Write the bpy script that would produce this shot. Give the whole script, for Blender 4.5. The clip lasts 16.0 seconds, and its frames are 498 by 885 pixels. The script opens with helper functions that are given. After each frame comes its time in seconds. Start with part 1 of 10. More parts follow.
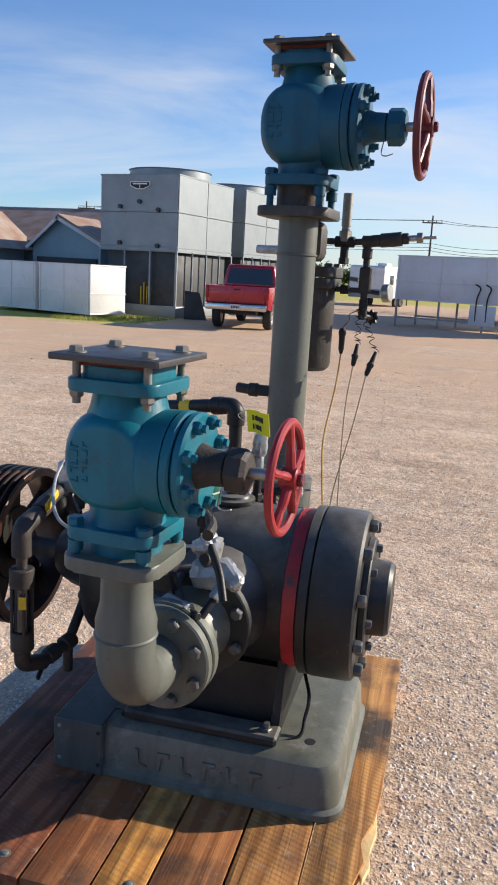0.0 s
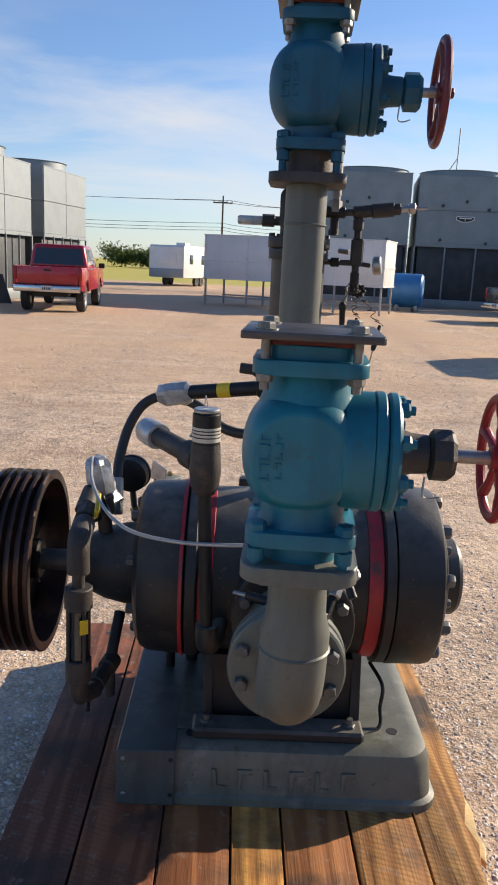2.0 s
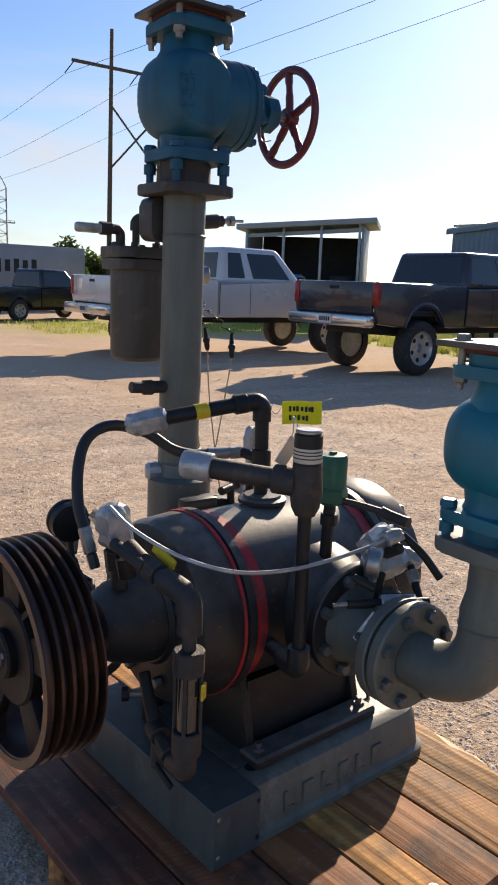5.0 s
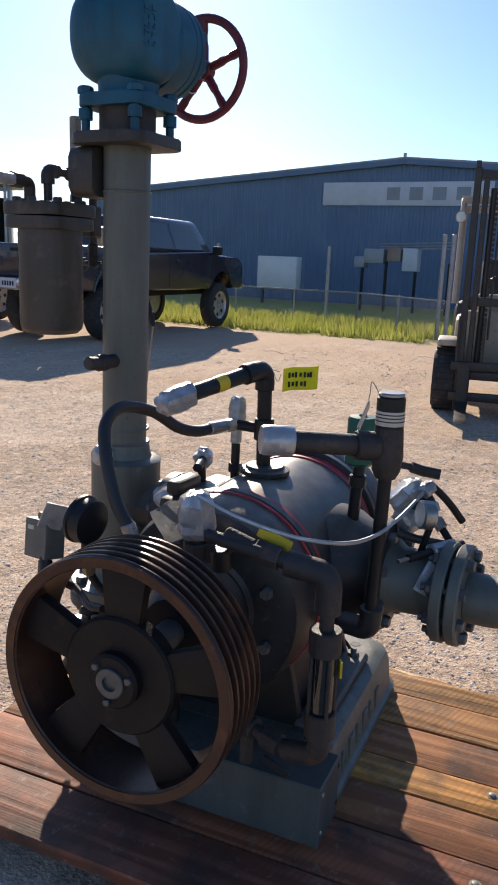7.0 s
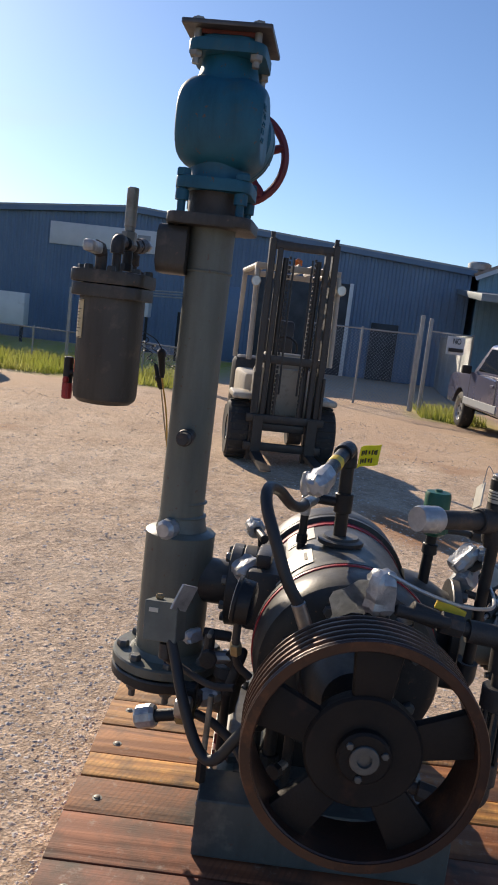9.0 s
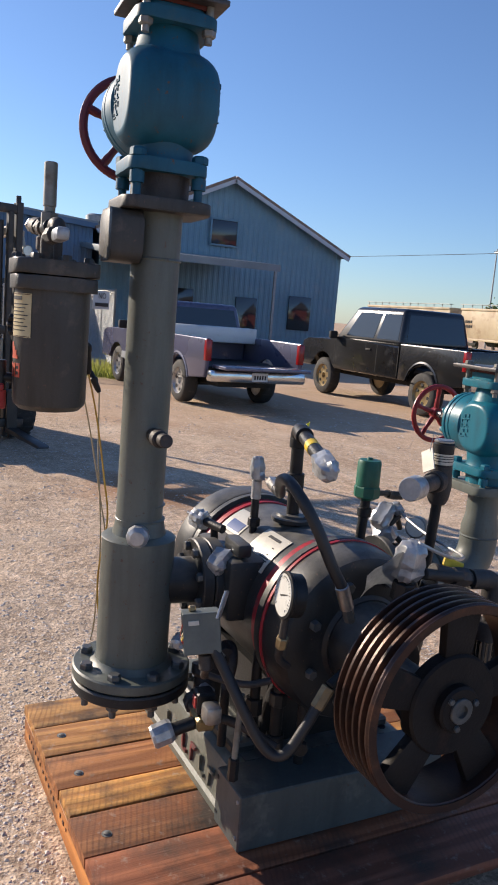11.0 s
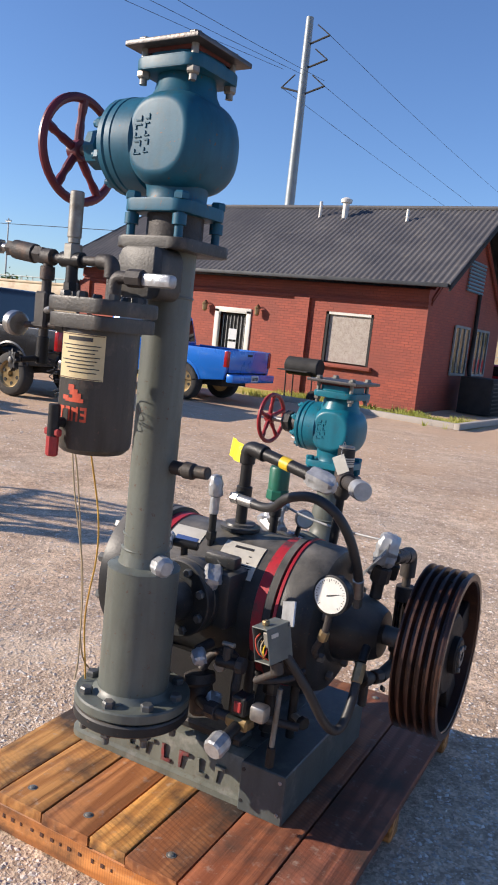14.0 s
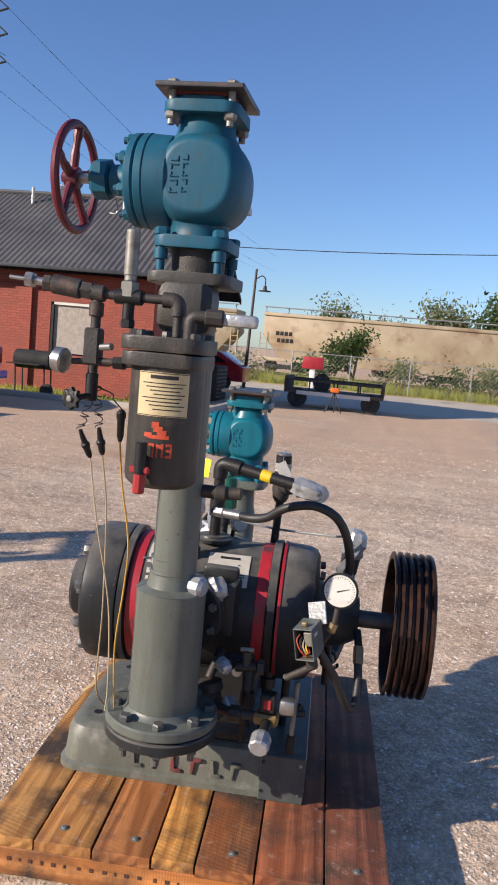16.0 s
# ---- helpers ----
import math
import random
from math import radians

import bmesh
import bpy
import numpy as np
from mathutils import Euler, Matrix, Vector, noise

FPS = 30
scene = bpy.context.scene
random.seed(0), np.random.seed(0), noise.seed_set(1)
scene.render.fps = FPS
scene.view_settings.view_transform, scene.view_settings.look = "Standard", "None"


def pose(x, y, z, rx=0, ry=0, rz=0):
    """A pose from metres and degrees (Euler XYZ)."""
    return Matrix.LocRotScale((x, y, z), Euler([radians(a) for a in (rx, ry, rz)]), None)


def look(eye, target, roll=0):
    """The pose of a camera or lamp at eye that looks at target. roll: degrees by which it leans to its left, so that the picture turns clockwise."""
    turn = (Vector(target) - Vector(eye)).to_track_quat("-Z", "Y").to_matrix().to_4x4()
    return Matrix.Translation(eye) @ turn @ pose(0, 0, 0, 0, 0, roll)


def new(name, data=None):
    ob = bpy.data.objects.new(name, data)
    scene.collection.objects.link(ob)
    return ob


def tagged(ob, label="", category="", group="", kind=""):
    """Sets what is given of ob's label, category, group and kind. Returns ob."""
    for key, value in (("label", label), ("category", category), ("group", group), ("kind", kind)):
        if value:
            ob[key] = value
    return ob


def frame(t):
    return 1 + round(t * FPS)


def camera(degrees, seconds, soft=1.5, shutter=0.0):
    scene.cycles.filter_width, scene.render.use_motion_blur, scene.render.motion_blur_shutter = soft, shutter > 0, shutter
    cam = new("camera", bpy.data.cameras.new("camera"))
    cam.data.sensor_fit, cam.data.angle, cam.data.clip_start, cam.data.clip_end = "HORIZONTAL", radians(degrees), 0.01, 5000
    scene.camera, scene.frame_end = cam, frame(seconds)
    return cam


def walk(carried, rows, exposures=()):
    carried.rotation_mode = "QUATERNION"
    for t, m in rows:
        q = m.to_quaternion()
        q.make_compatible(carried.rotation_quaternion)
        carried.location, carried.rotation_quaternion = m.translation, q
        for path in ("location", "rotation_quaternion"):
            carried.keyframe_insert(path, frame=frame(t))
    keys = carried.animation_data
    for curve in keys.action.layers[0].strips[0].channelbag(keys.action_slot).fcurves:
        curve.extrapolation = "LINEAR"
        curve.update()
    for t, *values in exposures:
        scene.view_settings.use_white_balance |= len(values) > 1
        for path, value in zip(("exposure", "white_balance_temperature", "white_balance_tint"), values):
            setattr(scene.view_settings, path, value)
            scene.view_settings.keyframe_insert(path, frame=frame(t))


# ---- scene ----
cam = camera(35.5, 16.0, soft=1.9)
PATH = [
    (0, (0.806, -2.346, 1.72), (0.178, -0.496, 1.295), 3.1),
    (0.5, (0.661, -2.366, 1.701), (0.098, -0.495, 1.274), 3.4),
    (1, (0.407, -2.333, 1.655), (-0.025, -0.432, 1.208), 4.0),
    (1.5, (0.236, -2.314, 1.65), (-0.085, -0.395, 1.186), 3.6),
    (2, (0.003, -2.326, 1.653), (-0.12, -0.38, 1.206), 2.7),
    (2.5, (-0.297, -2.334, 1.662), (-0.244, -0.372, 1.275), 3.2),
    (3, (-0.542, -2.232, 1.658), (-0.245, -0.292, 1.271), 2.9),
    (3.5, (-0.78, -2.201, 1.667), (-0.304, -0.298, 1.276), 3.4),
    (4, (-1.074, -2.206, 1.68), (-0.289, -0.406, 1.301), 3.2),
    (4.5, (-1.267, -2.078, 1.652), (-0.345, -0.343, 1.28), 4.2),
    (5, (-1.43, -1.881, 1.644), (-0.284, -0.292, 1.244), 2.2),
    (5.2, (-1.522, -1.794, 1.644), (-0.306, -0.262, 1.229), 3.1),
    (7.3, (-2.153, -0.882, 1.6), (-0.364, -0.113, 1.145), 2.4),
    (7.5, (-2.226, -0.778, 1.62), (-0.4, -0.099, 1.169), 2.8),
    (8, (-2.39, -0.52, 1.65), (-0.51, 0.035, 1.257), 4.3),
    (8.5, (-2.403, -0.219, 1.64), (-0.471, 0.161, 1.295), 5.1),
    (9, (-2.51, 0.066, 1.647), (-0.542, 0.263, 1.349), 6.7),
    (9.5, (-2.587, 0.348, 1.67), (-0.617, 0.232, 1.347), 5.9),
    (10, (-2.568, 0.55, 1.666), (-0.614, 0.274, 1.34), 5.7),
    (10.2, (-2.522, 0.664, 1.656), (-0.587, 0.276, 1.335), 5.3),
    (12.3, (-1.977, 1.669, 1.66), (-0.434, 0.442, 1.322), 4.9),
    (12.5, (-1.902, 1.726, 1.687), (-0.426, 0.42, 1.35), 4.7),
    (13, (-1.801, 1.953, 1.706), (-0.447, 0.514, 1.4), 5.3),
    (13.5, (-1.722, 2.249, 1.735), (-0.549, 0.657, 1.437), 5.8),
    (14, (-1.546, 2.391, 1.721), (-0.491, 0.716, 1.437), 6.2),
    (14.5, (-1.343, 2.496, 1.759), (-0.515, 0.696, 1.487), 3.6),
    (15, (-1.145, 2.664, 1.759), (-0.399, 0.824, 1.522), 4.7),
    (15.5, (-0.894, 2.896, 1.785), (-0.379, 0.978, 1.546), 5.4),
    (16, (-0.662, 2.926, 1.756), (-0.313, 0.972, 1.511), 5.2),
]
EXPOSURES = [
    (0, 0.82, 6600, 10), (2.5, 0.80, 7200, 12), (5, 0.70, 7300, 13), (7.5, 0.72, 6750, 12), (9, 0.52, 7050, 12),
    (10, 0.54, 6950, 13), (12.5, 0.78, 6450, 13), (14.5, 0.78, 6450, 14), (16, 0.64, 6500, 14),
]
walk(cam, [(t, look(eye, target, roll)) for t, eye, target, roll in PATH], EXPOSURES)

# ---------- world, sun, exposure ----------
SUN_AZ, SUN_EL = 55.0, 22.5          # degrees clockwise from +y, degrees up
world = bpy.data.worlds.new("sky")
world.use_nodes = True
scene.world = world
wn, wl = world.node_tree.nodes, world.node_tree.links
wn.clear()
sky = wn.new("ShaderNodeTexSky")
sky.sky_type, sky.sun_disc = "NISHITA", False
sky.sun_elevation, sky.sun_rotation = radians(SUN_EL), radians(SUN_AZ)
sky.air_density, sky.dust_density, sky.ozone_density = 1.0, 0.25, 3.0
coord = wn.new("ShaderNodeTexCoord")
stretch = wn.new("ShaderNodeMapping")
stretch.inputs["Scale"].default_value = (0.9, 0.9, 5.0)
wl.new(coord.outputs["Generated"], stretch.inputs["Vector"])
cirrus = wn.new("ShaderNodeTexNoise")
cirrus.inputs["Scale"].default_value, cirrus.inputs["Detail"].default_value, cirrus.inputs["Roughness"].default_value = 1.7, 8.0, 0.58
cirrus.inputs["Distortion"].default_value = 0.5
wl.new(stretch.outputs["Vector"], cirrus.inputs["Vector"])
veil = wn.new("ShaderNodeValToRGB")
veil.color_ramp.elements[0].position, veil.color_ramp.elements[1].position = 0.44, 0.72
wl.new(cirrus.outputs["Fac"], veil.inputs["Fac"])
# the cirrus lies over the northern half of the sky
side = wn.new("ShaderNodeSeparateXYZ")
wl.new(coord.outputs["Generated"], side.inputs["Vector"])
north = wn.new("ShaderNodeMapRange")
north.inputs["From Min"].default_value, north.inputs["From Max"].default_value = 0.05, 0.65
wl.new(side.outputs["Y"], north.inputs["Value"])
low = wn.new("ShaderNodeMapRange")
low.inputs["From Min"].default_value, low.inputs["From Max"].default_value = 0.285, 0.19
wl.new(side.outputs["Z"], low.inputs["Value"])
m1 = wn.new("ShaderNodeMath"); m1.operation = "MULTIPLY"
m2 = wn.new("ShaderNodeMath"); m2.operation = "MULTIPLY"
m3 = wn.new("ShaderNodeMath"); m3.operation = "MULTIPLY"
m3.inputs[1].default_value = 0.8
wl.new(veil.outputs["Color"], m1.inputs[0]); wl.new(north.outputs["Result"], m1.inputs[1])
wl.new(m1.outputs[0], m2.inputs[0]); wl.new(low.outputs["Result"], m2.inputs[1]); wl.new(m2.outputs[0], m3.inputs[0])
cloud = wn.new("ShaderNodeMixRGB")
cloud.inputs["Color2"].default_value = (5.7, 5.95, 6.4, 1)
bg = wn.new("ShaderNodeBackground")
bg.inputs["Strength"].default_value = 0.080
hue = wn.new("ShaderNodeMixRGB")
hue.blend_type = "MULTIPLY"
hue.inputs["Fac"].default_value, hue.inputs["Color2"].default_value = 1.0, (0.82, 0.98, 1.24, 1)
wl.new(sky.outputs["Color"], hue.inputs["Color1"]); wl.new(hue.outputs["Color"], cloud.inputs["Color1"])
wl.new(m3.outputs[0], cloud.inputs["Fac"]); wl.new(cloud.outputs["Color"], bg.inputs["Color"])
wout = wn.new("ShaderNodeOutputWorld")
wl.new(bg.outputs["Background"], wout.inputs["Surface"])

SUN_DIR = Vector((math.sin(radians(SUN_AZ)) * math.cos(radians(SUN_EL)), math.cos(radians(SUN_AZ)) * math.cos(radians(SUN_EL)), math.sin(radians(SUN_EL))))
sun = new("sun", bpy.data.lights.new("sun", "SUN"))
sun.data.energy, sun.data.angle, sun.data.color = 4.35, radians(0.55), (1.0, 0.89, 0.74)
sun.matrix_world = look(SUN_DIR * 50, (0, 0, 0))


# ---------- materials ----------
def nodes_of(name, rough=0.6, metal=0.0):
    m = bpy.data.materials.new(name)
    m.use_nodes = True
    n, l = m.node_tree.nodes, m.node_tree.links
    b = n["Principled BSDF"]
    b.inputs["Roughness"].default_value, b.inputs["Metallic"].default_value = rough, metal
    return m, n, l, b


def noise_tex(n, l, vec, scale, detail=4.0, rough=0.55):
    t = n.new("ShaderNodeTexNoise")
    t.inputs["Scale"].default_value, t.inputs["Detail"].default_value, t.inputs["Roughness"].default_value = scale, detail, rough
    l.new(vec, t.inputs["Vector"])
    return t


def ramp(n, l, fac, a, b, ca=(0, 0, 0, 1), cb=(1, 1, 1, 1)):
    r = n.new("ShaderNodeValToRGB")
    r.color_ramp.elements[0].position, r.color_ramp.elements[1].position = a, b
    r.color_ramp.elements[0].color, r.color_ramp.elements[1].color = ca, cb
    l.new(fac, r.inputs["Fac"])
    return r


def mix(n, l, fac, a, b, kind="MIX"):
    x = n.new("ShaderNodeMixRGB")
    x.blend_type = kind
    for sock, v in zip(("Fac", "Color1", "Color2"), (fac, a, b)):
        if isinstance(v, (int, float)):
            x.inputs[sock].default_value = v
        elif isinstance(v, tuple):
            x.inputs[sock].default_value = (*v[:3], 1)
        else:
            l.new(v, x.inputs[sock])
    return x.outputs["Color"]


def surface(name, base, var=None, rough=0.55, metal=0.0, scale=5.0, dirt=None, dirt_at=(0.55, 0.75), dirt_scale=11.0, bump=0.15, bscale=90.0, vary=0.0, rough_var=0.15, streak=0.0, dust_and_light=None, spec=0.5):
    """A painted or bare surface: two tones, patches of dirt or wear, uneven gloss and fine relief."""
    m, n, l, b = nodes_of(name, rough, metal)
    tc = n.new("ShaderNodeTexCoord")
    v = tc.outputs["Object"]
    big, small = noise_tex(n, l, v, scale, 5), noise_tex(n, l, v, bscale, 3)
    var = var or tuple(c * 0.72 for c in base)
    col = mix(n, l, ramp(n, l, big.outputs["Fac"], 0.35, 0.68).outputs["Color"], base, var)
    col = mix(n, l, 0.25, col, mix(n, l, small.outputs["Fac"], (0.62, 0.62, 0.62), (1.35, 1.35, 1.35)), "MULTIPLY")
    if dirt:
        d = noise_tex(n, l, v, dirt_scale, 7, 0.65)
        col = mix(n, l, ramp(n, l, d.outputs["Fac"], *dirt_at).outputs["Color"], col, dirt)
    if streak:   # oily runs down the sides and chipped bare spots
        sm = n.new("ShaderNodeMapping"); sm.inputs["Scale"].default_value = (13, 13, 1.6); l.new(v, sm.inputs["Vector"])
        runs = noise_tex(n, l, sm.outputs["Vector"], 1.0, 6, 0.62)
        col = mix(n, l, ramp(n, l, runs.outputs["Fac"], 0.45, 0.64, (0, 0, 0, 1), (streak, streak, streak, 1)).outputs["Color"], col, mix(n, l, 1.0, col, (0.34, 0.31, 0.28), "MULTIPLY"))
        chip = noise_tex(n, l, v, 48, 5, 0.7)
        col = mix(n, l, ramp(n, l, chip.outputs["Fac"], 0.63, 0.68).outputs["Color"], col, (0.10, 0.06, 0.042))
    b.inputs["Specular IOR Level"].default_value = spec
    if dust_and_light:   # dust settled on what lies flat, with sunlit paleness painted into upward faces
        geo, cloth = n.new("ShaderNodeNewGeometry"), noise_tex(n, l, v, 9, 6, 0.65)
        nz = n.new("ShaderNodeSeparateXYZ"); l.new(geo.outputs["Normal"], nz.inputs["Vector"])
        top_light = n.new("ShaderNodeMapRange"); top_light.inputs["From Min"].default_value, top_light.inputs["From Max"].default_value = 0.30, 0.95
        l.new(nz.outputs["Z"], top_light.inputs["Value"])
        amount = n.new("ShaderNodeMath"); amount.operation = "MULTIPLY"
        l.new(top_light.outputs["Result"], amount.inputs[0]); l.new(ramp(n, l, cloth.outputs["Fac"], 0.30, 0.62, (0.15, 0.15, 0.15, 1), (0.75, 0.75, 0.75, 1)).outputs["Color"], amount.inputs[1])
        col = mix(n, l, amount.outputs[0], col, dust_and_light)
    if vary:
        info = n.new("ShaderNodeObjectInfo")
        hs = n.new("ShaderNodeHueSaturation")
        mr = n.new("ShaderNodeMapRange")
        mr.inputs["To Min"].default_value, mr.inputs["To Max"].default_value = 1 - vary, 1 + vary
        l.new(info.outputs["Random"], mr.inputs["Value"]); l.new(mr.outputs["Result"], hs.inputs["Value"]); l.new(col, hs.inputs["Color"])
        col = hs.outputs["Color"]
    l.new(col, b.inputs["Base Color"])
    rr = n.new("ShaderNodeMapRange")
    rr.inputs["To Min"].default_value, rr.inputs["To Max"].default_value = max(0.05, rough - rough_var), min(1.0, rough + rough_var)
    l.new(big.outputs["Fac"], rr.inputs["Value"]); l.new(rr.outputs["Result"], b.inputs["Roughness"])
    if bump:
        bp = n.new("ShaderNodeBump")
        bp.inputs["Strength"].default_value, bp.inputs["Distance"].default_value = bump, 0.004
        l.new(small.outputs["Fac"], bp.inputs["Height"]); l.new(bp.outputs["Normal"], b.inputs["Normal"])
    return m


def wood(name, tones, gloss=0.62, along="y", own=False):
    """Weathered plank: growth lines along the board, a tone of its own for every board, dark stains."""
    m, n, l, b = nodes_of(name, gloss)
    tc, info = n.new("ShaderNodeTexCoord"), n.new("ShaderNodeObjectInfo")
    off = n.new("ShaderNodeVectorMath"); off.operation = "ADD"
    sc = n.new("ShaderNodeVectorMath"); sc.operation = "SCALE"
    comb = n.new("ShaderNodeCombineXYZ")
    for a in "XYZ":
        l.new(info.outputs["Random"], comb.inputs[a])
    l.new(comb.outputs["Vector"], sc.inputs[0]); sc.inputs["Scale"].default_value = 37.0
    l.new(tc.outputs["Object"], off.inputs[0]); l.new(sc.outputs["Vector"], off.inputs[1])
    mp = n.new("ShaderNodeMapping")
    mp.inputs["Scale"].default_value = (5.5, 0.55, 5.5) if along == "y" else (0.55, 5.5, 5.5)
    l.new(off.outputs["Vector"], mp.inputs["Vector"])
    warp = noise_tex(n, l, off.outputs["Vector"], 2.2, 3)
    bands = n.new("ShaderNodeTexWave")
    bands.wave_type, bands.rings_direction = "RINGS", "Y" if along == "y" else "X"
    bands.inputs["Scale"].default_value, bands.inputs["Distortion"].default_value = 1.3, 9.0
    bands.inputs["Detail"].default_value, bands.inputs["Detail Scale"].default_value = 3.0, 1.3
    l.new(mp.outputs["Vector"], bands.inputs["Vector"])
    pick = n.new("ShaderNodeValToRGB")
    el = pick.color_ramp.elements
    el[0].position, el[0].color = 0.0, (*tones[0], 1)
    el[1].position, el[1].color = 1.0, (*tones[-1], 1)
    for i, t in enumerate(tones[1:-1], 1):
        e = el.new(i / (len(tones) - 1)); e.color = (*t, 1)
    l.new(info.outputs["Random"], pick.inputs["Fac"])
    tone = info.outputs["Color"] if own else pick.outputs["Color"]
    dark = mix(n, l, 1.0, tone, (0.66, 0.58, 0.50), "MULTIPLY")
    col = mix(n, l, ramp(n, l, bands.outputs["Fac"], 0.25, 0.85).outputs["Color"], dark, tone)
    saw = n.new("ShaderNodeTexWave")
    saw.wave_type, saw.bands_direction = "BANDS", "DIAGONAL" if along == "y" else "X"
    smap = n.new("ShaderNodeMapping"); smap.inputs["Scale"].default_value = (0.35, 1.0, 0.0) if along == "y" else (1.0, 0.35, 0.0)
    l.new(off.outputs["Vector"], smap.inputs["Vector"])
    saw.inputs["Scale"].default_value, saw.inputs["Distortion"].default_value, saw.inputs["Detail Scale"].default_value = 34.0, 2.2, 0.6
    l.new(smap.outputs["Vector"], saw.inputs["Vector"])
    where = noise_tex(n, l, off.outputs["Vector"], 1.6, 2)
    k = n.new("ShaderNodeMath"); k.operation = "MULTIPLY"
    l.new(ramp(n, l, saw.outputs["Fac"], 0.55, 0.9).outputs["Color"], k.inputs[0]); l.new(ramp(n, l, where.outputs["Fac"], 0.42, 0.62, (0, 0, 0, 1), (0.5, 0.5, 0.5, 1)).outputs["Color"], k.inputs[1])
    col = mix(n, l, k.outputs[0], col, mix(n, l, 1.0, tone, (0.38, 0.30, 0.26), "MULTIPLY"))
    stain = noise_tex(n, l, off.outputs["Vector"], 3.4, 9, 0.64)
    col = mix(n, l, ramp(n, l, stain.outputs["Fac"], 0.45, 0.66).outputs["Color"], col, (0.050, 0.032, 0.022))
    dust_and_light = noise_tex(n, l, off.outputs["Vector"], 26, 6, 0.7)
    col = mix(n, l, ramp(n, l, dust_and_light.outputs["Fac"], 0.58, 0.86).outputs["Color"], col, (0.36, 0.30, 0.24))
    l.new(col, b.inputs["Base Color"])
    fine = n.new("ShaderNodeMapping")
    fine.inputs["Scale"].default_value = (160, 6, 160) if along == "y" else (6, 160, 160)
    l.new(off.outputs["Vector"], fine.inputs["Vector"])
    grain = noise_tex(n, l, fine.outputs["Vector"], 1.0, 4)
    add = n.new("ShaderNodeMath"); add.operation = "ADD"
    l.new(grain.outputs["Fac"], add.inputs[0]); l.new(bands.outputs["Fac"], add.inputs[1])
    bp = n.new("ShaderNodeBump")
    bp.inputs["Strength"].default_value, bp.inputs["Distance"].default_value = 0.45, 0.003
    l.new(add.outputs[0], bp.inputs["Height"]); l.new(bp.outputs["Normal"], b.inputs["Normal"])
    return m


def glassy(name, tint, rough=0.08):
    m, n, l, b = nodes_of(name, rough)
    b.inputs["Base Color"].default_value = (*tint, 1)
    b.inputs["Specular IOR Level"].default_value = 0.8
    return m


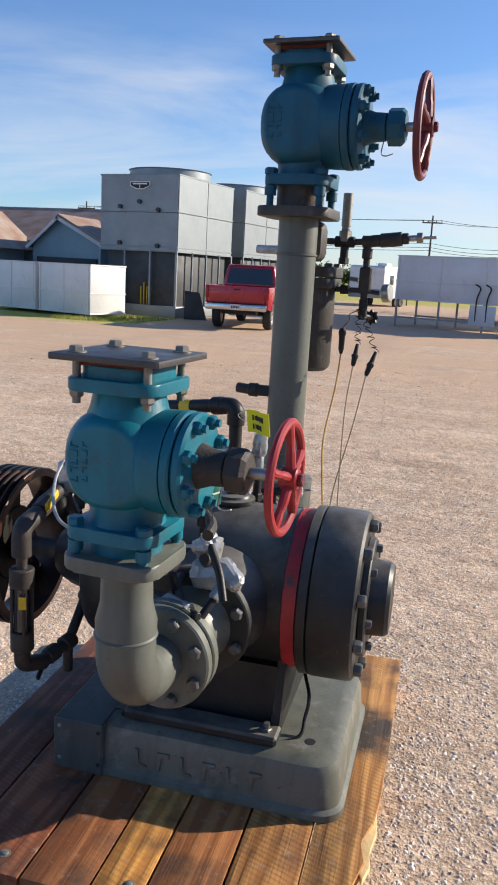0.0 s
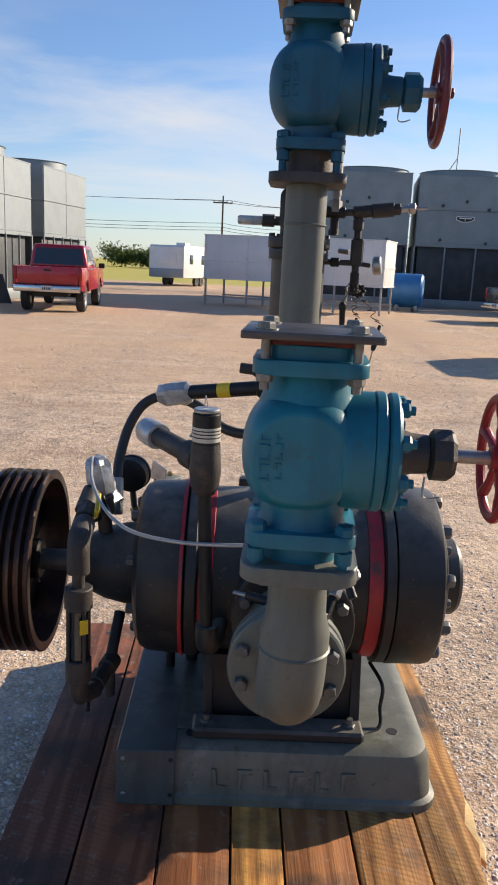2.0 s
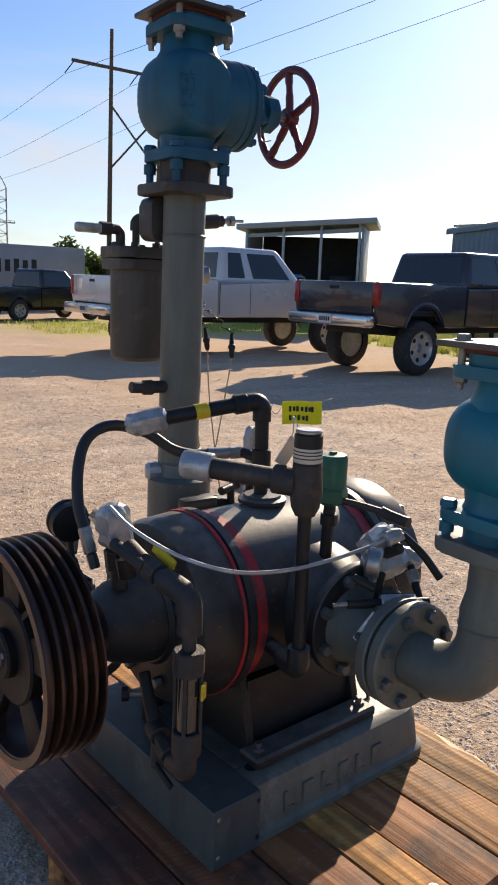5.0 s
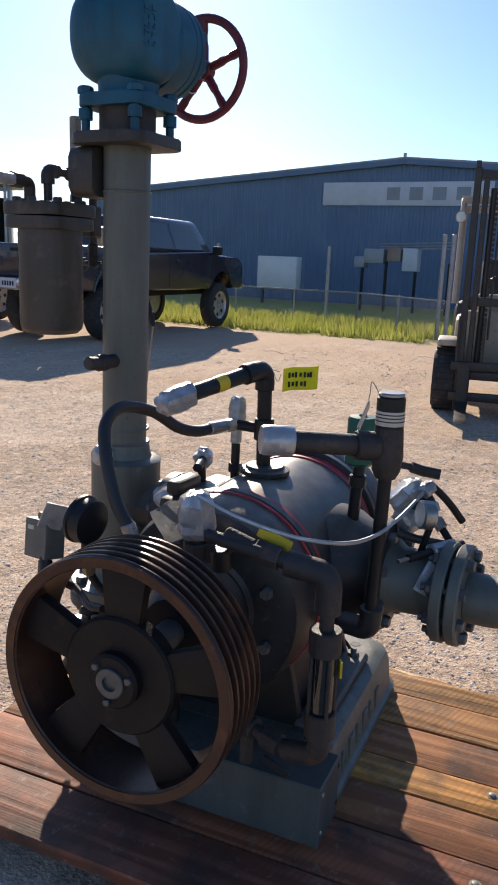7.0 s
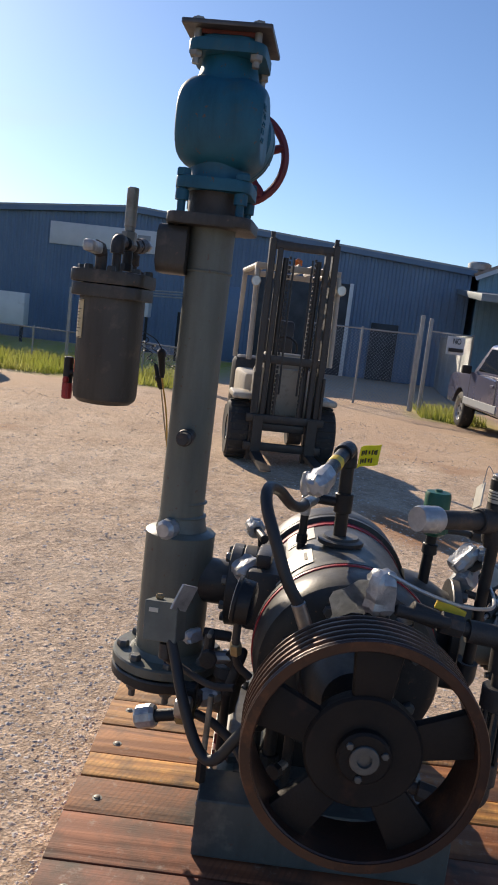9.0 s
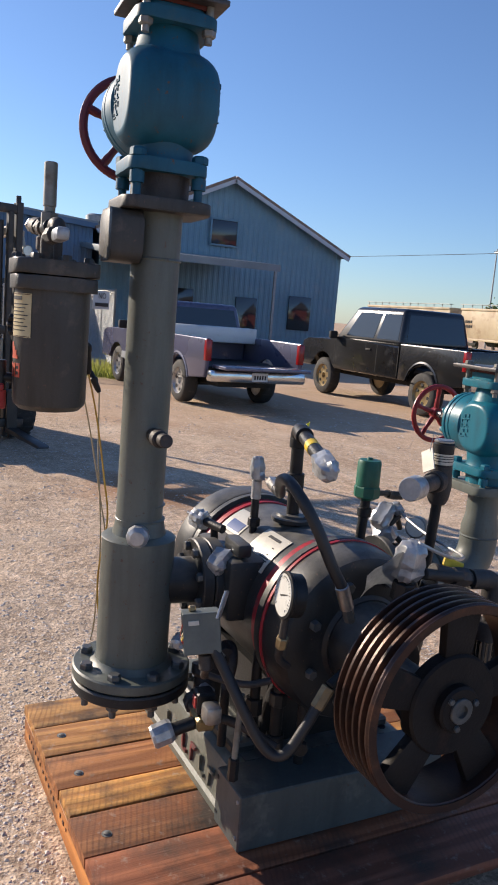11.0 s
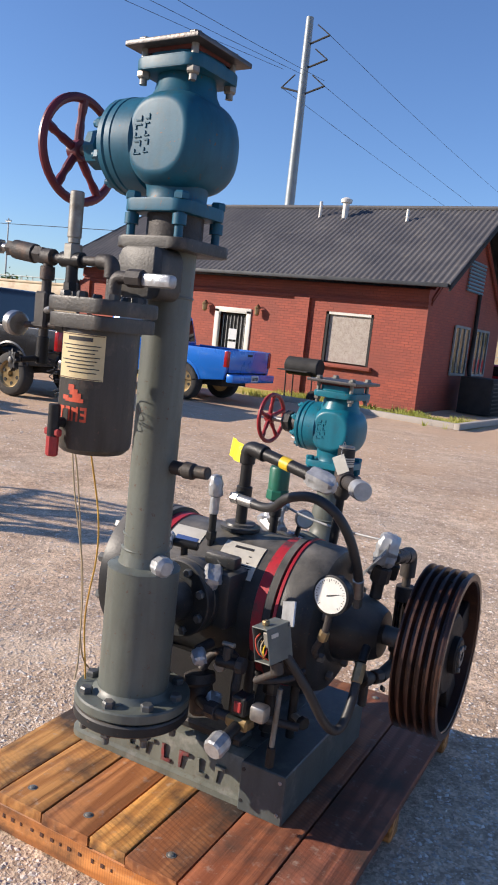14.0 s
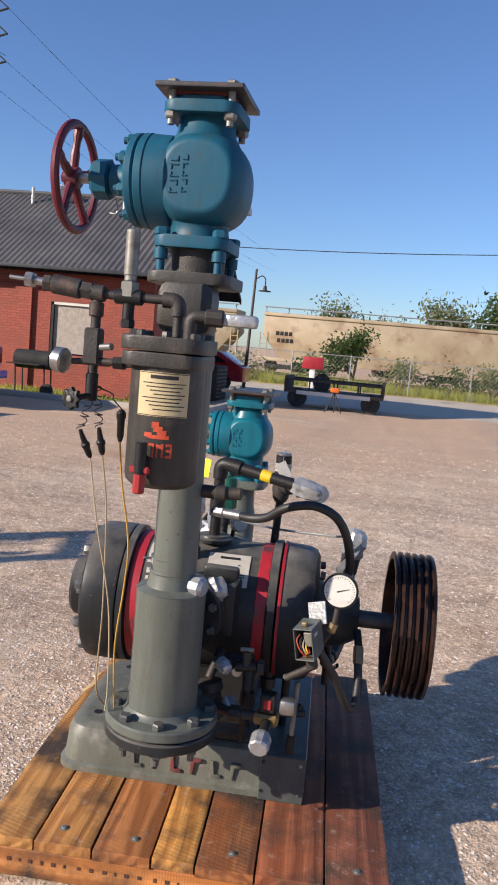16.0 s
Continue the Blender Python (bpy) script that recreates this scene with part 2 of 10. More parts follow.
M = {
    "blue": surface("valve_blue_paint", (0.009, 0.100, 0.162), (0.006, 0.072, 0.124), 0.52, 0, 4, dirt=(0.040, 0.080, 0.085), dirt_at=(0.56, 0.80), bump=0.07, bscale=120, streak=0.35, spec=0.35),
    "teal": surface("valve_teal_paint", (0.006, 0.160, 0.218), (0.006, 0.120, 0.178), 0.40, 0, 5, dirt=(0.03, 0.085, 0.11), dirt_at=(0.56, 0.8), bump=0.08, bscale=130, streak=0.25, spec=0.35),
    "red": surface("handwheel_red_paint", (0.36, 0.018, 0.022), (0.24, 0.012, 0.016), 0.4, 0, 9, dirt=(0.10, 0.03, 0.03), dirt_at=(0.6, 0.8), bump=0.1),
    "darkred": surface("dark_red_handwheel_paint", (0.155, 0.017, 0.027), (0.10, 0.012, 0.020), 0.45, 0, 9, dirt=(0.06, 0.02, 0.025), dirt_at=(0.55, 0.8), bump=0.1),
    "dullred": surface("faded_red_letter_paint", (0.22, 0.030, 0.030), (0.12, 0.03, 0.03), 0.6, 0, 30, dirt=(0.10, 0.09, 0.08), dirt_at=(0.46, 0.62), dirt_scale=40, bump=0.15),
    # dark flecks over the red: chips, plus the barrel's shade put into the colour
    "bandred": surface("red_band_paint", (0.42, 0.020, 0.030), (0.30, 0.016, 0.026), 0.45, 0, 9, dirt=(0.045, 0.04, 0.042), dirt_at=(0.54, 0.68), bump=0.15),
    # the base's grey again, with the end plate's shade mixed into the tone
    "endgrey": surface("grey_plate_paint_with_shade", (0.085, 0.096, 0.092), (0.062, 0.070, 0.068), 0.46, 0, 3, dirt=(0.17, 0.165, 0.145), dirt_at=(0.55, 0.76), bump=0.14, bscale=100, streak=0.35),
    "grey": surface("grey_machine_paint", (0.156, 0.163, 0.132), (0.114, 0.120, 0.098), 0.46, 0, 3, dirt=(0.25, 0.24, 0.21), dirt_at=(0.54, 0.74), bump=0.16, bscale=100, streak=0.40),
    "pipegrey": surface("grey_pipe_paint", (0.128, 0.142, 0.122), (0.098, 0.108, 0.094), 0.46, 0, 2.5, dirt=(0.09, 0.085, 0.075), dirt_at=(0.6, 0.82), bump=0.14, bscale=80, streak=0.35),
    "cast": surface("dark_slate_cast_iron", (0.026, 0.029, 0.031), (0.017, 0.019, 0.021), 0.42, 0, 5, dirt=(0.075, 0.068, 0.060), dirt_at=(0.58, 0.82), bump=0.14, bscale=140, rough_var=0.22, streak=0.4, dust_and_light=(0.21, 0.195, 0.17), spec=0.35),
    "filter": surface("dull_brown_grey_vessel_paint", (0.052, 0.048, 0.042), (0.035, 0.033, 0.030), 0.5, 0, 4, dirt=(0.13, 0.10, 0.075), dirt_at=(0.56, 0.78), bump=0.25, bscale=110, streak=0.6),
    "rustpipe": surface("rusty_black_pipe", (0.046, 0.039, 0.035), (0.028, 0.025, 0.024), 0.6, 0.1, 14, dirt=(0.16, 0.085, 0.05), dirt_at=(0.56, 0.78), bump=0.4, bscale=160),
    "black": surface("black_iron_fitting", (0.020, 0.020, 0.020), (0.012, 0.012, 0.013), 0.45, 0.1, 14, dirt=(0.065, 0.058, 0.052), dirt_at=(0.62, 0.85), bump=0.3, bscale=160, spec=0.35),
    "rubber": surface("black_rubber_hose", (0.018, 0.018, 0.019), (0.026, 0.025, 0.025), 0.5, 0, 12, dirt=(0.06, 0.055, 0.05), dirt_at=(0.62, 0.85), bump=0.2, bscale=200),
    "pulleyrim": surface("rust_worn_groove_iron", (0.060, 0.028, 0.019), (0.036, 0.020, 0.016), 0.36, 0.35, 10, dirt=(0.17, 0.07, 0.033), dirt_at=(0.52, 0.78), bump=0.15, bscale=120),
    "pulley": surface("rusty_dark_pulley_iron", (0.017, 0.014, 0.013), (0.012, 0.010, 0.010), 0.6, 0.1, 8, dirt=(0.05, 0.026, 0.018), dirt_at=(0.60, 0.84), bump=0.3, bscale=120, spec=0.25),
    "dullsteel": surface("dull_zinc_steel", (0.28, 0.27, 0.24), (0.19, 0.18, 0.155), 0.5, 0.4, 20, dirt=(0.14, 0.11, 0.08), dirt_at=(0.52, 0.72), bump=0.15),
    "steel": surface("bare_steel", (0.42, 0.41, 0.39), (0.28, 0.27, 0.26), 0.38, 0.85, 20, dirt=(0.15, 0.11, 0.08), dirt_at=(0.6, 0.8), bump=0.15),
    "bolt": surface("painted_steel_bolt", (0.115, 0.120, 0.118), (0.075, 0.078, 0.078), 0.45, 0.3, 30, dirt=(0.17, 0.12, 0.09), dirt_at=(0.6, 0.8), bump=0.2),
    "brass": surface("tarnished_brass", (0.36, 0.26, 0.13), (0.24, 0.175, 0.10), 0.45, 0.6, 25, dirt=(0.16, 0.12, 0.08), dirt_at=(0.55, 0.75), bump=0.2),
    "tape": surface("silver_duct_tape", (0.46, 0.47, 0.48), (0.34, 0.35, 0.36), 0.34, 0.45, 30, dirt=(0.22, 0.22, 0.22), dirt_at=(0.55, 0.75), bump=0.7, bscale=55),
    "plate": surface("dark_steel_blank_plate", (0.095, 0.088, 0.085), (0.065, 0.060, 0.060), 0.42, 0.5, 12, dirt=(0.19, 0.12, 0.09), dirt_at=(0.58, 0.8), bump=0.25),
    "gasket": surface("red_gasket", (0.13, 0.026, 0.018), (0.09, 0.02, 0.016), 0.75, 0, 20, bump=0.1),
    "green": surface("green_breather_cap", (0.014, 0.135, 0.085), (0.010, 0.095, 0.06), 0.42, 0, 12, dirt=(0.03, 0.06, 0.045), dirt_at=(0.55, 0.8), bump=0.15),
    "yellow": surface("yellow_tape", (0.75, 0.52, 0.02), (0.62, 0.40, 0.02), 0.5, 0, 20, bump=0.1),
    "tag": surface("bright_yellow_paper_tag", (0.88, 0.80, 0.01), (0.80, 0.70, 0.01), 0.6, 0, 8, bump=0.1),
    "ink": surface("black_ink", (0.015, 0.015, 0.018), None, 0.6, 0, 20, bump=0),
    "wire": surface("silver_capillary_tube", (0.48, 0.48, 0.47), (0.36, 0.36, 0.36), 0.4, 0.5, 20, bump=0.1),
    "tanwire": surface("tan_cable", (0.42, 0.34, 0.22), (0.38, 0.28, 0.15), 0.6, 0, 6, bump=0.1),
    "orangewire": surface("orange_yellow_wire", (0.52, 0.27, 0.04), (0.62, 0.38, 0.06), 0.55, 0, 6, bump=0.1),
    "dial": surface("white_gauge_dial", (0.70, 0.69, 0.64), (0.62, 0.61, 0.56), 0.3, 0, 30, dirt=(0.45, 0.42, 0.36), dirt_at=(0.62, 0.85), bump=0),
    "label": surface("cream_name_plate", (0.62, 0.52, 0.30), (0.54, 0.43, 0.23), 0.5, 0, 14, dirt=(0.28, 0.24, 0.18), dirt_at=(0.58, 0.8), bump=0.1),
    "platew": surface("aluminium_name_plate", (0.60, 0.57, 0.49), (0.50, 0.47, 0.40), 0.42, 0.2, 14, dirt=(0.33, 0.31, 0.28), dirt_at=(0.58, 0.8), bump=0.1),
    "bluelabel": surface("blue_label", (0.05, 0.10, 0.28), None, 0.4, 0, 10, bump=0.05),
    "stencil": surface("red_stencil_paint", (0.62, 0.085, 0.030), (0.45, 0.06, 0.03), 0.6, 0, 30, bump=0.1),
    "glass": glassy("dark_sight_glass", (0.02, 0.022, 0.022), 0.06),
    "solenoid": surface("brass_valve_body", (0.30, 0.20, 0.075), (0.20, 0.135, 0.06), 0.45, 0.4, 25, bump=0.2),
    "coil": surface("red_coil", (0.40, 0.03, 0.03), None, 0.5, 0, 25, bump=0.05),
    "enamel": surface("grey_enamelled_box", (0.13, 0.145, 0.132), (0.095, 0.105, 0.096), 0.45, 0.1, 12, dirt=(0.12, 0.11, 0.10), dirt_at=(0.6, 0.8), bump=0.12),
    "wood": wood("weathered_deck_board", [(0.20, 0.080, 0.034), (0.46, 0.185, 0.045), (0.30, 0.105, 0.040), (0.62, 0.31, 0.085), (0.42, 0.13, 0.040), (0.56, 0.25, 0.07), (0.24, 0.085, 0.036)], gloss=0.74, own=True),
    "runner": wood("orange_sprayed_timber", [(0.72, 0.30, 0.085), (0.66, 0.26, 0.07)], along="x"),
    "brown": surface("brown_stencil_ink", (0.10, 0.045, 0.03), None, 0.7, 0, 20, bump=0),
    "freshwood": surface("fresh_torn_wood", (0.74, 0.55, 0.27), (0.66, 0.45, 0.2), 0.65, 0, 25, bump=0.4, bscale=60),
}


# ---------- mesh helpers ----------
def turn_to(d):
    return Vector(d).normalized().to_track_quat("Z", "Y").to_matrix()


def lathe(bm, prof, p, d, n=24, caps=True, phase=0.0):
    R, p, rings = turn_to(d), Vector(p), []
    for h, r in prof:
        rings.append([bm.verts.new(p + R @ Vector((r * math.cos(phase + 2 * math.pi * i / n), r * math.sin(phase + 2 * math.pi * i / n), h))) for i in range(n)])
    for a, b in zip(rings, rings[1:]):
        for i in range(n):
            bm.faces.new((a[i], a[(i + 1) % n], b[(i + 1) % n], b[i]))
    if caps:
        bm.faces.new(rings[0][::-1])
        bm.faces.new(rings[-1])
    return bm


def cyl(bm, p0, p1, r, r1=None, n=20, bev=0.0):
    d = Vector(p1) - Vector(p0)
    L, r1 = d.length, r if r1 is None else r1
    b = min(bev, L / 3)
    prof = [(0, r - b), (b, r), (L - b, r1), (L, r1 - b)] if b else [(0, r), (L, r1)]
    return lathe(bm, prof, p0, d, n)


def ringed(bm, p, d, r_in, r_out, h, n=32, bev=0.003):
    """A flat ring with a hole, from p along d."""
    prof = [(0, r_in), (0, r_out - bev), (bev, r_out), (h - bev, r_out), (h, r_out - bev), (h, r_in), (0, r_in)]
    return lathe(bm, prof, p, d, n, caps=False)


def tube(bm, pts, r, n=10, sub=6, smooth=True):
    pts = [Vector(p) for p in pts]
    if smooth and len(pts) > 2:
        ext, out = [2 * pts[0] - pts[1], *pts, 2 * pts[-1] - pts[-2]], []
        for i in range(1, len(ext) - 2):
            p0, p1, p2, p3 = ext[i - 1:i + 3]
            for k in range(sub):
                t = k / sub
                out.append(0.5 * (2 * p1 + (p2 - p0) * t + (2 * p0 - 5 * p1 + 4 * p2 - p3) * t * t + (3 * p1 - p0 - 3 * p2 + p3) * t ** 3))
        pts = out + [pts[-1]]
    q, rings, last = None, [], None
    for i, p in enumerate(pts):
        d = (pts[min(i + 1, len(pts) - 1)] - pts[max(i - 1, 0)]).normalized()
        q = d.to_track_quat("Z", "Y") if q is None else last.rotation_difference(d) @ q
        last = d
        rad = r[min(i, len(r) - 1)] if isinstance(r, (list, tuple)) else r
        rings.append([bm.verts.new(p + q @ Vector((rad * math.cos(2 * math.pi * k / n), rad * math.sin(2 * math.pi * k / n), 0))) for k in range(n)])
    for a, b in zip(rings, rings[1:]):
        for k in range(n):
            bm.faces.new((a[k], a[(k + 1) % n], b[(k + 1) % n], b[k]))
    bm.faces.new(rings[0][::-1]); bm.faces.new(rings[-1])
    return bm


def bend(a, corner, b, R, steps=6):
    """The points of a pipe run a - corner - b with a bend of radius R."""
    a, c, b = Vector(a), Vector(corner), Vector(b)
    u, v = (a - c).normalized(), (b - c).normalized()
    ang = u.angle(v)
    t = R / math.tan(ang / 2)
    s, e = c + u * t, c + v * t
    mid = c + (u + v).normalized() * (R / math.sin(ang / 2))
    out = [a]
    for i in range(steps + 1):
        w = (s - mid).normalized().slerp((e - mid).normalized(), i / steps)
        out.append(mid + w * R)
    return out + [b]


def box(bm, c, s, bev=0.004, rot=None):
    t = bmesh.new()
    bmesh.ops.create_cube(t, size=1.0)
    bmesh.ops.scale(t, vec=Vector(s), verts=t.verts)
    if bev:
        bmesh.ops.bevel(t, geom=t.edges[:], offset=min(bev, min(s) * 0.45), segments=2 if bev > 0.008 else 1, profile=0.5, affect="EDGES")
    mt = Matrix.Translation(c) @ (rot.to_4x4() if rot else Matrix())
    bmesh.ops.transform(t, matrix=mt, verts=t.verts)
    me = bpy.data.meshes.new("t")
    t.to_mesh(me); t.free()
    bm.from_mesh(me)
    bpy.data.meshes.remove(me)
    return bm


def prism(bm, poly, o, U, V, depth, bev=0.0):
    """A flat outline (u, v) at o, drawn out by depth along U x V."""
    U, V, o = Vector(U), Vector(V), Vector(o)
    W = U.cross(V).normalized()
    t = bmesh.new()
    a = [t.verts.new(o + U * u + V * v) for u, v in poly]
    b = [t.verts.new(o + U * u + V * v + W * depth) for u, v in poly]
    t.faces.new(a[::-1]); t.faces.new(b)
    k = len(poly)
    for i in range(k):
        t.faces.new((a[i], a[(i + 1) % k], b[(i + 1) % k], b[i]))
    if bev:
        rims = [e for e in t.edges if (e.verts[0] in a and e.verts[1] in a) or (e.verts[0] in b and e.verts[1] in b)]
        bmesh.ops.bevel(t, geom=rims, offset=bev, segments=2, profile=0.5, affect="EDGES")
    me = bpy.data.meshes.new("t")
    t.to_mesh(me); t.free()
    bm.from_mesh(me)
    bpy.data.meshes.remove(me)
    return bm


def rrect(w, h, r, seg=5):
    out = []
    for cx, cy, a0 in ((w / 2 - r, h / 2 - r, 0), (-w / 2 + r, h / 2 - r, 90), (-w / 2 + r, -h / 2 + r, 180), (w / 2 - r, -h / 2 + r, 270)):
        out += [(cx + r * math.cos(radians(a0 + 90 * i / seg)), cy + r * math.sin(radians(a0 + 90 * i / seg))) for i in range(seg + 1)]
    return out


def hexhead(bm, p, d, r, h, phase=0.0):
    return lathe(bm, [(0, r), (h * 0.75, r), (h, r * 0.8)], p, d, 6, phase=phase)


ORIGIN = {}


def thing(name, at=(0, 0, 0), label="", category="", group="", kind=""):
    ob = new(name)
    ob.empty_display_size = 0.1
    ob.location = at
    ORIGIN[ob.name] = Vector(at)
    return tagged(ob, label, category, group, kind)


def part(name, bm, material, parent=None, label="", sharp=32, local=False):
    """Links a bmesh as one mesh object under a thing or a part; world places unless local."""
    if not local and parent is not None:
        bmesh.ops.translate(bm, vec=-ORIGIN[parent.name], verts=bm.verts)
    bmesh.ops.recalc_face_normals(bm, faces=bm.faces)
    me = bpy.data.meshes.new(name)
    bm.to_mesh(me); bm.free()
    me.materials.append(M[material] if isinstance(material, str) else material)
    me.shade_smooth()
    me.set_sharp_from_angle(angle=radians(sharp))
    ob = new(name, me)
    if parent is not None:
        ob.parent = parent
        ORIGIN[ob.name] = ORIGIN[parent.name]
    return tagged(ob, label)


def B():
    return bmesh.new()


# ---------- the skid ----------
SKID = pose(0, 0, 0, 0, 0, 4.9)
DECK = 0.14
skid = thing("timber_skid", (0, 0, 0), "worn heavy timber skid with orange-sprayed runners, on gravel", "pallet")
skid.matrix_world = SKID
# tones of the boards, golden pine to dark reddish brown, the last darkened by painted shadow
TONES = [(0.54, 0.27, 0.080), (0.50, 0.23, 0.065), (0.42, 0.165, 0.050), (0.74, 0.35, 0.080), (0.35, 0.130, 0.042), (0.33, 0.105, 0.042), (0.27, 0.090, 0.048)]
EDGES = [0.553, 0.367, 0.176, -0.015, -0.155, -0.344, -0.560, -0.768]
rnd = random.Random(4)
for i, (a, b) in enumerate(zip(EDGES, EDGES[1:])):
    bm = B()
    v0, v1 = -0.845 + rnd.uniform(-0.01, 0.01), 0.738 + rnd.uniform(-0.006, 0.006)
    w = a - b - 0.007
    zc = DECK - 0.019 + rnd.uniform(-0.003, 0.0)
    outline = [(-w / 2, v0)]
    if i == 0:   # the edge board is split and splintered along its outer side
        outline += [(w / 2 - 0.035, v0), (w / 2 - 0.05, -0.60), (w / 2 - 0.022, -0.50), (w / 2 - 0.045, -0.42), (w / 2 - 0.012, -0.33), (w / 2 - 0.004, -0.20), (w / 2, 0.1)]
    else:
        outline += [(w / 2, v0)]
    outline += [(w / 2, v1), (-w / 2, v1)]
    prism(bm, outline, ((a + b) / 2, 0, zc - 0.019), (1, 0, 0), (0, 1, 0), 0.038, 0.003)
    part("plank", bm, "wood", skid, local=True).color = (*TONES[i], 1)
    for v in ((-0.775,) if i in (0, 3, 5) else (0.655,) if i in (2, 4, 6) else (-0.775, 0.655)):
        nb = B()
        u = (a + b) / 2 + rnd.uniform(-0.04, 0.04)
        lathe(nb, [(0, 0.016), (0.002, 0.016), (0.0022, 0.010), (0.0055, 0.009), (0.007, 0.005)], (u, v, zc + 0.018), (0, 0, 1), 12)
        part("carriage_bolt", nb, "dullsteel", skid, local=True)
splint = B()
prism(splint, [(0.0, -0.56), (0.016, -0.50), (0.006, -0.44), (0.022, -0.36), (0.012, -0.26), (-0.012, -0.24), (-0.006, -0.34), (-0.024, -0.44), (-0.018, -0.52)], (0.528, 0, 0.110), (1, 0, 0), (0, 1, 0), 0.020, 0.003)
part("splinter", splint, "freshwood", skid, "pale freshly torn wood", local=True)
for v in (-0.79, -0.05, 0.688):
    bm = B()
    box(bm, (-0.107, v, 0.050), (1.30, 0.088, 0.100), 0.006)
    run = part("runner", bm, "runner", skid, "orange-sprayed timber runner", local=True)
    if v > 0.5:
        x = 0.46
        for wgt in (0.03, 0.012, 0.028, 0.02, 0.03, 0.015, 0.0, 0.024, 0.03, 0.028, 0.014, 0.03, 0.026, 0.0, 0.02, 0.03, 0.012):
            if wgt:
                ink = B(); box(ink, (x - wgt / 2, v + 0.0455, 0.062), (wgt * 0.42, 0.002, 0.010 + 0.5 * (wgt % 0.012)), 0); part("stencilled_mark", ink, "brown", run, local=True)
            x -= wgt + 0.014

# ---------- the compressor ----------
AY, AZ = -0.105, 0.731
# the machine stands turned on its standpipe, about the shaft end
TURN = Matrix.Translation((-0.85, -0.10, 0)) @ Matrix.Rotation(radians(4.5), 4, "Z") @ Matrix.Translation((0.85, 0.10, 0))
RS = 0.955
comp = thing("rotary_compressor", (0, AY, DECK), "dark slate grey rotary compressor with red bands, bolted on a skid", "compressor")
bm = B()
# base casting: rounded plan, sides drawn in towards the top
def plan(inset, r):
    x0, x1, y0, y1 = -0.470 + inset, 0.450 - inset, -0.450 + inset, 0.255 - inset
    out = []
    for cx, cy, a0, rr in ((x1, y1, 0, r), (x0, y1, 90, 0.02), (x0, y0, 180, 0.02), (x1, y0, 270, r)):
        sx, sy = (1 if a0 in (0, 270) else -1), (1 if a0 in (0, 90) else -1)
        for i in range(9):
            a = radians(a0 + 90 * i / 8)
            out.append((cx - sx * rr + rr * math.cos(a), cy - sy * rr + rr * math.sin(a)))
    return out
levels = [(0.0, DECK, 0.075), (0.0, DECK + 0.022, 0.075), (0.012, DECK + 0.03, 0.075), (0.02, 0.270, 0.085), (0.030, 0.297, 0.085), (0.052, 0.310, 0.085), (0.075, 0.312, 0.085)]
rings = [[bm.verts.new((x, y, z)) for x, y in plan(ins, r)] for ins, z, r in levels]
for a, b in zip(rings, rings[1:]):
    for i in range(len(a)):
        bm.faces.new((a[i], a[(i + 1) % len(a)], b[(i + 1) % len(a)], b[i]))
bm.faces.new(rings[0][::-1]); bm.faces.new(rings[-1])
base = part("base", bm, "grey", comp, "grey cast base with raised lettering")
bm = B()
box(bm, (-0.393, -0.095, 0.227), (0.165, 0.726, 0.175), 0.004)
bm2 = B(); box(bm2, (-0.228, -0.085, 0.3135), (0.17, 0.52, 0.005), 0.001); part("oily_top", bm2, "cast", comp, "oil-soaked dark top of the base")
guard = part("end_block", bm, "endgrey", comp, "grey folded plate end of the base, darkened for shade")
for y, d in ((-0.458, -1), (0.268, 1)):
    for x, z in ((-0.456, 0.288), (-0.456, 0.175)):
        rv = B(); lathe(rv, [(0, 0.007), (0.003, 0.005)], (x, y, z), (0, d, 0), 10); part("rivet", rv, "steel", guard)
    for x, z in ((-0.322, 0.288), (-0.322, 0.176)):
        rv = B(); lathe(rv, [(0, 0.007), (0.0015, 0.007)], (x, y, z), (0, d, 0), 10); part("bolt_hole", rv, "ink", guard)
# raised lettering of the maker, as plain bars
for y, d, x0, sgn, mt in ((-0.431, -1, -0.20, 1, "grey"), (0.236, 1, 0.16, -1, "dullred")):
    x = x0
    for i in range(6):
        lt = B()
        prism(lt, [(-0.006, -0.031), (0.034, -0.031), (0.034, -0.019), (0.006, -0.019), (0.006, 0.031), (-0.006, 0.031)] if i % 2 == 0 else [(-0.006, -0.031), (0.006, -0.031), (0.006, 0.019), (0.034, 0.019), (0.034, 0.031), (-0.006, 0.031)], (x, y + d * 0.004 + (0.005 if d < 0 else -0.0), 0.218), (sgn, 0, 0), (0, 0, 1), 0.010, 0.0025)
        part("raised_letter", lt, "grey" if d < 0 or i not in (2, 3) else mt, base)
        x += sgn * 0.074
for x, y in ((0.325, -0.315), (0.335, 0.12), (-0.27, -0.36)):
    ho = B(); lathe(ho, [(0, 0.019), (0.002, 0.017)], (x, y, 0.3110), (0, 0, 1), 16); part("bolt_hole", ho, "ink", base)
for y in (-0.345, 0.16):
    bm = B(); box(bm, (-0.02, y, 0.326), (0.50, 0.085, 0.034), 0.008); part("foot", bm, "cast", comp)
    for x in (-0.23, 0.19):
        hb = B(); hexhead(hb, (x, y, 0.335), (0, 0, 1), 0.019, 0.016); cyl(hb, (x, y, 0.335), (x, y, 0.368), 0.010, n=10); part("bolt", hb, "bolt", comp)
bm = B()
prism(bm, [(-0.27, 0.30), (0.165, 0.30), (0.105, 0.56), (-0.205, 0.56)], (-0.245, AY + 0.05, 0), (0, 1, 0), (0, 0, 1), 0.03, 0.006)
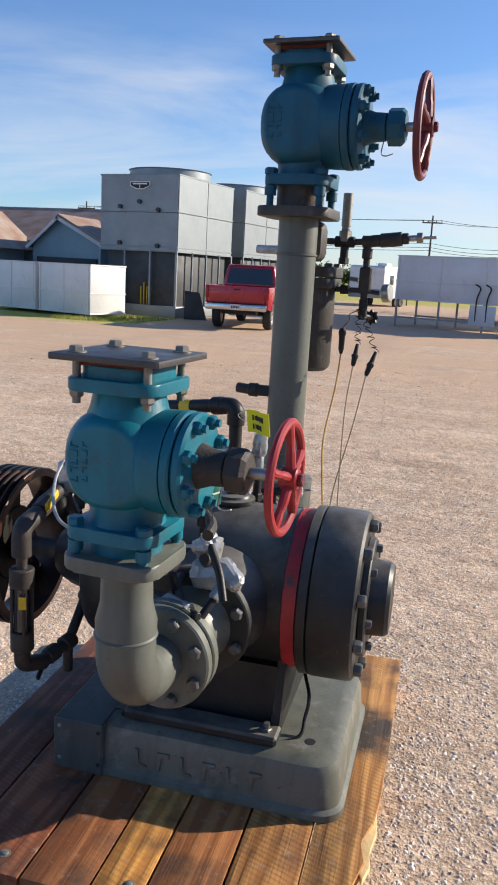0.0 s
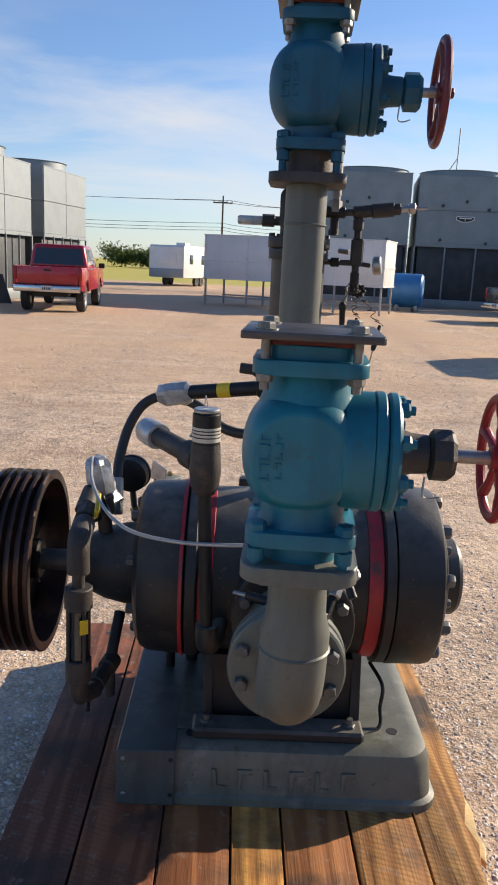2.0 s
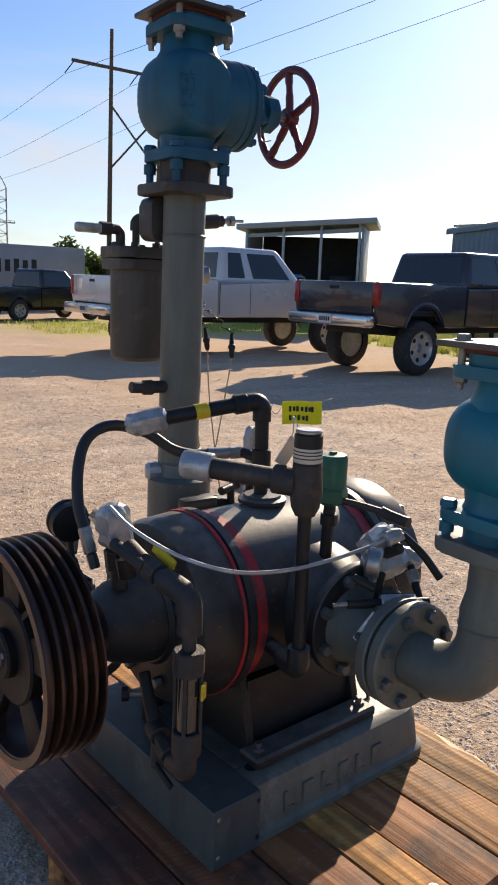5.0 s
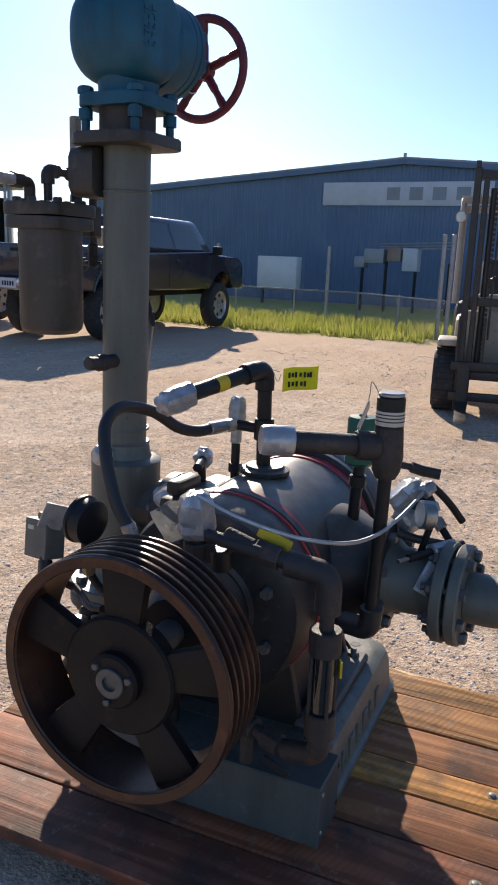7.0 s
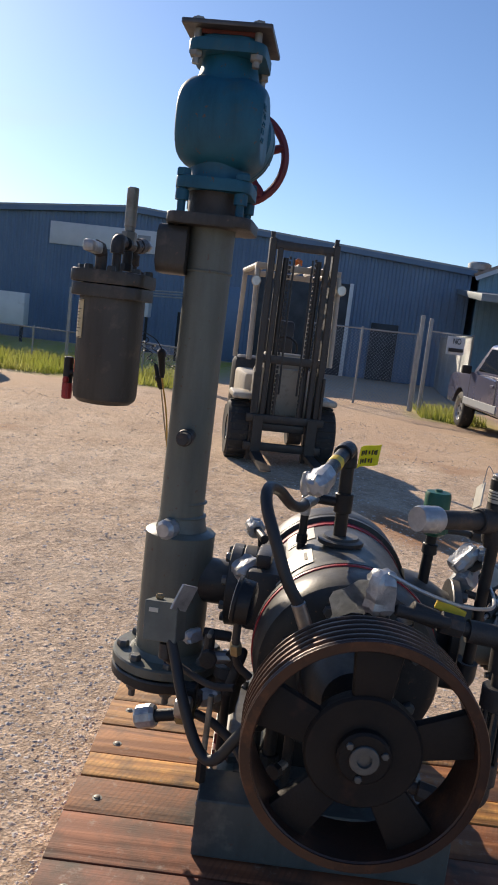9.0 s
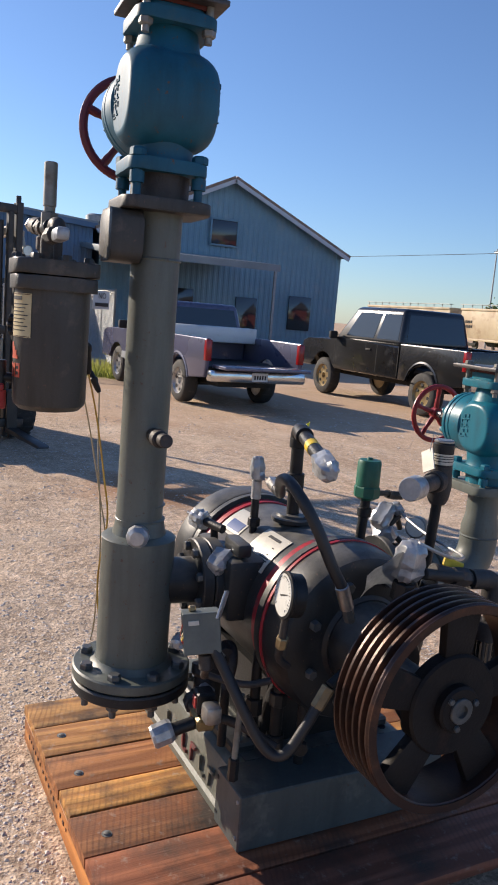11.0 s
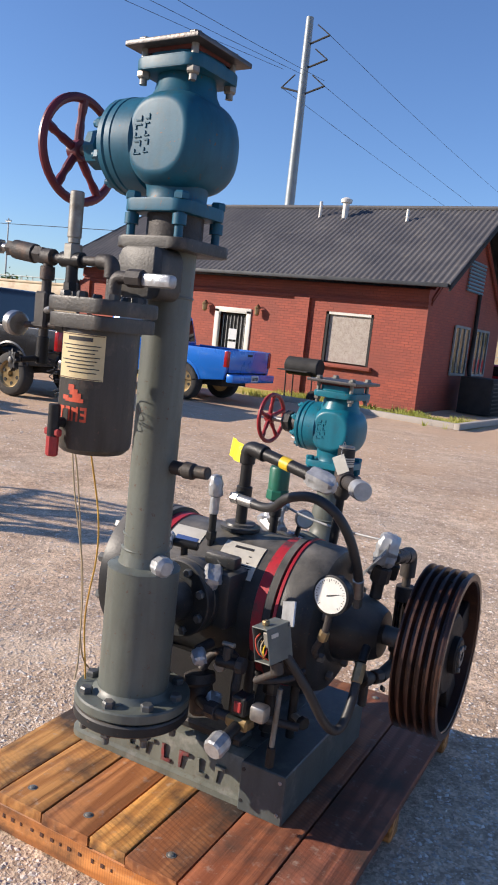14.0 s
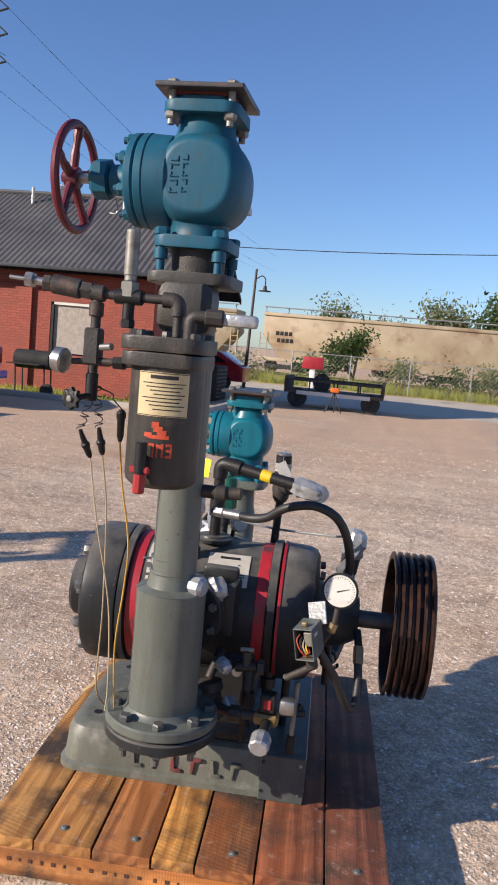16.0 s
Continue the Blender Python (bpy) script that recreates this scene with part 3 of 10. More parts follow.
prism(bm, [(-0.27, 0.30), (0.165, 0.30), (0.105, 0.56), (-0.205, 0.56)], (0.195, AY + 0.05, 0), (0, 1, 0), (0, 0, 1), 0.03, 0.006)
prism(bm, [(-0.235, 0.30), (0.135, 0.30), (0.12, 0.52), (-0.22, 0.52)], (-0.22, AY + 0.05, 0), (0, 1, 0), (0, 0, 1), 0.42)
part("saddle", bm, "black", comp)
X = (1, 0, 0)
def along_x(prof, n=56):
    b = B()
    lathe(b, [(h, r * RS) for h, r in prof], (0, AY, AZ), X, n)
    return b
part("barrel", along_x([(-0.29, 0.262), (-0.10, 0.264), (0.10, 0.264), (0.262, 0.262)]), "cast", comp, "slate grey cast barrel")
part("flange_ring", along_x([(-0.306, 0.276), (-0.302, 0.284), (-0.276, 0.284), (-0.270, 0.276)]), "cast", comp)
part("flange_ring", along_x([(0.258, 0.276), (0.262, 0.284), (0.288, 0.284), (0.292, 0.276)]), "cast", comp)
part("red_band", along_x([(-0.269, 0.264), (-0.268, 0.2675), (-0.228, 0.2675), (-0.226, 0.264)]), "bandred", comp, "red painted band, chipped and darkened for shade")
part("red_band", along_x([(-0.311, 0.278), (-0.312, 0.2845), (-0.322, 0.2835), (-0.323, 0.270)][::-1]), "bandred", comp, "red painted band, chipped and darkened for shade")
part("red_band", along_x([(0.212, 0.264), (0.214, 0.2675), (0.254, 0.2675), (0.256, 0.264)]), "bandred", comp, "red painted band, chipped and darkened for shade")
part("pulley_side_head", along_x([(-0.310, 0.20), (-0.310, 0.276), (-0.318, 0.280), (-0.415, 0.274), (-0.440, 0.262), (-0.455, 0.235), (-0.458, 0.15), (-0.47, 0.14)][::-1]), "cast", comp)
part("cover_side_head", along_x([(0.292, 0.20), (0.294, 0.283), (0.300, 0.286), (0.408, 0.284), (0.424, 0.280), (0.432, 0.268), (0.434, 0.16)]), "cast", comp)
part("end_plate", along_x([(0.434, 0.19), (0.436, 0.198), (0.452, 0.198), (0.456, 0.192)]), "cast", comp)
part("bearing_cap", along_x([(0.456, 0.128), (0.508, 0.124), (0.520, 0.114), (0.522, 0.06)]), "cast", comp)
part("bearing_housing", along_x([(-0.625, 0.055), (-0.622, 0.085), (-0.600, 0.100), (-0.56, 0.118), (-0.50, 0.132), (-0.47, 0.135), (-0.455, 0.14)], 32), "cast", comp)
for k in range(10):
    a = radians(18 + 36 * k)
    hb = B()
    hexhead(hb, (0.434, AY + 0.245 * RS * math.cos(a), AZ + 0.245 * RS * math.sin(a)), X, 0.021, 0.024, a)
    part("cover_bolt", hb, "bolt", comp)
for k in range(6):
    a = radians(60 * k + 10)
    hb = B()
    hexhead(hb, (0.456, AY + 0.163 * RS * math.cos(a), AZ + 0.163 * RS * math.sin(a)), X, 0.014, 0.018, a)
    part("plate_bolt", hb, "bolt", comp)
for k in range(8):
    a = radians(22 + 45 * k)
    hb = B()
    hexhead(hb, (-0.458, AY + 0.20 * RS * math.cos(a), AZ + 0.20 * RS * math.sin(a)), (-1, 0, 0), 0.017, 0.02, a)
    part("cover_bolt", hb, "bolt", comp)
part("shaft", along_x([(-0.884, 0.016), (-0.882, 0.030), (-0.88, 0.032), (-0.62, 0.036)], 24), "bolt", comp)
# inlet side chest on the standpipe side, and flanged neck on the other
bm = B(); box(bm, (-0.02, 0.155, 0.80), (0.34, 0.21, 0.20), 0.02); FIXED = [part("inlet_chest", bm, "cast", comp)]
bm = B(); cyl(bm, (-0.02, 0.24, 0.79), (-0.02, 0.285, 0.79), 0.135, n=32, bev=0.004); FIXED.append(part("inlet_flange", bm, "cast", comp))
bm = B(); lathe(bm, [(0, 0.175), (0.06, 0.165), (0.13, 0.125), (0.16, 0.115)], (0.02, -0.24, 0.735), (0, -1, 0), 32); FIXED.append(part("outlet_neck", bm, "cast", comp))
bm = B(); cyl(bm, (0.02, -0.395, 0.735), (0.02, -0.425, 0.735), 0.165, n=40, bev=0.004); FIXED.append(part("outlet_flange", bm, "cast", comp))
for k in range(8):
    a = radians(22.5 + 45 * k)
    hb = B(); hexhead(hb, (0.02 + 0.138 * math.cos(a), -0.425, 0.735 + 0.138 * math.sin(a)), (0, -1, 0), 0.018, 0.02, a); FIXED.append(part("flange_bolt", hb, "bolt", comp))
# name plates and painted marks on the barrel
def on_barrel(bmx, x0, x1, a0, a1, r, k=6):
    """A strip bent over the barrel, from angle a0 to a1 (degrees from straight up, towards +y)."""
    vs = [[bmx.verts.new((x, AY + q * math.sin(radians(a0 + (a1 - a0) * i / k)), AZ + q * math.cos(radians(a0 + (a1 - a0) * i / k)))) for x in (x0, x1)] for q in (r * RS, r * RS + 0.0015) for i in range(k + 1)]
    lo, hi = vs[:k + 1], vs[k + 1:]
    for i in range(k):
        bmx.faces.new((hi[i][0], hi[i][1], hi[i + 1][1], hi[i + 1][0])); bmx.faces.new((lo[i][1], lo[i][0], lo[i + 1][0], lo[i + 1][1]))
        bmx.faces.new((lo[i][0], hi[i][0], hi[i + 1][0], lo[i + 1][0])); bmx.faces.new((hi[i][1], lo[i][1], lo[i + 1][1], hi[i + 1][1]))
    for i in (0, k):
        bmx.faces.new((lo[i][0], lo[i][1], hi[i][1], hi[i][0]))
    return bmx
pl = part("name_plate", on_barrel(B(), -0.190, -0.030, 26, 58, 0.2655), "platew", comp, "cream metal name plate with small print")
for u0, u1, a0, a1 in ((-0.150, -0.075, 30, 32.4), (-0.155, -0.145, 38, 38.8), (-0.155, -0.148, 44, 44.8), (-0.175, -0.118, 47, 47.8), (-0.175, -0.126, 49, 49.8)):
    part("print_line", on_barrel(B(), u0, u1, a0, a1, 0.2672, 2), "ink", pl)
pl = part("name_plate", on_barrel(B(), 0.065, 0.20, 22, 45, 0.2655), "platew", comp, "cream metal name plate with a blue field")
part("printing", on_barrel(B(), 0.075, 0.17, 34, 43, 0.2672), "bluelabel", pl)
for a in (50, 57):
    for i in range(4):
        part("painted_mark", on_barrel(B(), 0.10 + 0.026 * i, 0.117 + 0.026 * i, a, a + 4.5, 0.2648, 1), "platew", comp)
# drain wire and drain pipe under the cover side
bm = B(); tube(bm, [(0.27, AY - 0.06, 0.455), (0.30, -0.24, 0.42), (0.295, -0.26, 0.36), (0.28, -0.31, 0.312), (0.15, -0.37, 0.306), (-0.02, -0.375, 0.306), (-0.24, -0.36, 0.306)], 0.006, 8); part("drain_tube", bm, "black", comp)

# ---------- the pulley ----------
pul = thing("drive_pulley", (-0.82, AY, AZ), "rusty dark iron five-groove belt pulley on the compressor shaft", "pulley")
prof = [(-0.895, 0.268), (-0.895, 0.288)]
for g in range(5):
    x = -0.893 + 0.006 + g * 0.0275
    prof += [(x, 0.292), (x + 0.0045, 0.292), (x + 0.0105, 0.268), (x + 0.0185, 0.268), (x + 0.0245, 0.292)]
prof += [(-0.748, 0.292), (-0.746, 0.288), (-0.746, 0.262), (-0.80, 0.258), (-0.89, 0.262), (-0.895, 0.268)]
bm = B(); lathe(bm, [(h + 0.01, r * RS) for h, r in prof], (0, AY, AZ), X, 72, caps=False); part("grooved_rim", bm, "pulleyrim", pul, sharp=25)
bm = B(); ringed(bm, (-0.8865, AY, AZ), X, 0.254, 0.2765, 0.004, 72, 0.001); part("worn_rim_edge", bm, "pulleyrim", pul, "rust-coloured worn rim edge")
bm = B(); ringed(bm, (-0.860, AY, AZ), X, 0.040, 0.135, 0.045, 40, 0.006); part("hub_disc", bm, "pulley", pul)
bm = B(); ringed(bm, (-0.885, AY, AZ), X, 0.032, 0.062, 0.12, 28, 0.006); part("hub", bm, "pulley", pul)
bm = B(); ringed(bm, (-0.892, AY, AZ), X, 0.017, 0.034, 0.014, 24, 0.002); part("bushing", bm, "bolt", pul, "bare steel taper bushing")
for k in range(5):
    a = radians(72 * k + 20)
    c, s = math.cos(a), math.sin(a)
    bm = B()
    prism(bm, [(0.12, -0.043), (0.256, -0.058), (0.256, 0.058), (0.12, 0.043)], (-0.852, AY, AZ), (0, c, s), (0, -s, c), 0.032, 0.008)
    part("spoke", bm, "pulley", pul)
for k in range(3):
    a = radians(120 * k + 40)
    hb = B(); hexhead(hb, (-0.885, AY + 0.047 * math.cos(a), AZ + 0.047 * math.sin(a)), (-1, 0, 0), 0.009, 0.008); part("bolt", hb, "bolt", pul)
for ob in (comp, pul):
    at = Matrix.Translation(ob.location)
    ob.matrix_world = TURN @ at
for ob in FIXED:
    ob.matrix_local = (TURN @ Matrix.Translation((0, AY, DECK))).inverted() @ Matrix.Translation((0, AY, DECK))


# ---------- stop valves ----------
def stop_valve(x, y, dims, paint, wheel_paint, label):
    """A flanged globe stop valve with its stem and handwheel towards +x."""
    zf, zc, r, zt, zp, fw, xb, xs, xw, rw, pw = dims
    tv = thing("stop_valve", (x, y, zf), label, "valve", "stop valves")
    def sq(z, w, h, m, name, rr=0.18, lab=""):
        b = B(); prism(b, rrect(w, w, w * rr), (x, y, z), (1, 0, 0), (0, 1, 0), h, 0.004); return part(name, b, m, tv, lab)
    k = r / 0.15
    # body: a squat cast chamber with flat round faces on both sides
    b = B()
    n = 44
    hx, hy, hz = r * 0.94, r * 0.88, r * 0.95
    def sp(v, e):
        return math.copysign(abs(v) ** e, v)
    half = ((0.0, 1.0), (0.30, 0.995), (0.55, 0.965), (0.74, 0.91), (0.87, 0.84), (0.95, 0.77), (0.985, 0.72), (0.99, 0.66))
    prof = [(-u, q) for u, q in half[::-1]] + list(half[1:])
    rings = [[b.verts.new((x - 0.010 * k + hx * q * sp(math.cos(2 * math.pi * i / n), 0.82), y + hy * u, zc + hz * q * sp(math.sin(2 * math.pi * i / n), 0.82))) for i in range(n)] for u, q in prof]
    for p, q in zip(rings, rings[1:]):
        for i in range(n):
            b.faces.new((p[i], q[i], q[(i + 1) % n], p[(i + 1) % n]))
    b.faces.new(rings[0]); b.faces.new(rings[-1][::-1])
    body = part("body", b, paint, tv, sharp=40)
    for d in (1, -1):
        for j, (u, h) in enumerate(((0.074, 0.024), (0.042, 0.015))):
            for i in range(5):
                lt = B(); cz = zc + (0.046 - 0.023 * i + 0.004 * j) * k; cx = x - 0.018 * k + d * u * k; cy = y + d * (hy * 0.99 + 0.0012 * k); box(lt, (cx, cy, cz + (0.006 if i % 2 else -0.005) * k), (h * k, 0.004, 0.0045 * k), 0.001); box(lt, (cx + (h * 0.4 if i % 3 else -h * 0.4) * k, cy, cz), (0.0048 * k, 0.004, 0.016 * k), 0.001); part("cast_mark", lt, paint, body)
    # necks and flanges
    b = B(); lathe(b, [(0, fw * 0.42), (0.02 * k, fw * 0.39), (0.045 * k, fw * 0.40), (0.085 * k, r * 0.74)], (x, y, zf + 0.03 * k), (0, 0, 1), 32); part("lower_neck", b, paint, tv)
    b = B(); lathe(b, [(0, r * 0.82), (0.05 * k, fw * 0.40), (0.10 * k, fw * 0.36)], (x, y, zc + r * 0.62), (0, 0, 1), 32); part("upper_neck", b, paint, tv)
    sq(zf + 0.0, fw, 0.036 * k, paint, "lower_flange")
    sq(zt, fw, 0.034 * k, paint, "upper_flange")
    b = B(); prism(b, rrect(fw * 0.80, fw * 0.80, fw * 0.2), (x, y, zt + 0.032 * k), (1, 0, 0), (0, 1, 0), zp - 0.012 - zt - 0.030 * k, 0.004); part("raised_face", b, paint, tv)
    b = B(); prism(b, rrect(fw * 0.8, fw * 0.8, 0.02), (x, y, zp - 0.012), (1, 0, 0), (0, 1, 0), 0.012); part("gasket", b, "gasket", tv, "red gasket under the blank plate")
    b = B(); prism(b, rrect(pw, pw, 0.004, 1), (x, y, zp), (1, 0, 0), (0, 1, 0), 0.014, 0.002); bp = part("blank_plate", b, "plate", tv, "bare steel blanking plate")
    o = fw * 0.39
    for i, (sx, sy) in enumerate(((1, 1), (1, -1), (-1, 1), (-1, -1))):
        b = B()
        cyl(b, (x + sx * o, y + sy * o, zt - 0.035 * k), (x + sx * o, y + sy * o, zp + 0.016), 0.011 * k, n=12)
        lathe(b, [(0, 0.026 * k), (0.003, 0.026 * k)], (x + sx * o, y + sy * o, zp + 0.014), (0, 0, 1), 16)
        hexhead(b, (x + sx * o, y + sy * o, zp + 0.017), (0, 0, 1), 0.020 * k, 0.014 * k, i)
        hexhead(b, (x + sx * o, y + sy * o, zt), (0, 0, -1), 0.020 * k, 0.018 * k, i)
        part("plate_bolt", b, "dullsteel", tv)
        b = B()
        cyl(b, (x + sx * o, y + sy * o, zf - 0.085 * k), (x + sx * o, y + sy * o, zf + 0.05 * k), 0.013 * k, n=12)
        hexhead(b, (x + sx * o, y + sy * o, zf + 0.036 * k), (0, 0, 1), 0.024 * k, 0.022 * k, i + 0.3)
        cyl(b, (x + sx * o, y + sy * o, zf - 0.036 * k), (x + sx * o, y + sy * o, zf - 0.005), 0.021 * k, n=16)
        part("flange_bolt", b, paint, tv)
    # bonnet, gland, stem, wheel
    b = B(); lathe(b, [(0, r * 0.80), (0.02 * k, r * 0.93), (xb * 0.42, r * 0.95)], (x + r * 0.45, y, zc), X, 40); part("bonnet_neck", b, paint, tv)
    b = B(); cyl(b, (x + xb - 0.050 * k, y, zc), (x + xb - 0.022 * k, y, zc), r * 0.96, n=44, bev=0.004); part("bonnet_flange", b, paint, tv)
    b = B(); cyl(b, (x + xb - 0.019 * k, y, zc), (x + xb + 0.010 * k, y, zc), r * 0.95, n=44, bev=0.006); part("bonnet_cover", b, paint, tv)
    for q in range(8):
        a = radians(22.5 + 45 * q)
        b = B(); hexhead(b, (x + xb + 0.010 * k, y + r * 0.80 * math.cos(a), zc + r * 0.80 * math.sin(a)), X, 0.020 * k, 0.020 * k, a); cyl(b, (x + xb + 0.02 * k, y + r * 0.80 * math.cos(a), zc + r * 0.80 * math.sin(a)), (x + xb + 0.042 * k, y + r * 0.80 * math.cos(a), zc + r * 0.80 * math.sin(a)), 0.011 * k, n=10); part("bonnet_bolt", b, paint, tv)
    L = xs - xb
    b = B(); lathe(b, [(0, r * 0.42), (L * 0.25, r * 0.33), (L * 0.52, r * 0.31), (L * 0.54, r * 0.27), (L * 0.6, r * 0.27)], (x + xb + 0.008 * k, y, zc), X, 28); part("gland_neck", b, paint if paint == "blue" else "rustpipe", tv)
    b = B(); lathe(b, [(0, r * 0.30), (0.006, r * 0.42), (L * 0.34, r * 0.42), (L * 0.42, r * 0.34)], (x + xb + L * 0.60, y, zc), X, 8); part("packing_nut", b, "rustpipe" if paint != "blue" else "blue", tv)
    b = B(); cyl(b, (x + xs - 0.01, y, zc), (x + xw + 0.02, y, zc), 0.014 * k + 0.002, n=14); part("stem", b, "steel", tv)
    b = B(); tube(b, [(x + xb + L * 0.55, y - 0.02, zc - r * 0.33), (x + xb + L * 0.53, y - 0.03, zc - r * 0.60), (x + xb + L * 0.63, y - 0.03, zc - r * 0.66), (x + xb + L * 0.80, y - 0.035, zc - r * 0.62)], 0.0022, 6); part("seal_wire", b, "wire", tv)
    wh = B()
    n1, n2 = 48, 10
    tr = rw * 0.085
    vs = [[wh.verts.new((x + xw + tr * 0.9 * math.cos(2 * math.pi * j / n2), y + (rw - tr + tr * math.sin(2 * math.pi * j / n2)) * math.cos(2 * math.pi * i / n1), zc + (rw - tr + tr * math.sin(2 * math.pi * j / n2)) * math.sin(2 * math.pi * i / n1))) for j in range(n2)] for i in range(n1)]
    for i in range(n1):
        for j in range(n2):
            wh.faces.new((vs[i][j], vs[(i + 1) % n1][j], vs[(i + 1) % n1][(j + 1) % n2], vs[i][(j + 1) % n2]))
    wheel = part("handwheel", wh, wheel_paint, tv, "five-spoke cast handwheel")
    for q in range(5):
        a = radians(72 * q + 90)
        b = B(); tube(b, [(x + xw + 0.012 * k, y + rw * 0.14 * math.cos(a), zc + rw * 0.14 * math.sin(a)), (x + xw + 0.008 * k, y + rw * 0.5 * math.cos(a), zc + rw * 0.5 * math.sin(a)), (x + xw, y + rw * 0.90 * math.cos(a), zc + rw * 0.90 * math.sin(a))], [rw * 0.085] * 6 + [rw * 0.07] * 3 + [rw * 0.085] * 10, 10); part("spoke", b, wheel_paint, wheel)
    b = B(); cyl(b, (x + xw - 0.012 * k, y, zc), (x + xw + 0.034 * k, y, zc), rw * 0.19, n=20, bev=0.003); part("wheel_hub", b, wheel_paint, wheel)
    b = B(); hexhead(b, (x + xw + 0.034 * k, y, zc), X, 0.018 * k, 0.014 * k); part("wheel_nut", b, "darkred", wheel)
    return tv

#               zf     zc     r      zt     zp     fw     xb     xs     xw     rw     pw
stop_valve(-0.012, 0.508, (2.032, 2.238, 0.150, 2.425, 2.488, 0.232, 0.205, 0.355, 0.418, 0.176, 0.268), "blue", "darkred", "dark blue cast stop valve with dark red handwheel on a standpipe")
stop_valve(0.020, -0.850, (1.138, 1.312, 0.121, 1.462, 1.527, 0.212, 0.165, 0.282, 0.362, 0.125, 0.252), "teal", "red", "bright teal cast stop valve with red handwheel on an elbow")

# ---------- discharge elbow ----------
elb = thing("discharge_elbow", (0.01, -0.6, 0.72), "grey painted flanged pipe elbow rising to a stop valve", "pipe")
bm = B(); lathe(bm, [(0, 0.115), (0.03, 0.095), (0.12, 0.09), (0.15, 0.10)], (0.014, -0.425, 0.728), (0, -1, 0), 32); part("check_body", bm, "pipegrey", elb)
bm = B(); cyl(bm, (0.010, -0.570, 0.722), (0.010, -0.603, 0.722), 0.142, n=40, bev=0.004); part("flange", bm, "pipegrey", elb)
bm = B(); cyl(bm, (0.010, -0.612, 0.722), (0.010, -0.646, 0.722), 0.142, n=40, bev=0.005); part("flange", bm, "pipegrey", elb)
for k in range(8):
    a = radians(22.5 + 45 * k)
    hb = B(); c, s = 0.010 + 0.114 * math.cos(a), 0.722 + 0.114 * math.sin(a)
    hexhead(hb, (c, -0.646, s), (0, -1, 0), 0.018, 0.018, a); cyl(hb, (c, -0.54, s), (c, -0.66, s), 0.010, n=10); hexhead(hb, (c, -0.570, s), (0, 1, 0), 0.018, 0.018, a)
    part("flange_bolt", hb, "bolt", elb)
bm = B()
run = bend((0.008, -0.645, 0.722), (0.018, -0.843, 0.722), (0.022, -0.850, 0.905), 0.145, 10)
tube(bm, run, 0.071, 28, smooth=False); part("elbow", bm, "pipegrey", elb)
bm = B(); lathe(bm, [(0, 0.071), (0.04, 0.072), (0.085, 0.061), (0.16, 0.059), (0.195, 0.064)], (0.022, -0.850, 0.885), (0, 0, 1), 28); part("reducer", bm, "pipegrey", elb)
bm = B(); ringed(bm, (0.022, -0.850, 0.885), (0, 0, 1), 0.055, 0.075, 0.010, 28, 0.004); part("weld", bm, "pipegrey", elb)
bm = B(); prism(bm, rrect(0.225, 0.225, 0.045), (0.020, -0.850, 1.066), (1, 0, 0), (0, 1, 0), 0.034, 0.006); part("square_flange", bm, "pipegrey", elb)
bm = B(); cyl(bm, (0.020, -0.850, 1.098), (0.020, -0.850, 1.140), 0.080, n=28); part("spigot", bm, "teal", elb)

# ---------- standpipe ----------
PX, PY = -0.016, 0.508
sp = thing("standpipe", (PX, PY, 0.44), "tall grey painted steel pipe with a bolted bottom flange", "pipe")
bm = B(); cyl(bm, (PX - 0.005, PY + 0.004, 0.985), (PX, PY, 1.935), 0.0725, n=36); up = part("upper_pipe", bm, "pipegrey", sp)
bm = B(); lathe(bm, [(0, 0.117), (0.004, 0.112), (0.012, 0.085), (0.03, 0.080), (0.055, 0.076), (0.060, 0.079), (0.066, 0.074)], (PX, PY, 0.943), (0, 0, 1), 36); part("reducing_collar", bm, "pipegrey", sp)
for z in (1.045, 1.79):
    bm = B(); ringed(bm, (PX, PY, z), (0, 0, 1), 0.07, 0.0765, 0.009, 36, 0.003); part("weld", bm, "pipegrey", sp)
bm = B(); cyl(bm, (PX, PY, 0.525), (PX, PY, 0.945), 0.115, n=44, bev=0.003); part("lower_pipe", bm, "pipegrey", sp)
bm = B(); lathe(bm, [(0, 0.135), (0.01, 0.122), (0.02, 0.117)], (PX, PY, 0.525), (0, 0, 1), 44); part("weld", bm, "pipegrey", sp)
bm = B(); cyl(bm, (PX, PY, 0.492), (PX, PY, 0.527), 0.188, n=52, bev=0.005); part("flange", bm, "pipegrey", sp)
bm = B(); cyl(bm, (PX, PY, 0.448), (PX, PY, 0.485), 0.188, n=52, bev=0.005); part("blank_flange", bm, "cast", sp)
for k in range(8):
    a = radians(12 + 45 * k)
    c, s = PX + 0.155 * math.cos(a), PY + 0.155 * math.sin(a)
    hb = B(); hexhead(hb, (c, s, 0.527), (0, 0, 1), 0.021, 0.020, a); cyl(hb, (c, s, 0.405), (c, s, 0.53), 0.011, n=10); hexhead(hb, (c, s, 0.448), (0, 0, -1), 0.021, 0.02, a)
    part("flange_bolt", hb, "bolt", sp)
bm = B(); cyl(bm, (PX, PY - 0.08, 0.79), (-0.02, 0.285, 0.79), 0.075, n=32); part("branch", bm, "cast", sp)
bm = B(); cyl(bm, (-0.02, 0.287, 0.79), (-0.02, 0.325, 0.79), 0.135, n=40, bev=0.004); part("branch_flange", bm, "cast", sp)
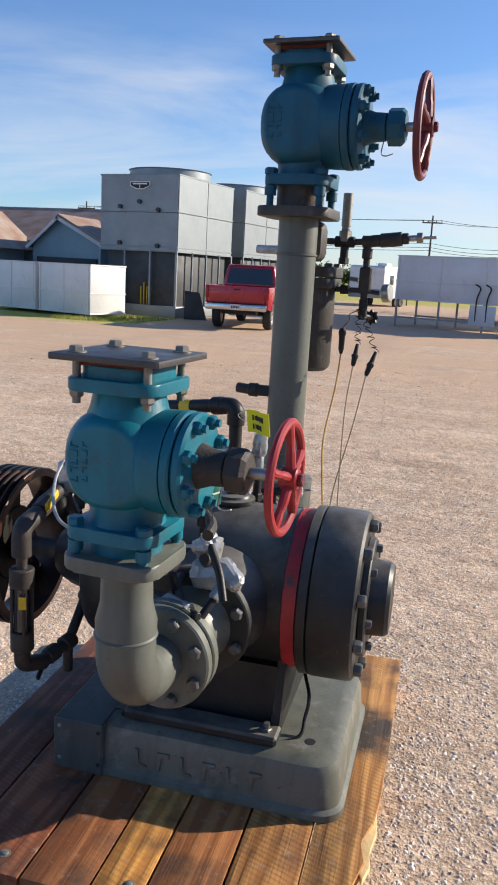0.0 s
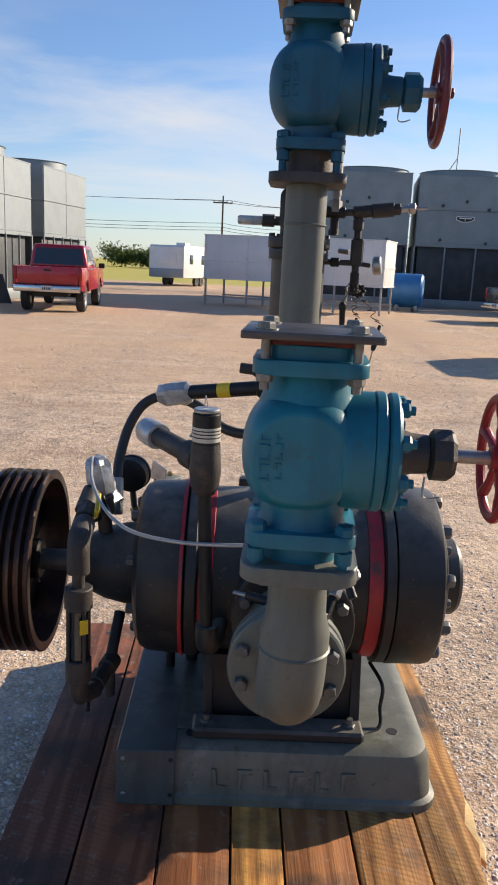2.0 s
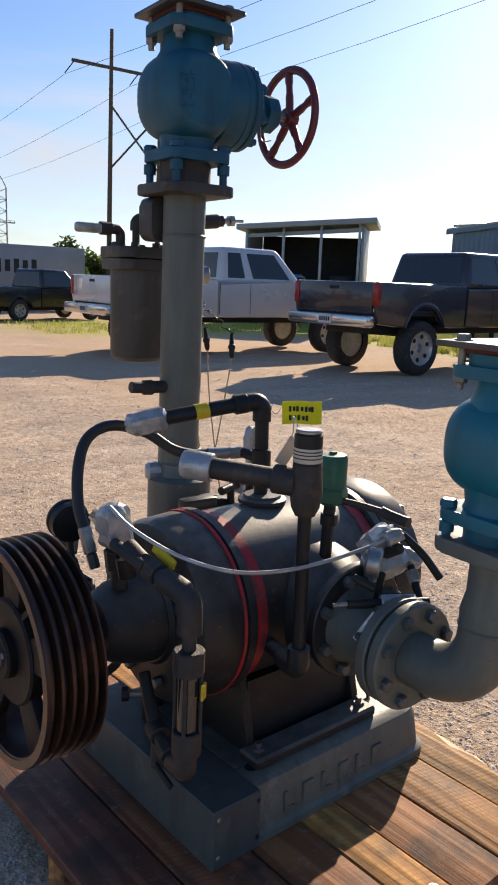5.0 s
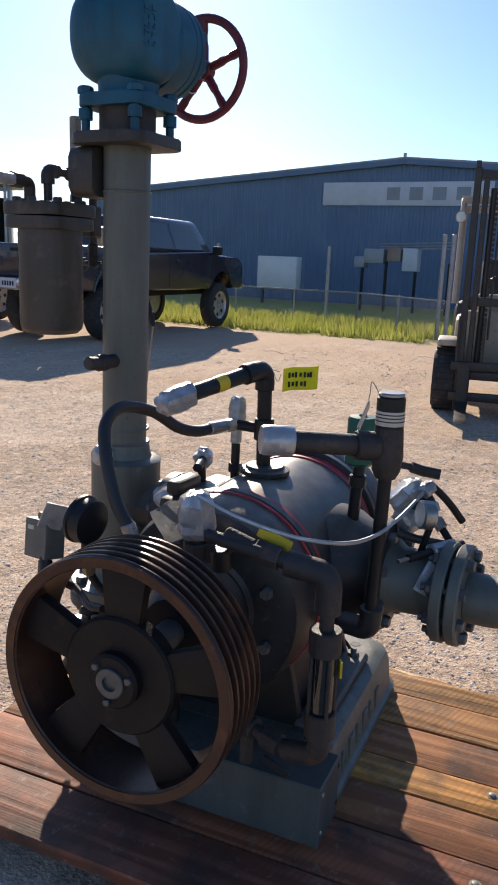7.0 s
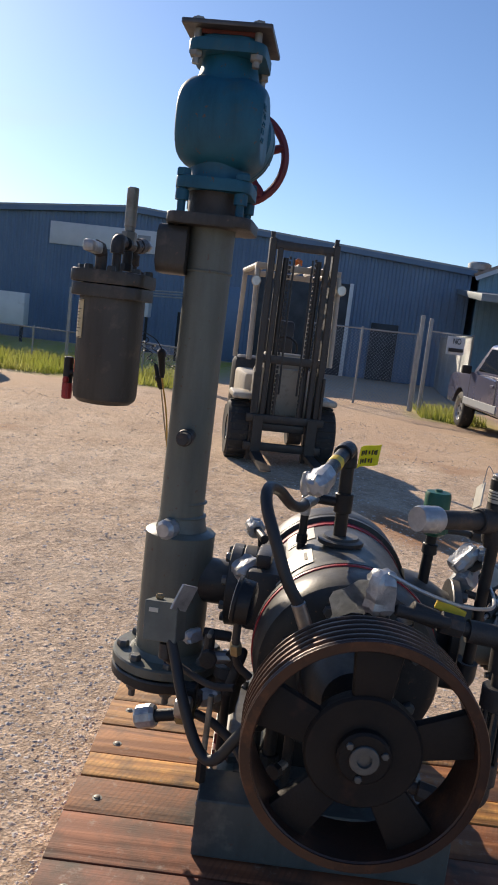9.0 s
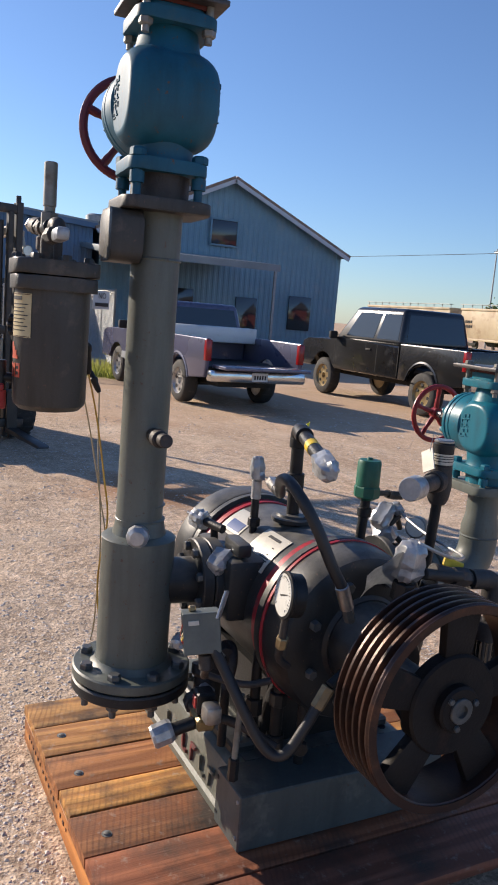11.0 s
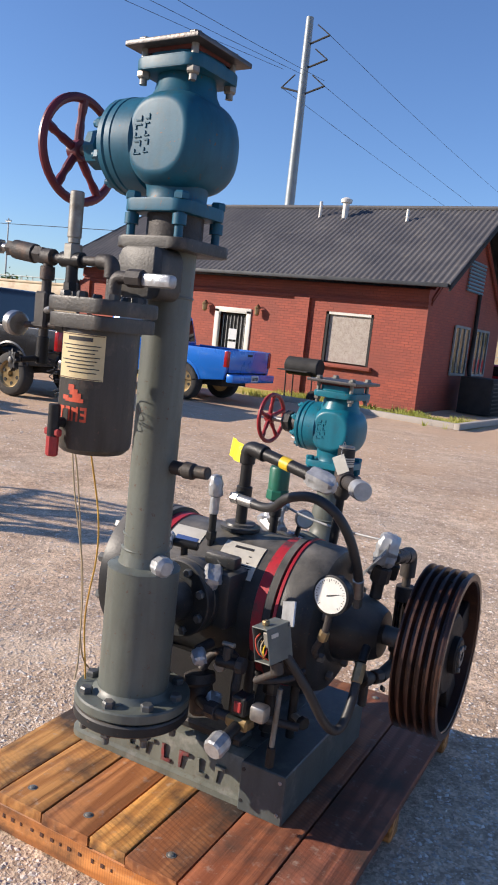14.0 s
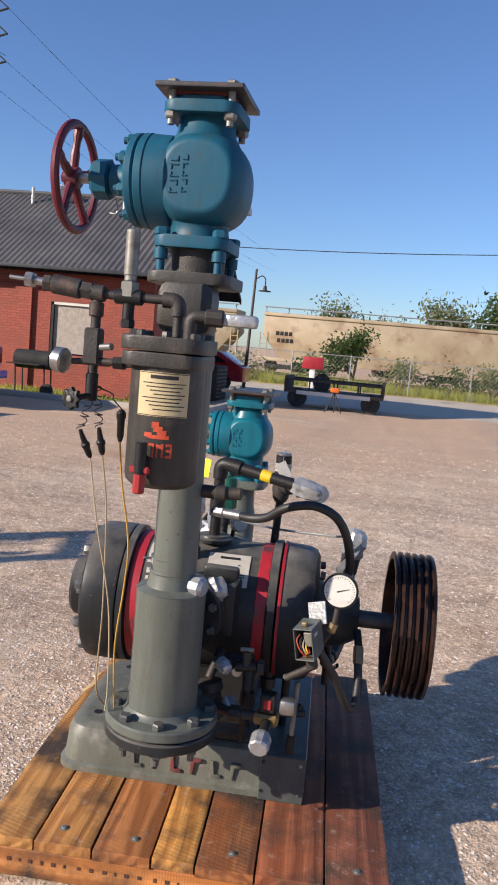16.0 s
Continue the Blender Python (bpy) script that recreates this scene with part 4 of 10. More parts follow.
for k in range(8):
    a = radians(22.5 + 45 * k)
    hb = B(); hexhead(hb, (-0.02 + 0.11 * math.cos(a), 0.325, 0.79 + 0.11 * math.sin(a)), (0, 1, 0), 0.016, 0.016, a); part("flange_bolt", hb, "bolt", sp)
bm = B(); prism(bm, rrect(0.262, 0.262, 0.045), (PX, PY, 1.925), (1, 0, 0), (0, 1, 0), 0.034, 0.005); part("square_flange", bm, "filter", sp)
bm = B(); cyl(bm, (PX, PY, 1.955), (PX, PY, 2.034), 0.086, n=32); part("spigot", bm, "rustpipe", sp)
bm = B(); lathe(bm, [(0, 0.022), (0.05, 0.022), (0.055, 0.027), (0.085, 0.026), (0.09, 0.02)], (PX - 0.068, PY - 0.005, 1.278), (-1, -0.02, 0), 16); cyl(bm, (PX - 0.15, PY - 0.01, 1.278), (PX - 0.205, PY - 0.01, 1.282), 0.020, n=16, bev=0.003); part("side_nipple", bm, "rustpipe", sp)
bm = B(); lathe(bm, [(0, 0.030), (0.02, 0.036), (0.045, 0.034), (0.058, 0.022)], (PX - 0.065, PY + 0.018, 0.968), (-1, 0.35, 0), 10); part("taped_plug", bm, "tape", sp, "plug wrapped in silver tape")
bm = B(); prism(bm, rrect(0.165, 0.148, 0.030), (-0.026, 0.570, 1.851), (-1, 0, 0), (0, 0, 1), 0.094, 0.006); part("bracket", bm, "filter", sp, "welded filter bracket")

# ---------- oil filter vessel ----------
FX, FY = -0.036, 0.805
fl = thing("oil_filter", (FX, FY, 1.34), "brownish cylindrical oil filter with paper label hung on a standpipe", "filter")
bm = B(); lathe(bm, [(0, 0.06), (0.004, 0.085), (0.018, 0.100), (0.035, 0.104), (0.345, 0.104)], (FX, FY, 1.338), (0, 0, 1), 44); can = part("canister", bm, "filter", fl)
bm = B(); prism(bm, rrect(0.226, 0.226, 0.045), (FX, FY, 1.678), (1, 0, 0), (0, 1, 0), 0.038, 0.004); part("collar", bm, "filter", fl)
bm = B(); prism(bm, rrect(0.234, 0.234, 0.045), (FX, FY, 1.720), (1, 0, 0), (0, 1, 0), 0.040, 0.006); part("lid", bm, "filter", fl)
for k in range(8):
    a = radians(45 * k + 10)
    hb = B(); hexhead(hb, (FX + 0.105 * math.cos(a), FY + 0.105 * math.sin(a), 1.757), (0, 0, 1), 0.015, 0.018, a); part("lid_bolt", hb, "filter", fl)
def on_can(bmx, a0, a1, z0, z1, r, k=8):
    lo = [bmx.verts.new((FX + r * math.sin(radians(a0 + (a1 - a0) * i / k)), FY + r * math.cos(radians(a0 + (a1 - a0) * i / k)), z)) for z in (z0, z1) for i in range(k + 1)]
    hi = [bmx.verts.new((FX + (r - 0.001) * math.sin(radians(a0 + (a1 - a0) * i / k)), FY + (r - 0.001) * math.cos(radians(a0 + (a1 - a0) * i / k)), z)) for z in (z0, z1) for i in range(k + 1)]
    for q in (lo, hi):
        for i in range(k):
            bmx.faces.new((q[i], q[i + 1], q[k + 2 + i], q[k + 1 + i]))
    for i in range(k):
        bmx.faces.new((lo[i], lo[i + 1], hi[i + 1], hi[i])); bmx.faces.new((lo[k + 1 + i], lo[k + 2 + i], hi[k + 2 + i], hi[k + 1 + i]))
    return bmx
lab = part("paper_label", on_can(B(), -50, 30, 1.545, 1.665, 0.1055), "label", fl, "yellowed paper label with small print")
part("heading_bar", on_can(B(), -32, 10, 1.647, 1.657, 0.1062, 6), "ink", lab)
for i, z in enumerate((1.634, 1.624, 1.614, 1.604, 1.594, 1.584, 1.574, 1.563)):
    part("print_line", on_can(B(), -44 + 4 * (i % 3), 22 - 6 * (i % 4), z, z + 0.0026, 0.1062, 6), "ink", lab)
for a0, a1, z0, z1 in ((-48, 28, 1.5465, 1.5485), (-48, 28, 1.6615, 1.6635)):
    part("border_line", on_can(B(), a0, a1, z0, z1, 0.1062, 8), "brown", lab)
# runny red stencilling: four upright marks and a smear above them
for a0, a1, z0, z1 in ((-30, -27, 1.434, 1.472), (-30, -20, 1.464, 1.472), (-30, -21, 1.449, 1.456), (-30, -20, 1.433, 1.440), (-17, -14, 1.433, 1.472), (-9, -6, 1.433, 1.470), (-17, -7, 1.458, 1.468),
                       (-3, 0, 1.432, 1.471), (-3, 6, 1.464, 1.471), (9, 21, 1.462, 1.470), (13.5, 17, 1.431, 1.470), (-24, 8, 1.484, 1.494), (-20, -6, 1.490, 1.508), (-14, 0, 1.503, 1.518), (-8, 3, 1.514, 1.530), (2, 14, 1.488, 1.500)):
    part("stencil_stroke", on_can(B(), a0, a1, z0, z1, 0.1052, 3), "stencil", can, "runny red stencil paint")
bm = B(); cyl(bm, (FX + 0.02, FY + 0.095, 1.425), (FX + 0.02, FY + 0.135, 1.425), 0.014, n=12); cyl(bm, (FX + 0.02, FY + 0.135, 1.385), (FX + 0.02, FY + 0.135, 1.475), 0.016, n=12, bev=0.003); part("drain_cock", bm, "black", fl)
bm = B(); cyl(bm, (FX + 0.02, FY + 0.135, 1.335), (FX + 0.02, FY + 0.135, 1.392), 0.017, n=10, bev=0.004); box(bm, (FX + 0.02, FY + 0.135, 1.40), (0.055, 0.018, 0.020), 0.004); part("cock_handle", bm, "coil", fl, "red plastic cock handle")
# pipework on the lid
tree = thing("relief_pipework", (FX, FY, 1.76), "rusty pipe fittings with brass valve and gauge above a filter", "pipework")
def seg(p0, p1, r, m="rustpipe", name="pipe", n=14, lab=""):
    b = B(); cyl(b, p0, p1, r, n=n, bev=min(0.003, r * 0.2)); return part(name, b, m, tree, lab)
ZT = 1.862
seg((-0.05, 0.80, 1.76), (-0.05, 0.80, 1.845), 0.014)
bm = B(); tube(bm, bend((-0.05, 0.80, 1.82), (-0.05, 0.80, ZT), (-0.005, 0.802, ZT), 0.02), 0.022, 14, smooth=False); part("elbow", bm, "rustpipe", tree)
seg((-0.02, 0.802, ZT), (0.06, 0.806, ZT), 0.013)
seg((0.055, 0.806, ZT), (0.135, 0.808, ZT), 0.022, "black", "cross_fitting")
seg((0.095, 0.807, 1.795), (0.095, 0.807, 1.845), 0.017, "black", "plug")
seg((0.095, 0.807, 1.775), (0.095, 0.807, 1.80), 0.021, "black", "plug_cap", 6)
seg((0.095, 0.807, 1.86), (0.095, 0.807, 1.905), 0.026, "dullsteel", "relief_valve_nut", 6, "dull pale metal hexagon")
seg((0.095, 0.807, 1.905), (0.095, 0.807, 1.925), 0.017, "dullsteel", "relief_valve_neck")
seg((0.095, 0.807, 1.92), (0.095, 0.807, 2.048), 0.0195, "dullsteel", "relief_valve_body", 16, "dull pale metal cylinder")
seg((0.13, 0.808, ZT), (0.20, 0.812, ZT + 0.005), 0.013)
seg((0.165, 0.810, ZT + 0.003), (0.205, 0.812, ZT + 0.005), 0.024, "rustpipe", "tee")
seg((0.20, 0.812, ZT + 0.006), (0.235, 0.814, ZT + 0.01), 0.026, "rustpipe", "union_nut", 6)
seg((0.235, 0.814, ZT + 0.01), (0.32, 0.819, ZT + 0.02), 0.0275, "rustpipe", "check_valve", 16)
seg((0.32, 0.819, ZT + 0.02), (0.345, 0.82, ZT + 0.022), 0.024, "rustpipe", "union_nut", 6)
seg((0.345, 0.82, ZT + 0.022), (0.385, 0.823, ZT + 0.026), 0.012, "steel")
seg((0.375, 0.822, ZT + 0.025), (0.40, 0.824, ZT + 0.027), 0.023, "steel", "flare_nut", 6)
seg((0.40, 0.824, ZT + 0.027), (0.45, 0.827, ZT + 0.03), 0.006, "steel")
seg((0.188, 0.811, 1.62), (0.188, 0.811, ZT), 0.014)
seg((0.188, 0.811, 1.80), (0.188, 0.811, 1.84), 0.021, "rustpipe", "coupling")
bm = B(); box(bm, (0.190, 0.811, 1.715), (0.048, 0.042, 0.105), 0.006); part("valve_block", bm, "rustpipe", tree)
seg((0.065, 0.815, 1.675), (0.188, 0.811, 1.675), 0.011)
seg((0.09, 0.814, 1.675), (0.125, 0.813, 1.675), 0.020, "black", "union_nut", 6)
seg((0.16, 0.83, 1.715), (0.12, 0.85, 1.72), 0.010, "steel", "bleed_screw")
seg((0.188, 0.815, 1.675), (0.245, 0.83, 1.668), 0.009)
bm = B(); lathe(bm, [(0, 0.030), (0.004, 0.036), (0.03, 0.036), (0.033, 0.032)], (0.258, 0.842, 1.668), (0.55, -0.1, 0.05), 28); part("gauge_case", bm, "steel", tree, "small steel-cased gauge")
bm = B(); lathe(bm, [(0, 0.031), (0.0012, 0.031)], (0.2885, 0.8365, 1.6708), (0.55, -0.1, 0.05), 28); part("gauge_dial", bm, "dial", tree)
seg((0.188, 0.811, 1.56), (0.188, 0.811, 1.64), 0.018, "black", "valve_body")
seg((0.188, 0.83, 1.575), (0.205, 0.875, 1.57), 0.009, "black")
R = turn_to((0.3, 0.95, 0))
lobes = [(q * math.cos(radians(a)), q * math.sin(radians(a))) for a in range(0, 360, 6) for q in (0.027 + 0.006 * math.cos(radians(8 * a)),)]
bm = B(); prism(bm, lobes, Vector((0.209, 0.887, 1.568)), R @ Vector((1, 0, 0)), R @ Vector((0, 1, 0)), 0.013, 0.002); star = part("handwheel", bm, "black", tree, "small black star handwheel")
bm = B(); lathe(bm, [(0, 0.010), (0.020, 0.009), (0.022, 0.006)], (0.2085, 0.886, 1.568), (0.3, 0.95, 0), 14); part("wheel_nut", bm, "dullsteel", star)
# loose thermostat leads with clips
for nm, top, mid, low, end in (("sensor_lead", (0.175, 0.80, 1.60), (0.200, 0.70, 1.47), (0.195, 0.67, 1.385), [(0.185, 0.63, 1.20), (0.20, 0.56, 0.85), (0.225, 0.50, 0.55), (0.235, 0.34, 0.40), (0.25, 0.25, 0.306)]),
                               ("sensor_lead", (0.185, 0.80, 1.60), (0.285, 0.64, 1.45), (0.262, 0.60, 1.36), [(0.225, 0.60, 1.15), (0.17, 0.59, 0.88), (0.15, 0.60, 0.62), (0.150, 0.61, 0.53)])):
    ld = thing(nm, end[-1], "tan sensor lead with a black clip, hanging from pipework", "cable", "sensor leads")
    bm = B(); tube(bm, [low] + end, 0.0026, 7); part("cable", bm, "tanwire", ld)
    bm = B(); d = Vector(mid) - Vector(low); lathe(bm, [(0, 0.006), (0.01, 0.010), (d.length * 0.35, 0.011), (d.length * 0.4, 0.014), (d.length * 0.5, 0.014), (d.length * 0.55, 0.010), (d.length, 0.006)], low, d, 12); part("clip", bm, "black", ld)
    bm = B()
    p0, p1 = Vector(mid), Vector(top)
    tube(bm, [p0 + (p1 - p0) * (i / 40) + Vector((0.012 * math.cos(i * 1.1), 0.012 * math.sin(i * 1.1), 0.006 * math.sin(i * 0.7))) for i in range(41)], 0.0016, 5, 2); part("coiled_lead", bm, "black", ld)
ld = thing("sensor_lead", (0.11, 0.58, 0.53), "orange sensor lead with a black clip, hanging by the standpipe", "cable", "sensor leads")
bm = B(); tube(bm, [(0.145, 0.66, 1.43), (0.14, 0.63, 1.30), (0.115, 0.60, 1.10), (0.125, 0.58, 0.95), (0.135, 0.60, 0.75), (0.13, 0.58, 0.53)], 0.003, 7); part("cable", bm, "orangewire", ld)
bm = B(); lathe(bm, [(0, 0.006), (0.02, 0.011), (0.07, 0.012), (0.075, 0.015), (0.09, 0.015), (0.10, 0.008)], (0.145, 0.66, 1.43), (-0.02, 0.1, 0.9), 12); part("clip", bm, "black", ld)
bm = B(); tube(bm, [(0.142, 0.67, 1.53), (0.16, 0.70, 1.56), (0.15, 0.74, 1.58), (0.18, 0.79, 1.60)], 0.002, 5); part("coiled_lead", bm, "black", ld)
# side valve on the vessel towards the pulley
bm = B(); tube(bm, bend((FX - 0.06, FY + 0.03, 1.76), (FX - 0.06, FY + 0.03, 1.822), (FX - 0.13, FY + 0.02, 1.822), 0.02), 0.018, 14, smooth=False); part("elbow", bm, "rustpipe", tree)
seg((FX - 0.10, FY + 0.025, 1.822), (FX - 0.15, FY + 0.02, 1.822), 0.024, "rustpipe", "union_nut", 8)
bm = B(); box(bm, (FX - 0.195, FY + 0.015, 1.820), (0.10, 0.035, 0.035), 0.01); part("taped_end", bm, "tape", tree, "end wrapped in silver tape")


# ---------- small pipework round the compressor ----------
def run(th, pts, r, m, name="pipe", lab="", n=14, smooth=True):
    b = B(); tube(b, pts, r, n, smooth=smooth); return part(name, b, m, th, lab)


def stub(th, p0, p1, r, m, name, lab="", n=14, r1=None):
    b = B(); cyl(b, p0, p1, r, r1, n, min(0.003, r * 0.2)); return part(name, b, m, th, lab)


def crumpled(th, p0, p1, r, name, lab, m="tape", seed=1, n=16):
    """A crumpled wrap of tape round a pipe end: soft folds running along it."""
    q = random.Random(seed)
    b = B()
    d = Vector(p1) - Vector(p0)
    L = d.length
    prof = ((0, 0.72), (0.06, 0.95), (0.2, 1.06), (0.36, 1.0), (0.52, 1.07), (0.68, 0.98), (0.82, 0.94), (0.93, 0.80), (1.0, 0.45))
    lathe(b, [(L * u, r * k) for u, k in prof], p0, d, n)
    fold = [q.uniform(-0.16, 0.16) for i in range(n)]
    ax = d.normalized()
    for i, v in enumerate(b.verts):
        rel = v.co - Vector(p0)
        out = (rel - ax * rel.dot(ax))
        if out.length > 1e-6:
            v.co += out.normalized() * r * (fold[i % n] + q.uniform(-0.10, 0.10))
        v.co += ax * q.uniform(-1, 1) * r * 0.10
    return part(name, b, m, th, lab, sharp=24)


vp = thing("vent_pipe", (-0.03, -0.01, 1.0), "black iron vent pipe with yellow tape and a taped end", "pipe")
bm = B(); lathe(bm, [(0, 0.075), (0.012, 0.075), (0.016, 0.060), (0.024, 0.056)], (-0.03, -0.02, 0.985), (0, 0, 1), 24); part("boss", bm, "cast", vp)
stub(vp, (-0.032, -0.015, 0.99), (-0.036, -0.010, 1.275), 0.0215, "black", "riser")
stub(vp, (-0.034, -0.013, 1.085), (-0.034, -0.013, 1.150), 0.030, "black", "tee")
stub(vp, (-0.034, -0.010, 1.118), (-0.045, 0.075, 1.122), 0.016, "black", "tee_branch")
stub(vp, (-0.036, -0.010, 1.235), (-0.036, -0.010, 1.270), 0.029, "black", "coupling")
run(vp, bend((-0.036, -0.010, 1.262), (-0.036, -0.009, 1.298), (-0.10, 0.006, 1.291), 0.026), 0.028, "black", "elbow", smooth=False)
stub(vp, (-0.085, 0.003, 1.293), (-0.125, 0.012, 1.287), 0.030, "black", "coupling")
stub(vp, (-0.09, 0.004, 1.292), (-0.36, 0.060, 1.252), 0.0225, "black", "arm")
stub(vp, (-0.205, 0.028, 1.275), (-0.250, 0.038, 1.268), 0.0237, "yellow", "tape_band", "yellow tape band")
crumpled(vp, (-0.335, 0.056, 1.256), (-0.445, 0.082, 1.236), 0.034, "taped_end", "end wrapped in silver tape", seed=3)
# small upright valve beside it
nv = thing("bleed_valve", (0.012, 0.106, 1.0), "small upright bleed valve wrapped in silver tape, on a compressor", "valve")
stub(nv, (0.012, 0.106, 0.93), (0.012, 0.106, 1.06), 0.014, "black", "nipple")
stub(nv, (0.012, 0.106, 0.955), (0.012, 0.106, 0.985), 0.021, "black", "nut", n=6)
stub(nv, (0.012, 0.106, 1.05), (0.012, 0.106, 1.115), 0.0175, "tape", "body", "taped body")
crumpled(nv, (0.012, 0.106, 1.115), (0.018, 0.108, 1.195), 0.024, "taped_cap", "silver tape cap", seed=5)
# hose to the bearing housing
hs = thing("oil_hose", (-0.58, 0.07, 0.90), "black rubber hose with crimped steel ends, looped over a compressor", "hose")
run(hs, [(-0.145, 0.105, 1.122), (-0.20, 0.118, 1.122), (-0.26, 0.145, 1.140), (-0.33, 0.18, 1.190), (-0.43, 0.205, 1.215), (-0.51, 0.20, 1.185), (-0.555, 0.165, 1.110), (-0.575, 0.12, 1.01), (-0.572, 0.075, 0.94)], 0.0165, "rubber", "hose")
stub(hs, (-0.045, 0.080, 1.122), (-0.085, 0.090, 1.122), 0.0205, "steel", "swivel_nut", n=6)
stub(hs, (-0.085, 0.090, 1.122), (-0.155, 0.107, 1.122), 0.0190, "steel", "ferrule")
stub(hs, (-0.573, 0.085, 0.955), (-0.566, 0.055, 0.885), 0.0195, "steel", "ferrule")
stub(hs, (-0.566, 0.055, 0.885), (-0.560, 0.038, 0.845), 0.0165, "bolt", "swivel_nut", n=6)
# relief valve on the elbow side
rv = thing("relief_valve", (-0.222, -0.455, 0.66), "black relief valve with paper label and silver-taped outlet", "valve")
RX, RY = -0.222, -0.455
stub(rv, (-0.205, -0.44, 0.655), (RX, RY, 1.10), 0.0175, "black", "riser")
run(rv, bend((-0.206, -0.442, 0.72), (-0.204, -0.44, 0.655), (-0.19, -0.36, 0.652), 0.028), 0.030, "cast", "elbow", smooth=False)
stub(rv, (-0.19, -0.39, 0.652), (-0.180, -0.265, 0.655), 0.022, "cast", "nipple")
b = B(); lathe(b, [(0, 0.026), (0.02, 0.036), (0.06, 0.041), (0.10, 0.038), (0.13, 0.036)], (RX, RY, 1.085), (0, 0, 1), 18); part("body", b, "rustpipe", rv)
stub(rv, (RX, RY, 1.205), (RX, RY, 1.292), 0.0355, "black", "spring_housing", n=20)
stub(rv, (RX, RY, 1.292), (RX, RY, 1.303), 0.033, "steel", "cap", n=20)
b = B(); ringed(b, (RX, RY, 1.222), (0, 0, 1), 0.034, 0.0362, 0.036, 28, 0.0005); lb = part("paper_label", b, "platew", rv, "white label with black print")
b = B()
for z in (1.232, 1.241, 1.249):
    ringed(b, (RX, RY, z), (0, 0, 1), 0.034, 0.0366, 0.003, 28, 0.0004)
part("printing", b, "ink", lb)
OD = Vector((-0.62, 0.78, 0.06)).normalized()
OP = Vector((RX, RY, 1.165))
stub(rv, tuple(OP + OD * 0.025), tuple(OP + OD * 0.085), 0.037, "rustpipe", "outlet_socket", n=18)
stub(rv, tuple(OP + OD * 0.075), tuple(OP + OD * 0.26), 0.0275, "rustpipe", "outlet_pipe")
b = B(); lathe(b, [(0, 0.0355), (0.006, 0.038), (0.072, 0.0375), (0.080, 0.034)], tuple(OP + OD * 0.245), OD, 20); part("taped_cap", b, "tape", rv, "silver tape cap over the outlet", sharp=25)
b = B(); tube(b, [(RX - 0.01, RY + 0.03, 1.30), (RX - 0.01, RY + 0.05, 1.325), (RX - 0.005, RY + 0.055, 1.29), (RX - 0.01, RY + 0.06, 1.26)], 0.0012, 5); part("tag_wire", b, "wire", rv)
b = B(); box(b, (RX - 0.012, RY + 0.065, 1.235), (0.05, 0.004, 0.075), 0.001, Euler((0.3, 0.5, 0.3)).to_matrix()); part("paper_tag", b, "platew", rv, "curled white paper tag")
# green breather
gc = thing("breather", (-0.008, -0.31, 0.90), "green painted breather cap on a black nipple", "breather")
stub(gc, (-0.008, -0.300, 0.855), (-0.008, -0.31, 1.06), 0.0175, "black", "nipple")
stub(gc, (-0.008, -0.308, 0.985), (-0.008, -0.309, 1.02), 0.025, "black", "coupling")
b = B(); lathe(b, [(0, 0.030), (0.012, 0.047), (0.045, 0.047), (0.050, 0.043)], (-0.008, -0.31, 1.048), (0, 0, 1), 8); part("hexagon", b, "green", gc)
b = B(); lathe(b, [(0, 0.042), (0.082, 0.042), (0.092, 0.038), (0.094, 0.012), (0.100, 0.010)], (-0.008, -0.31, 1.098), (0, 0, 1), 24); part("cap", b, "green", gc)
b = B(); tube(b, [(-0.008, -0.335, 1.065), (0.02, -0.39, 1.062), (0.06, -0.44, 1.05)], 0.010, 10); tube(b, [(0.06, -0.44, 1.05), (0.075, -0.47, 1.04), (0.085, -0.52, 1.035)], 0.016, 10); part("side_pipe", b, "rustpipe", gc)
# gauges and valves at the discharge neck
dg = thing("discharge_gauge", (0.0, -0.50, 0.80), "small steel gauge and taped valve on a discharge neck", "gauge")
stub(dg, (0.0, -0.50, 0.80), (-0.01, -0.53, 0.915), 0.010, "black", "stem")
b = B(); lathe(b, [(0, 0.036), (0.004, 0.040), (0.034, 0.040), (0.037, 0.035)], (-0.022, -0.535, 0.945), (-0.6, 0.75, 0.1), 28); part("case", b, "steel", dg)
b = B(); lathe(b, [(0, 0.034), (0.001, 0.034)], (-0.0446, -0.507, 0.9487), (-0.6, 0.75, 0.1), 28); part("dial", b, "dial", dg)
b = B(); tube(b, [(-0.02, -0.44, 0.875), (-0.01, -0.49, 0.865), (0.03, -0.55, 0.85), (0.055, -0.60, 0.845)], 0.012, 10); part("valve_run", b, "rustpipe", dg)
stub(dg, (-0.10, -0.50, 0.838), (0.10, -0.60, 0.838), 0.0125, "black", "valve_body")
stub(dg, (-0.02, -0.54, 0.838), (0.065, -0.583, 0.838), 0.024, "tape", "taped_nut", "silver taped nut", n=8)
stub(dg, (-0.135, -0.483, 0.836), (-0.09, -0.505, 0.838), 0.006, "steel", "valve_stem")
b = B(); box(b, (-0.06, -0.55, 0.775), (0.006, 0.05, 0.09), 0.001, Euler((0.5, 0.3, 0.5)).to_matrix()); part("loose_tape", b, "tape", dg)
stub(dg, (0.055, -0.43, 0.915), (0.075, -0.51, 0.965), 0.016, "rustpipe", "nipple")
crumpled(dg, (0.045, -0.40, 0.93), (0.075, -0.47, 1.005), 0.034, "taped_end", "end wrapped in silver tape", seed=8)
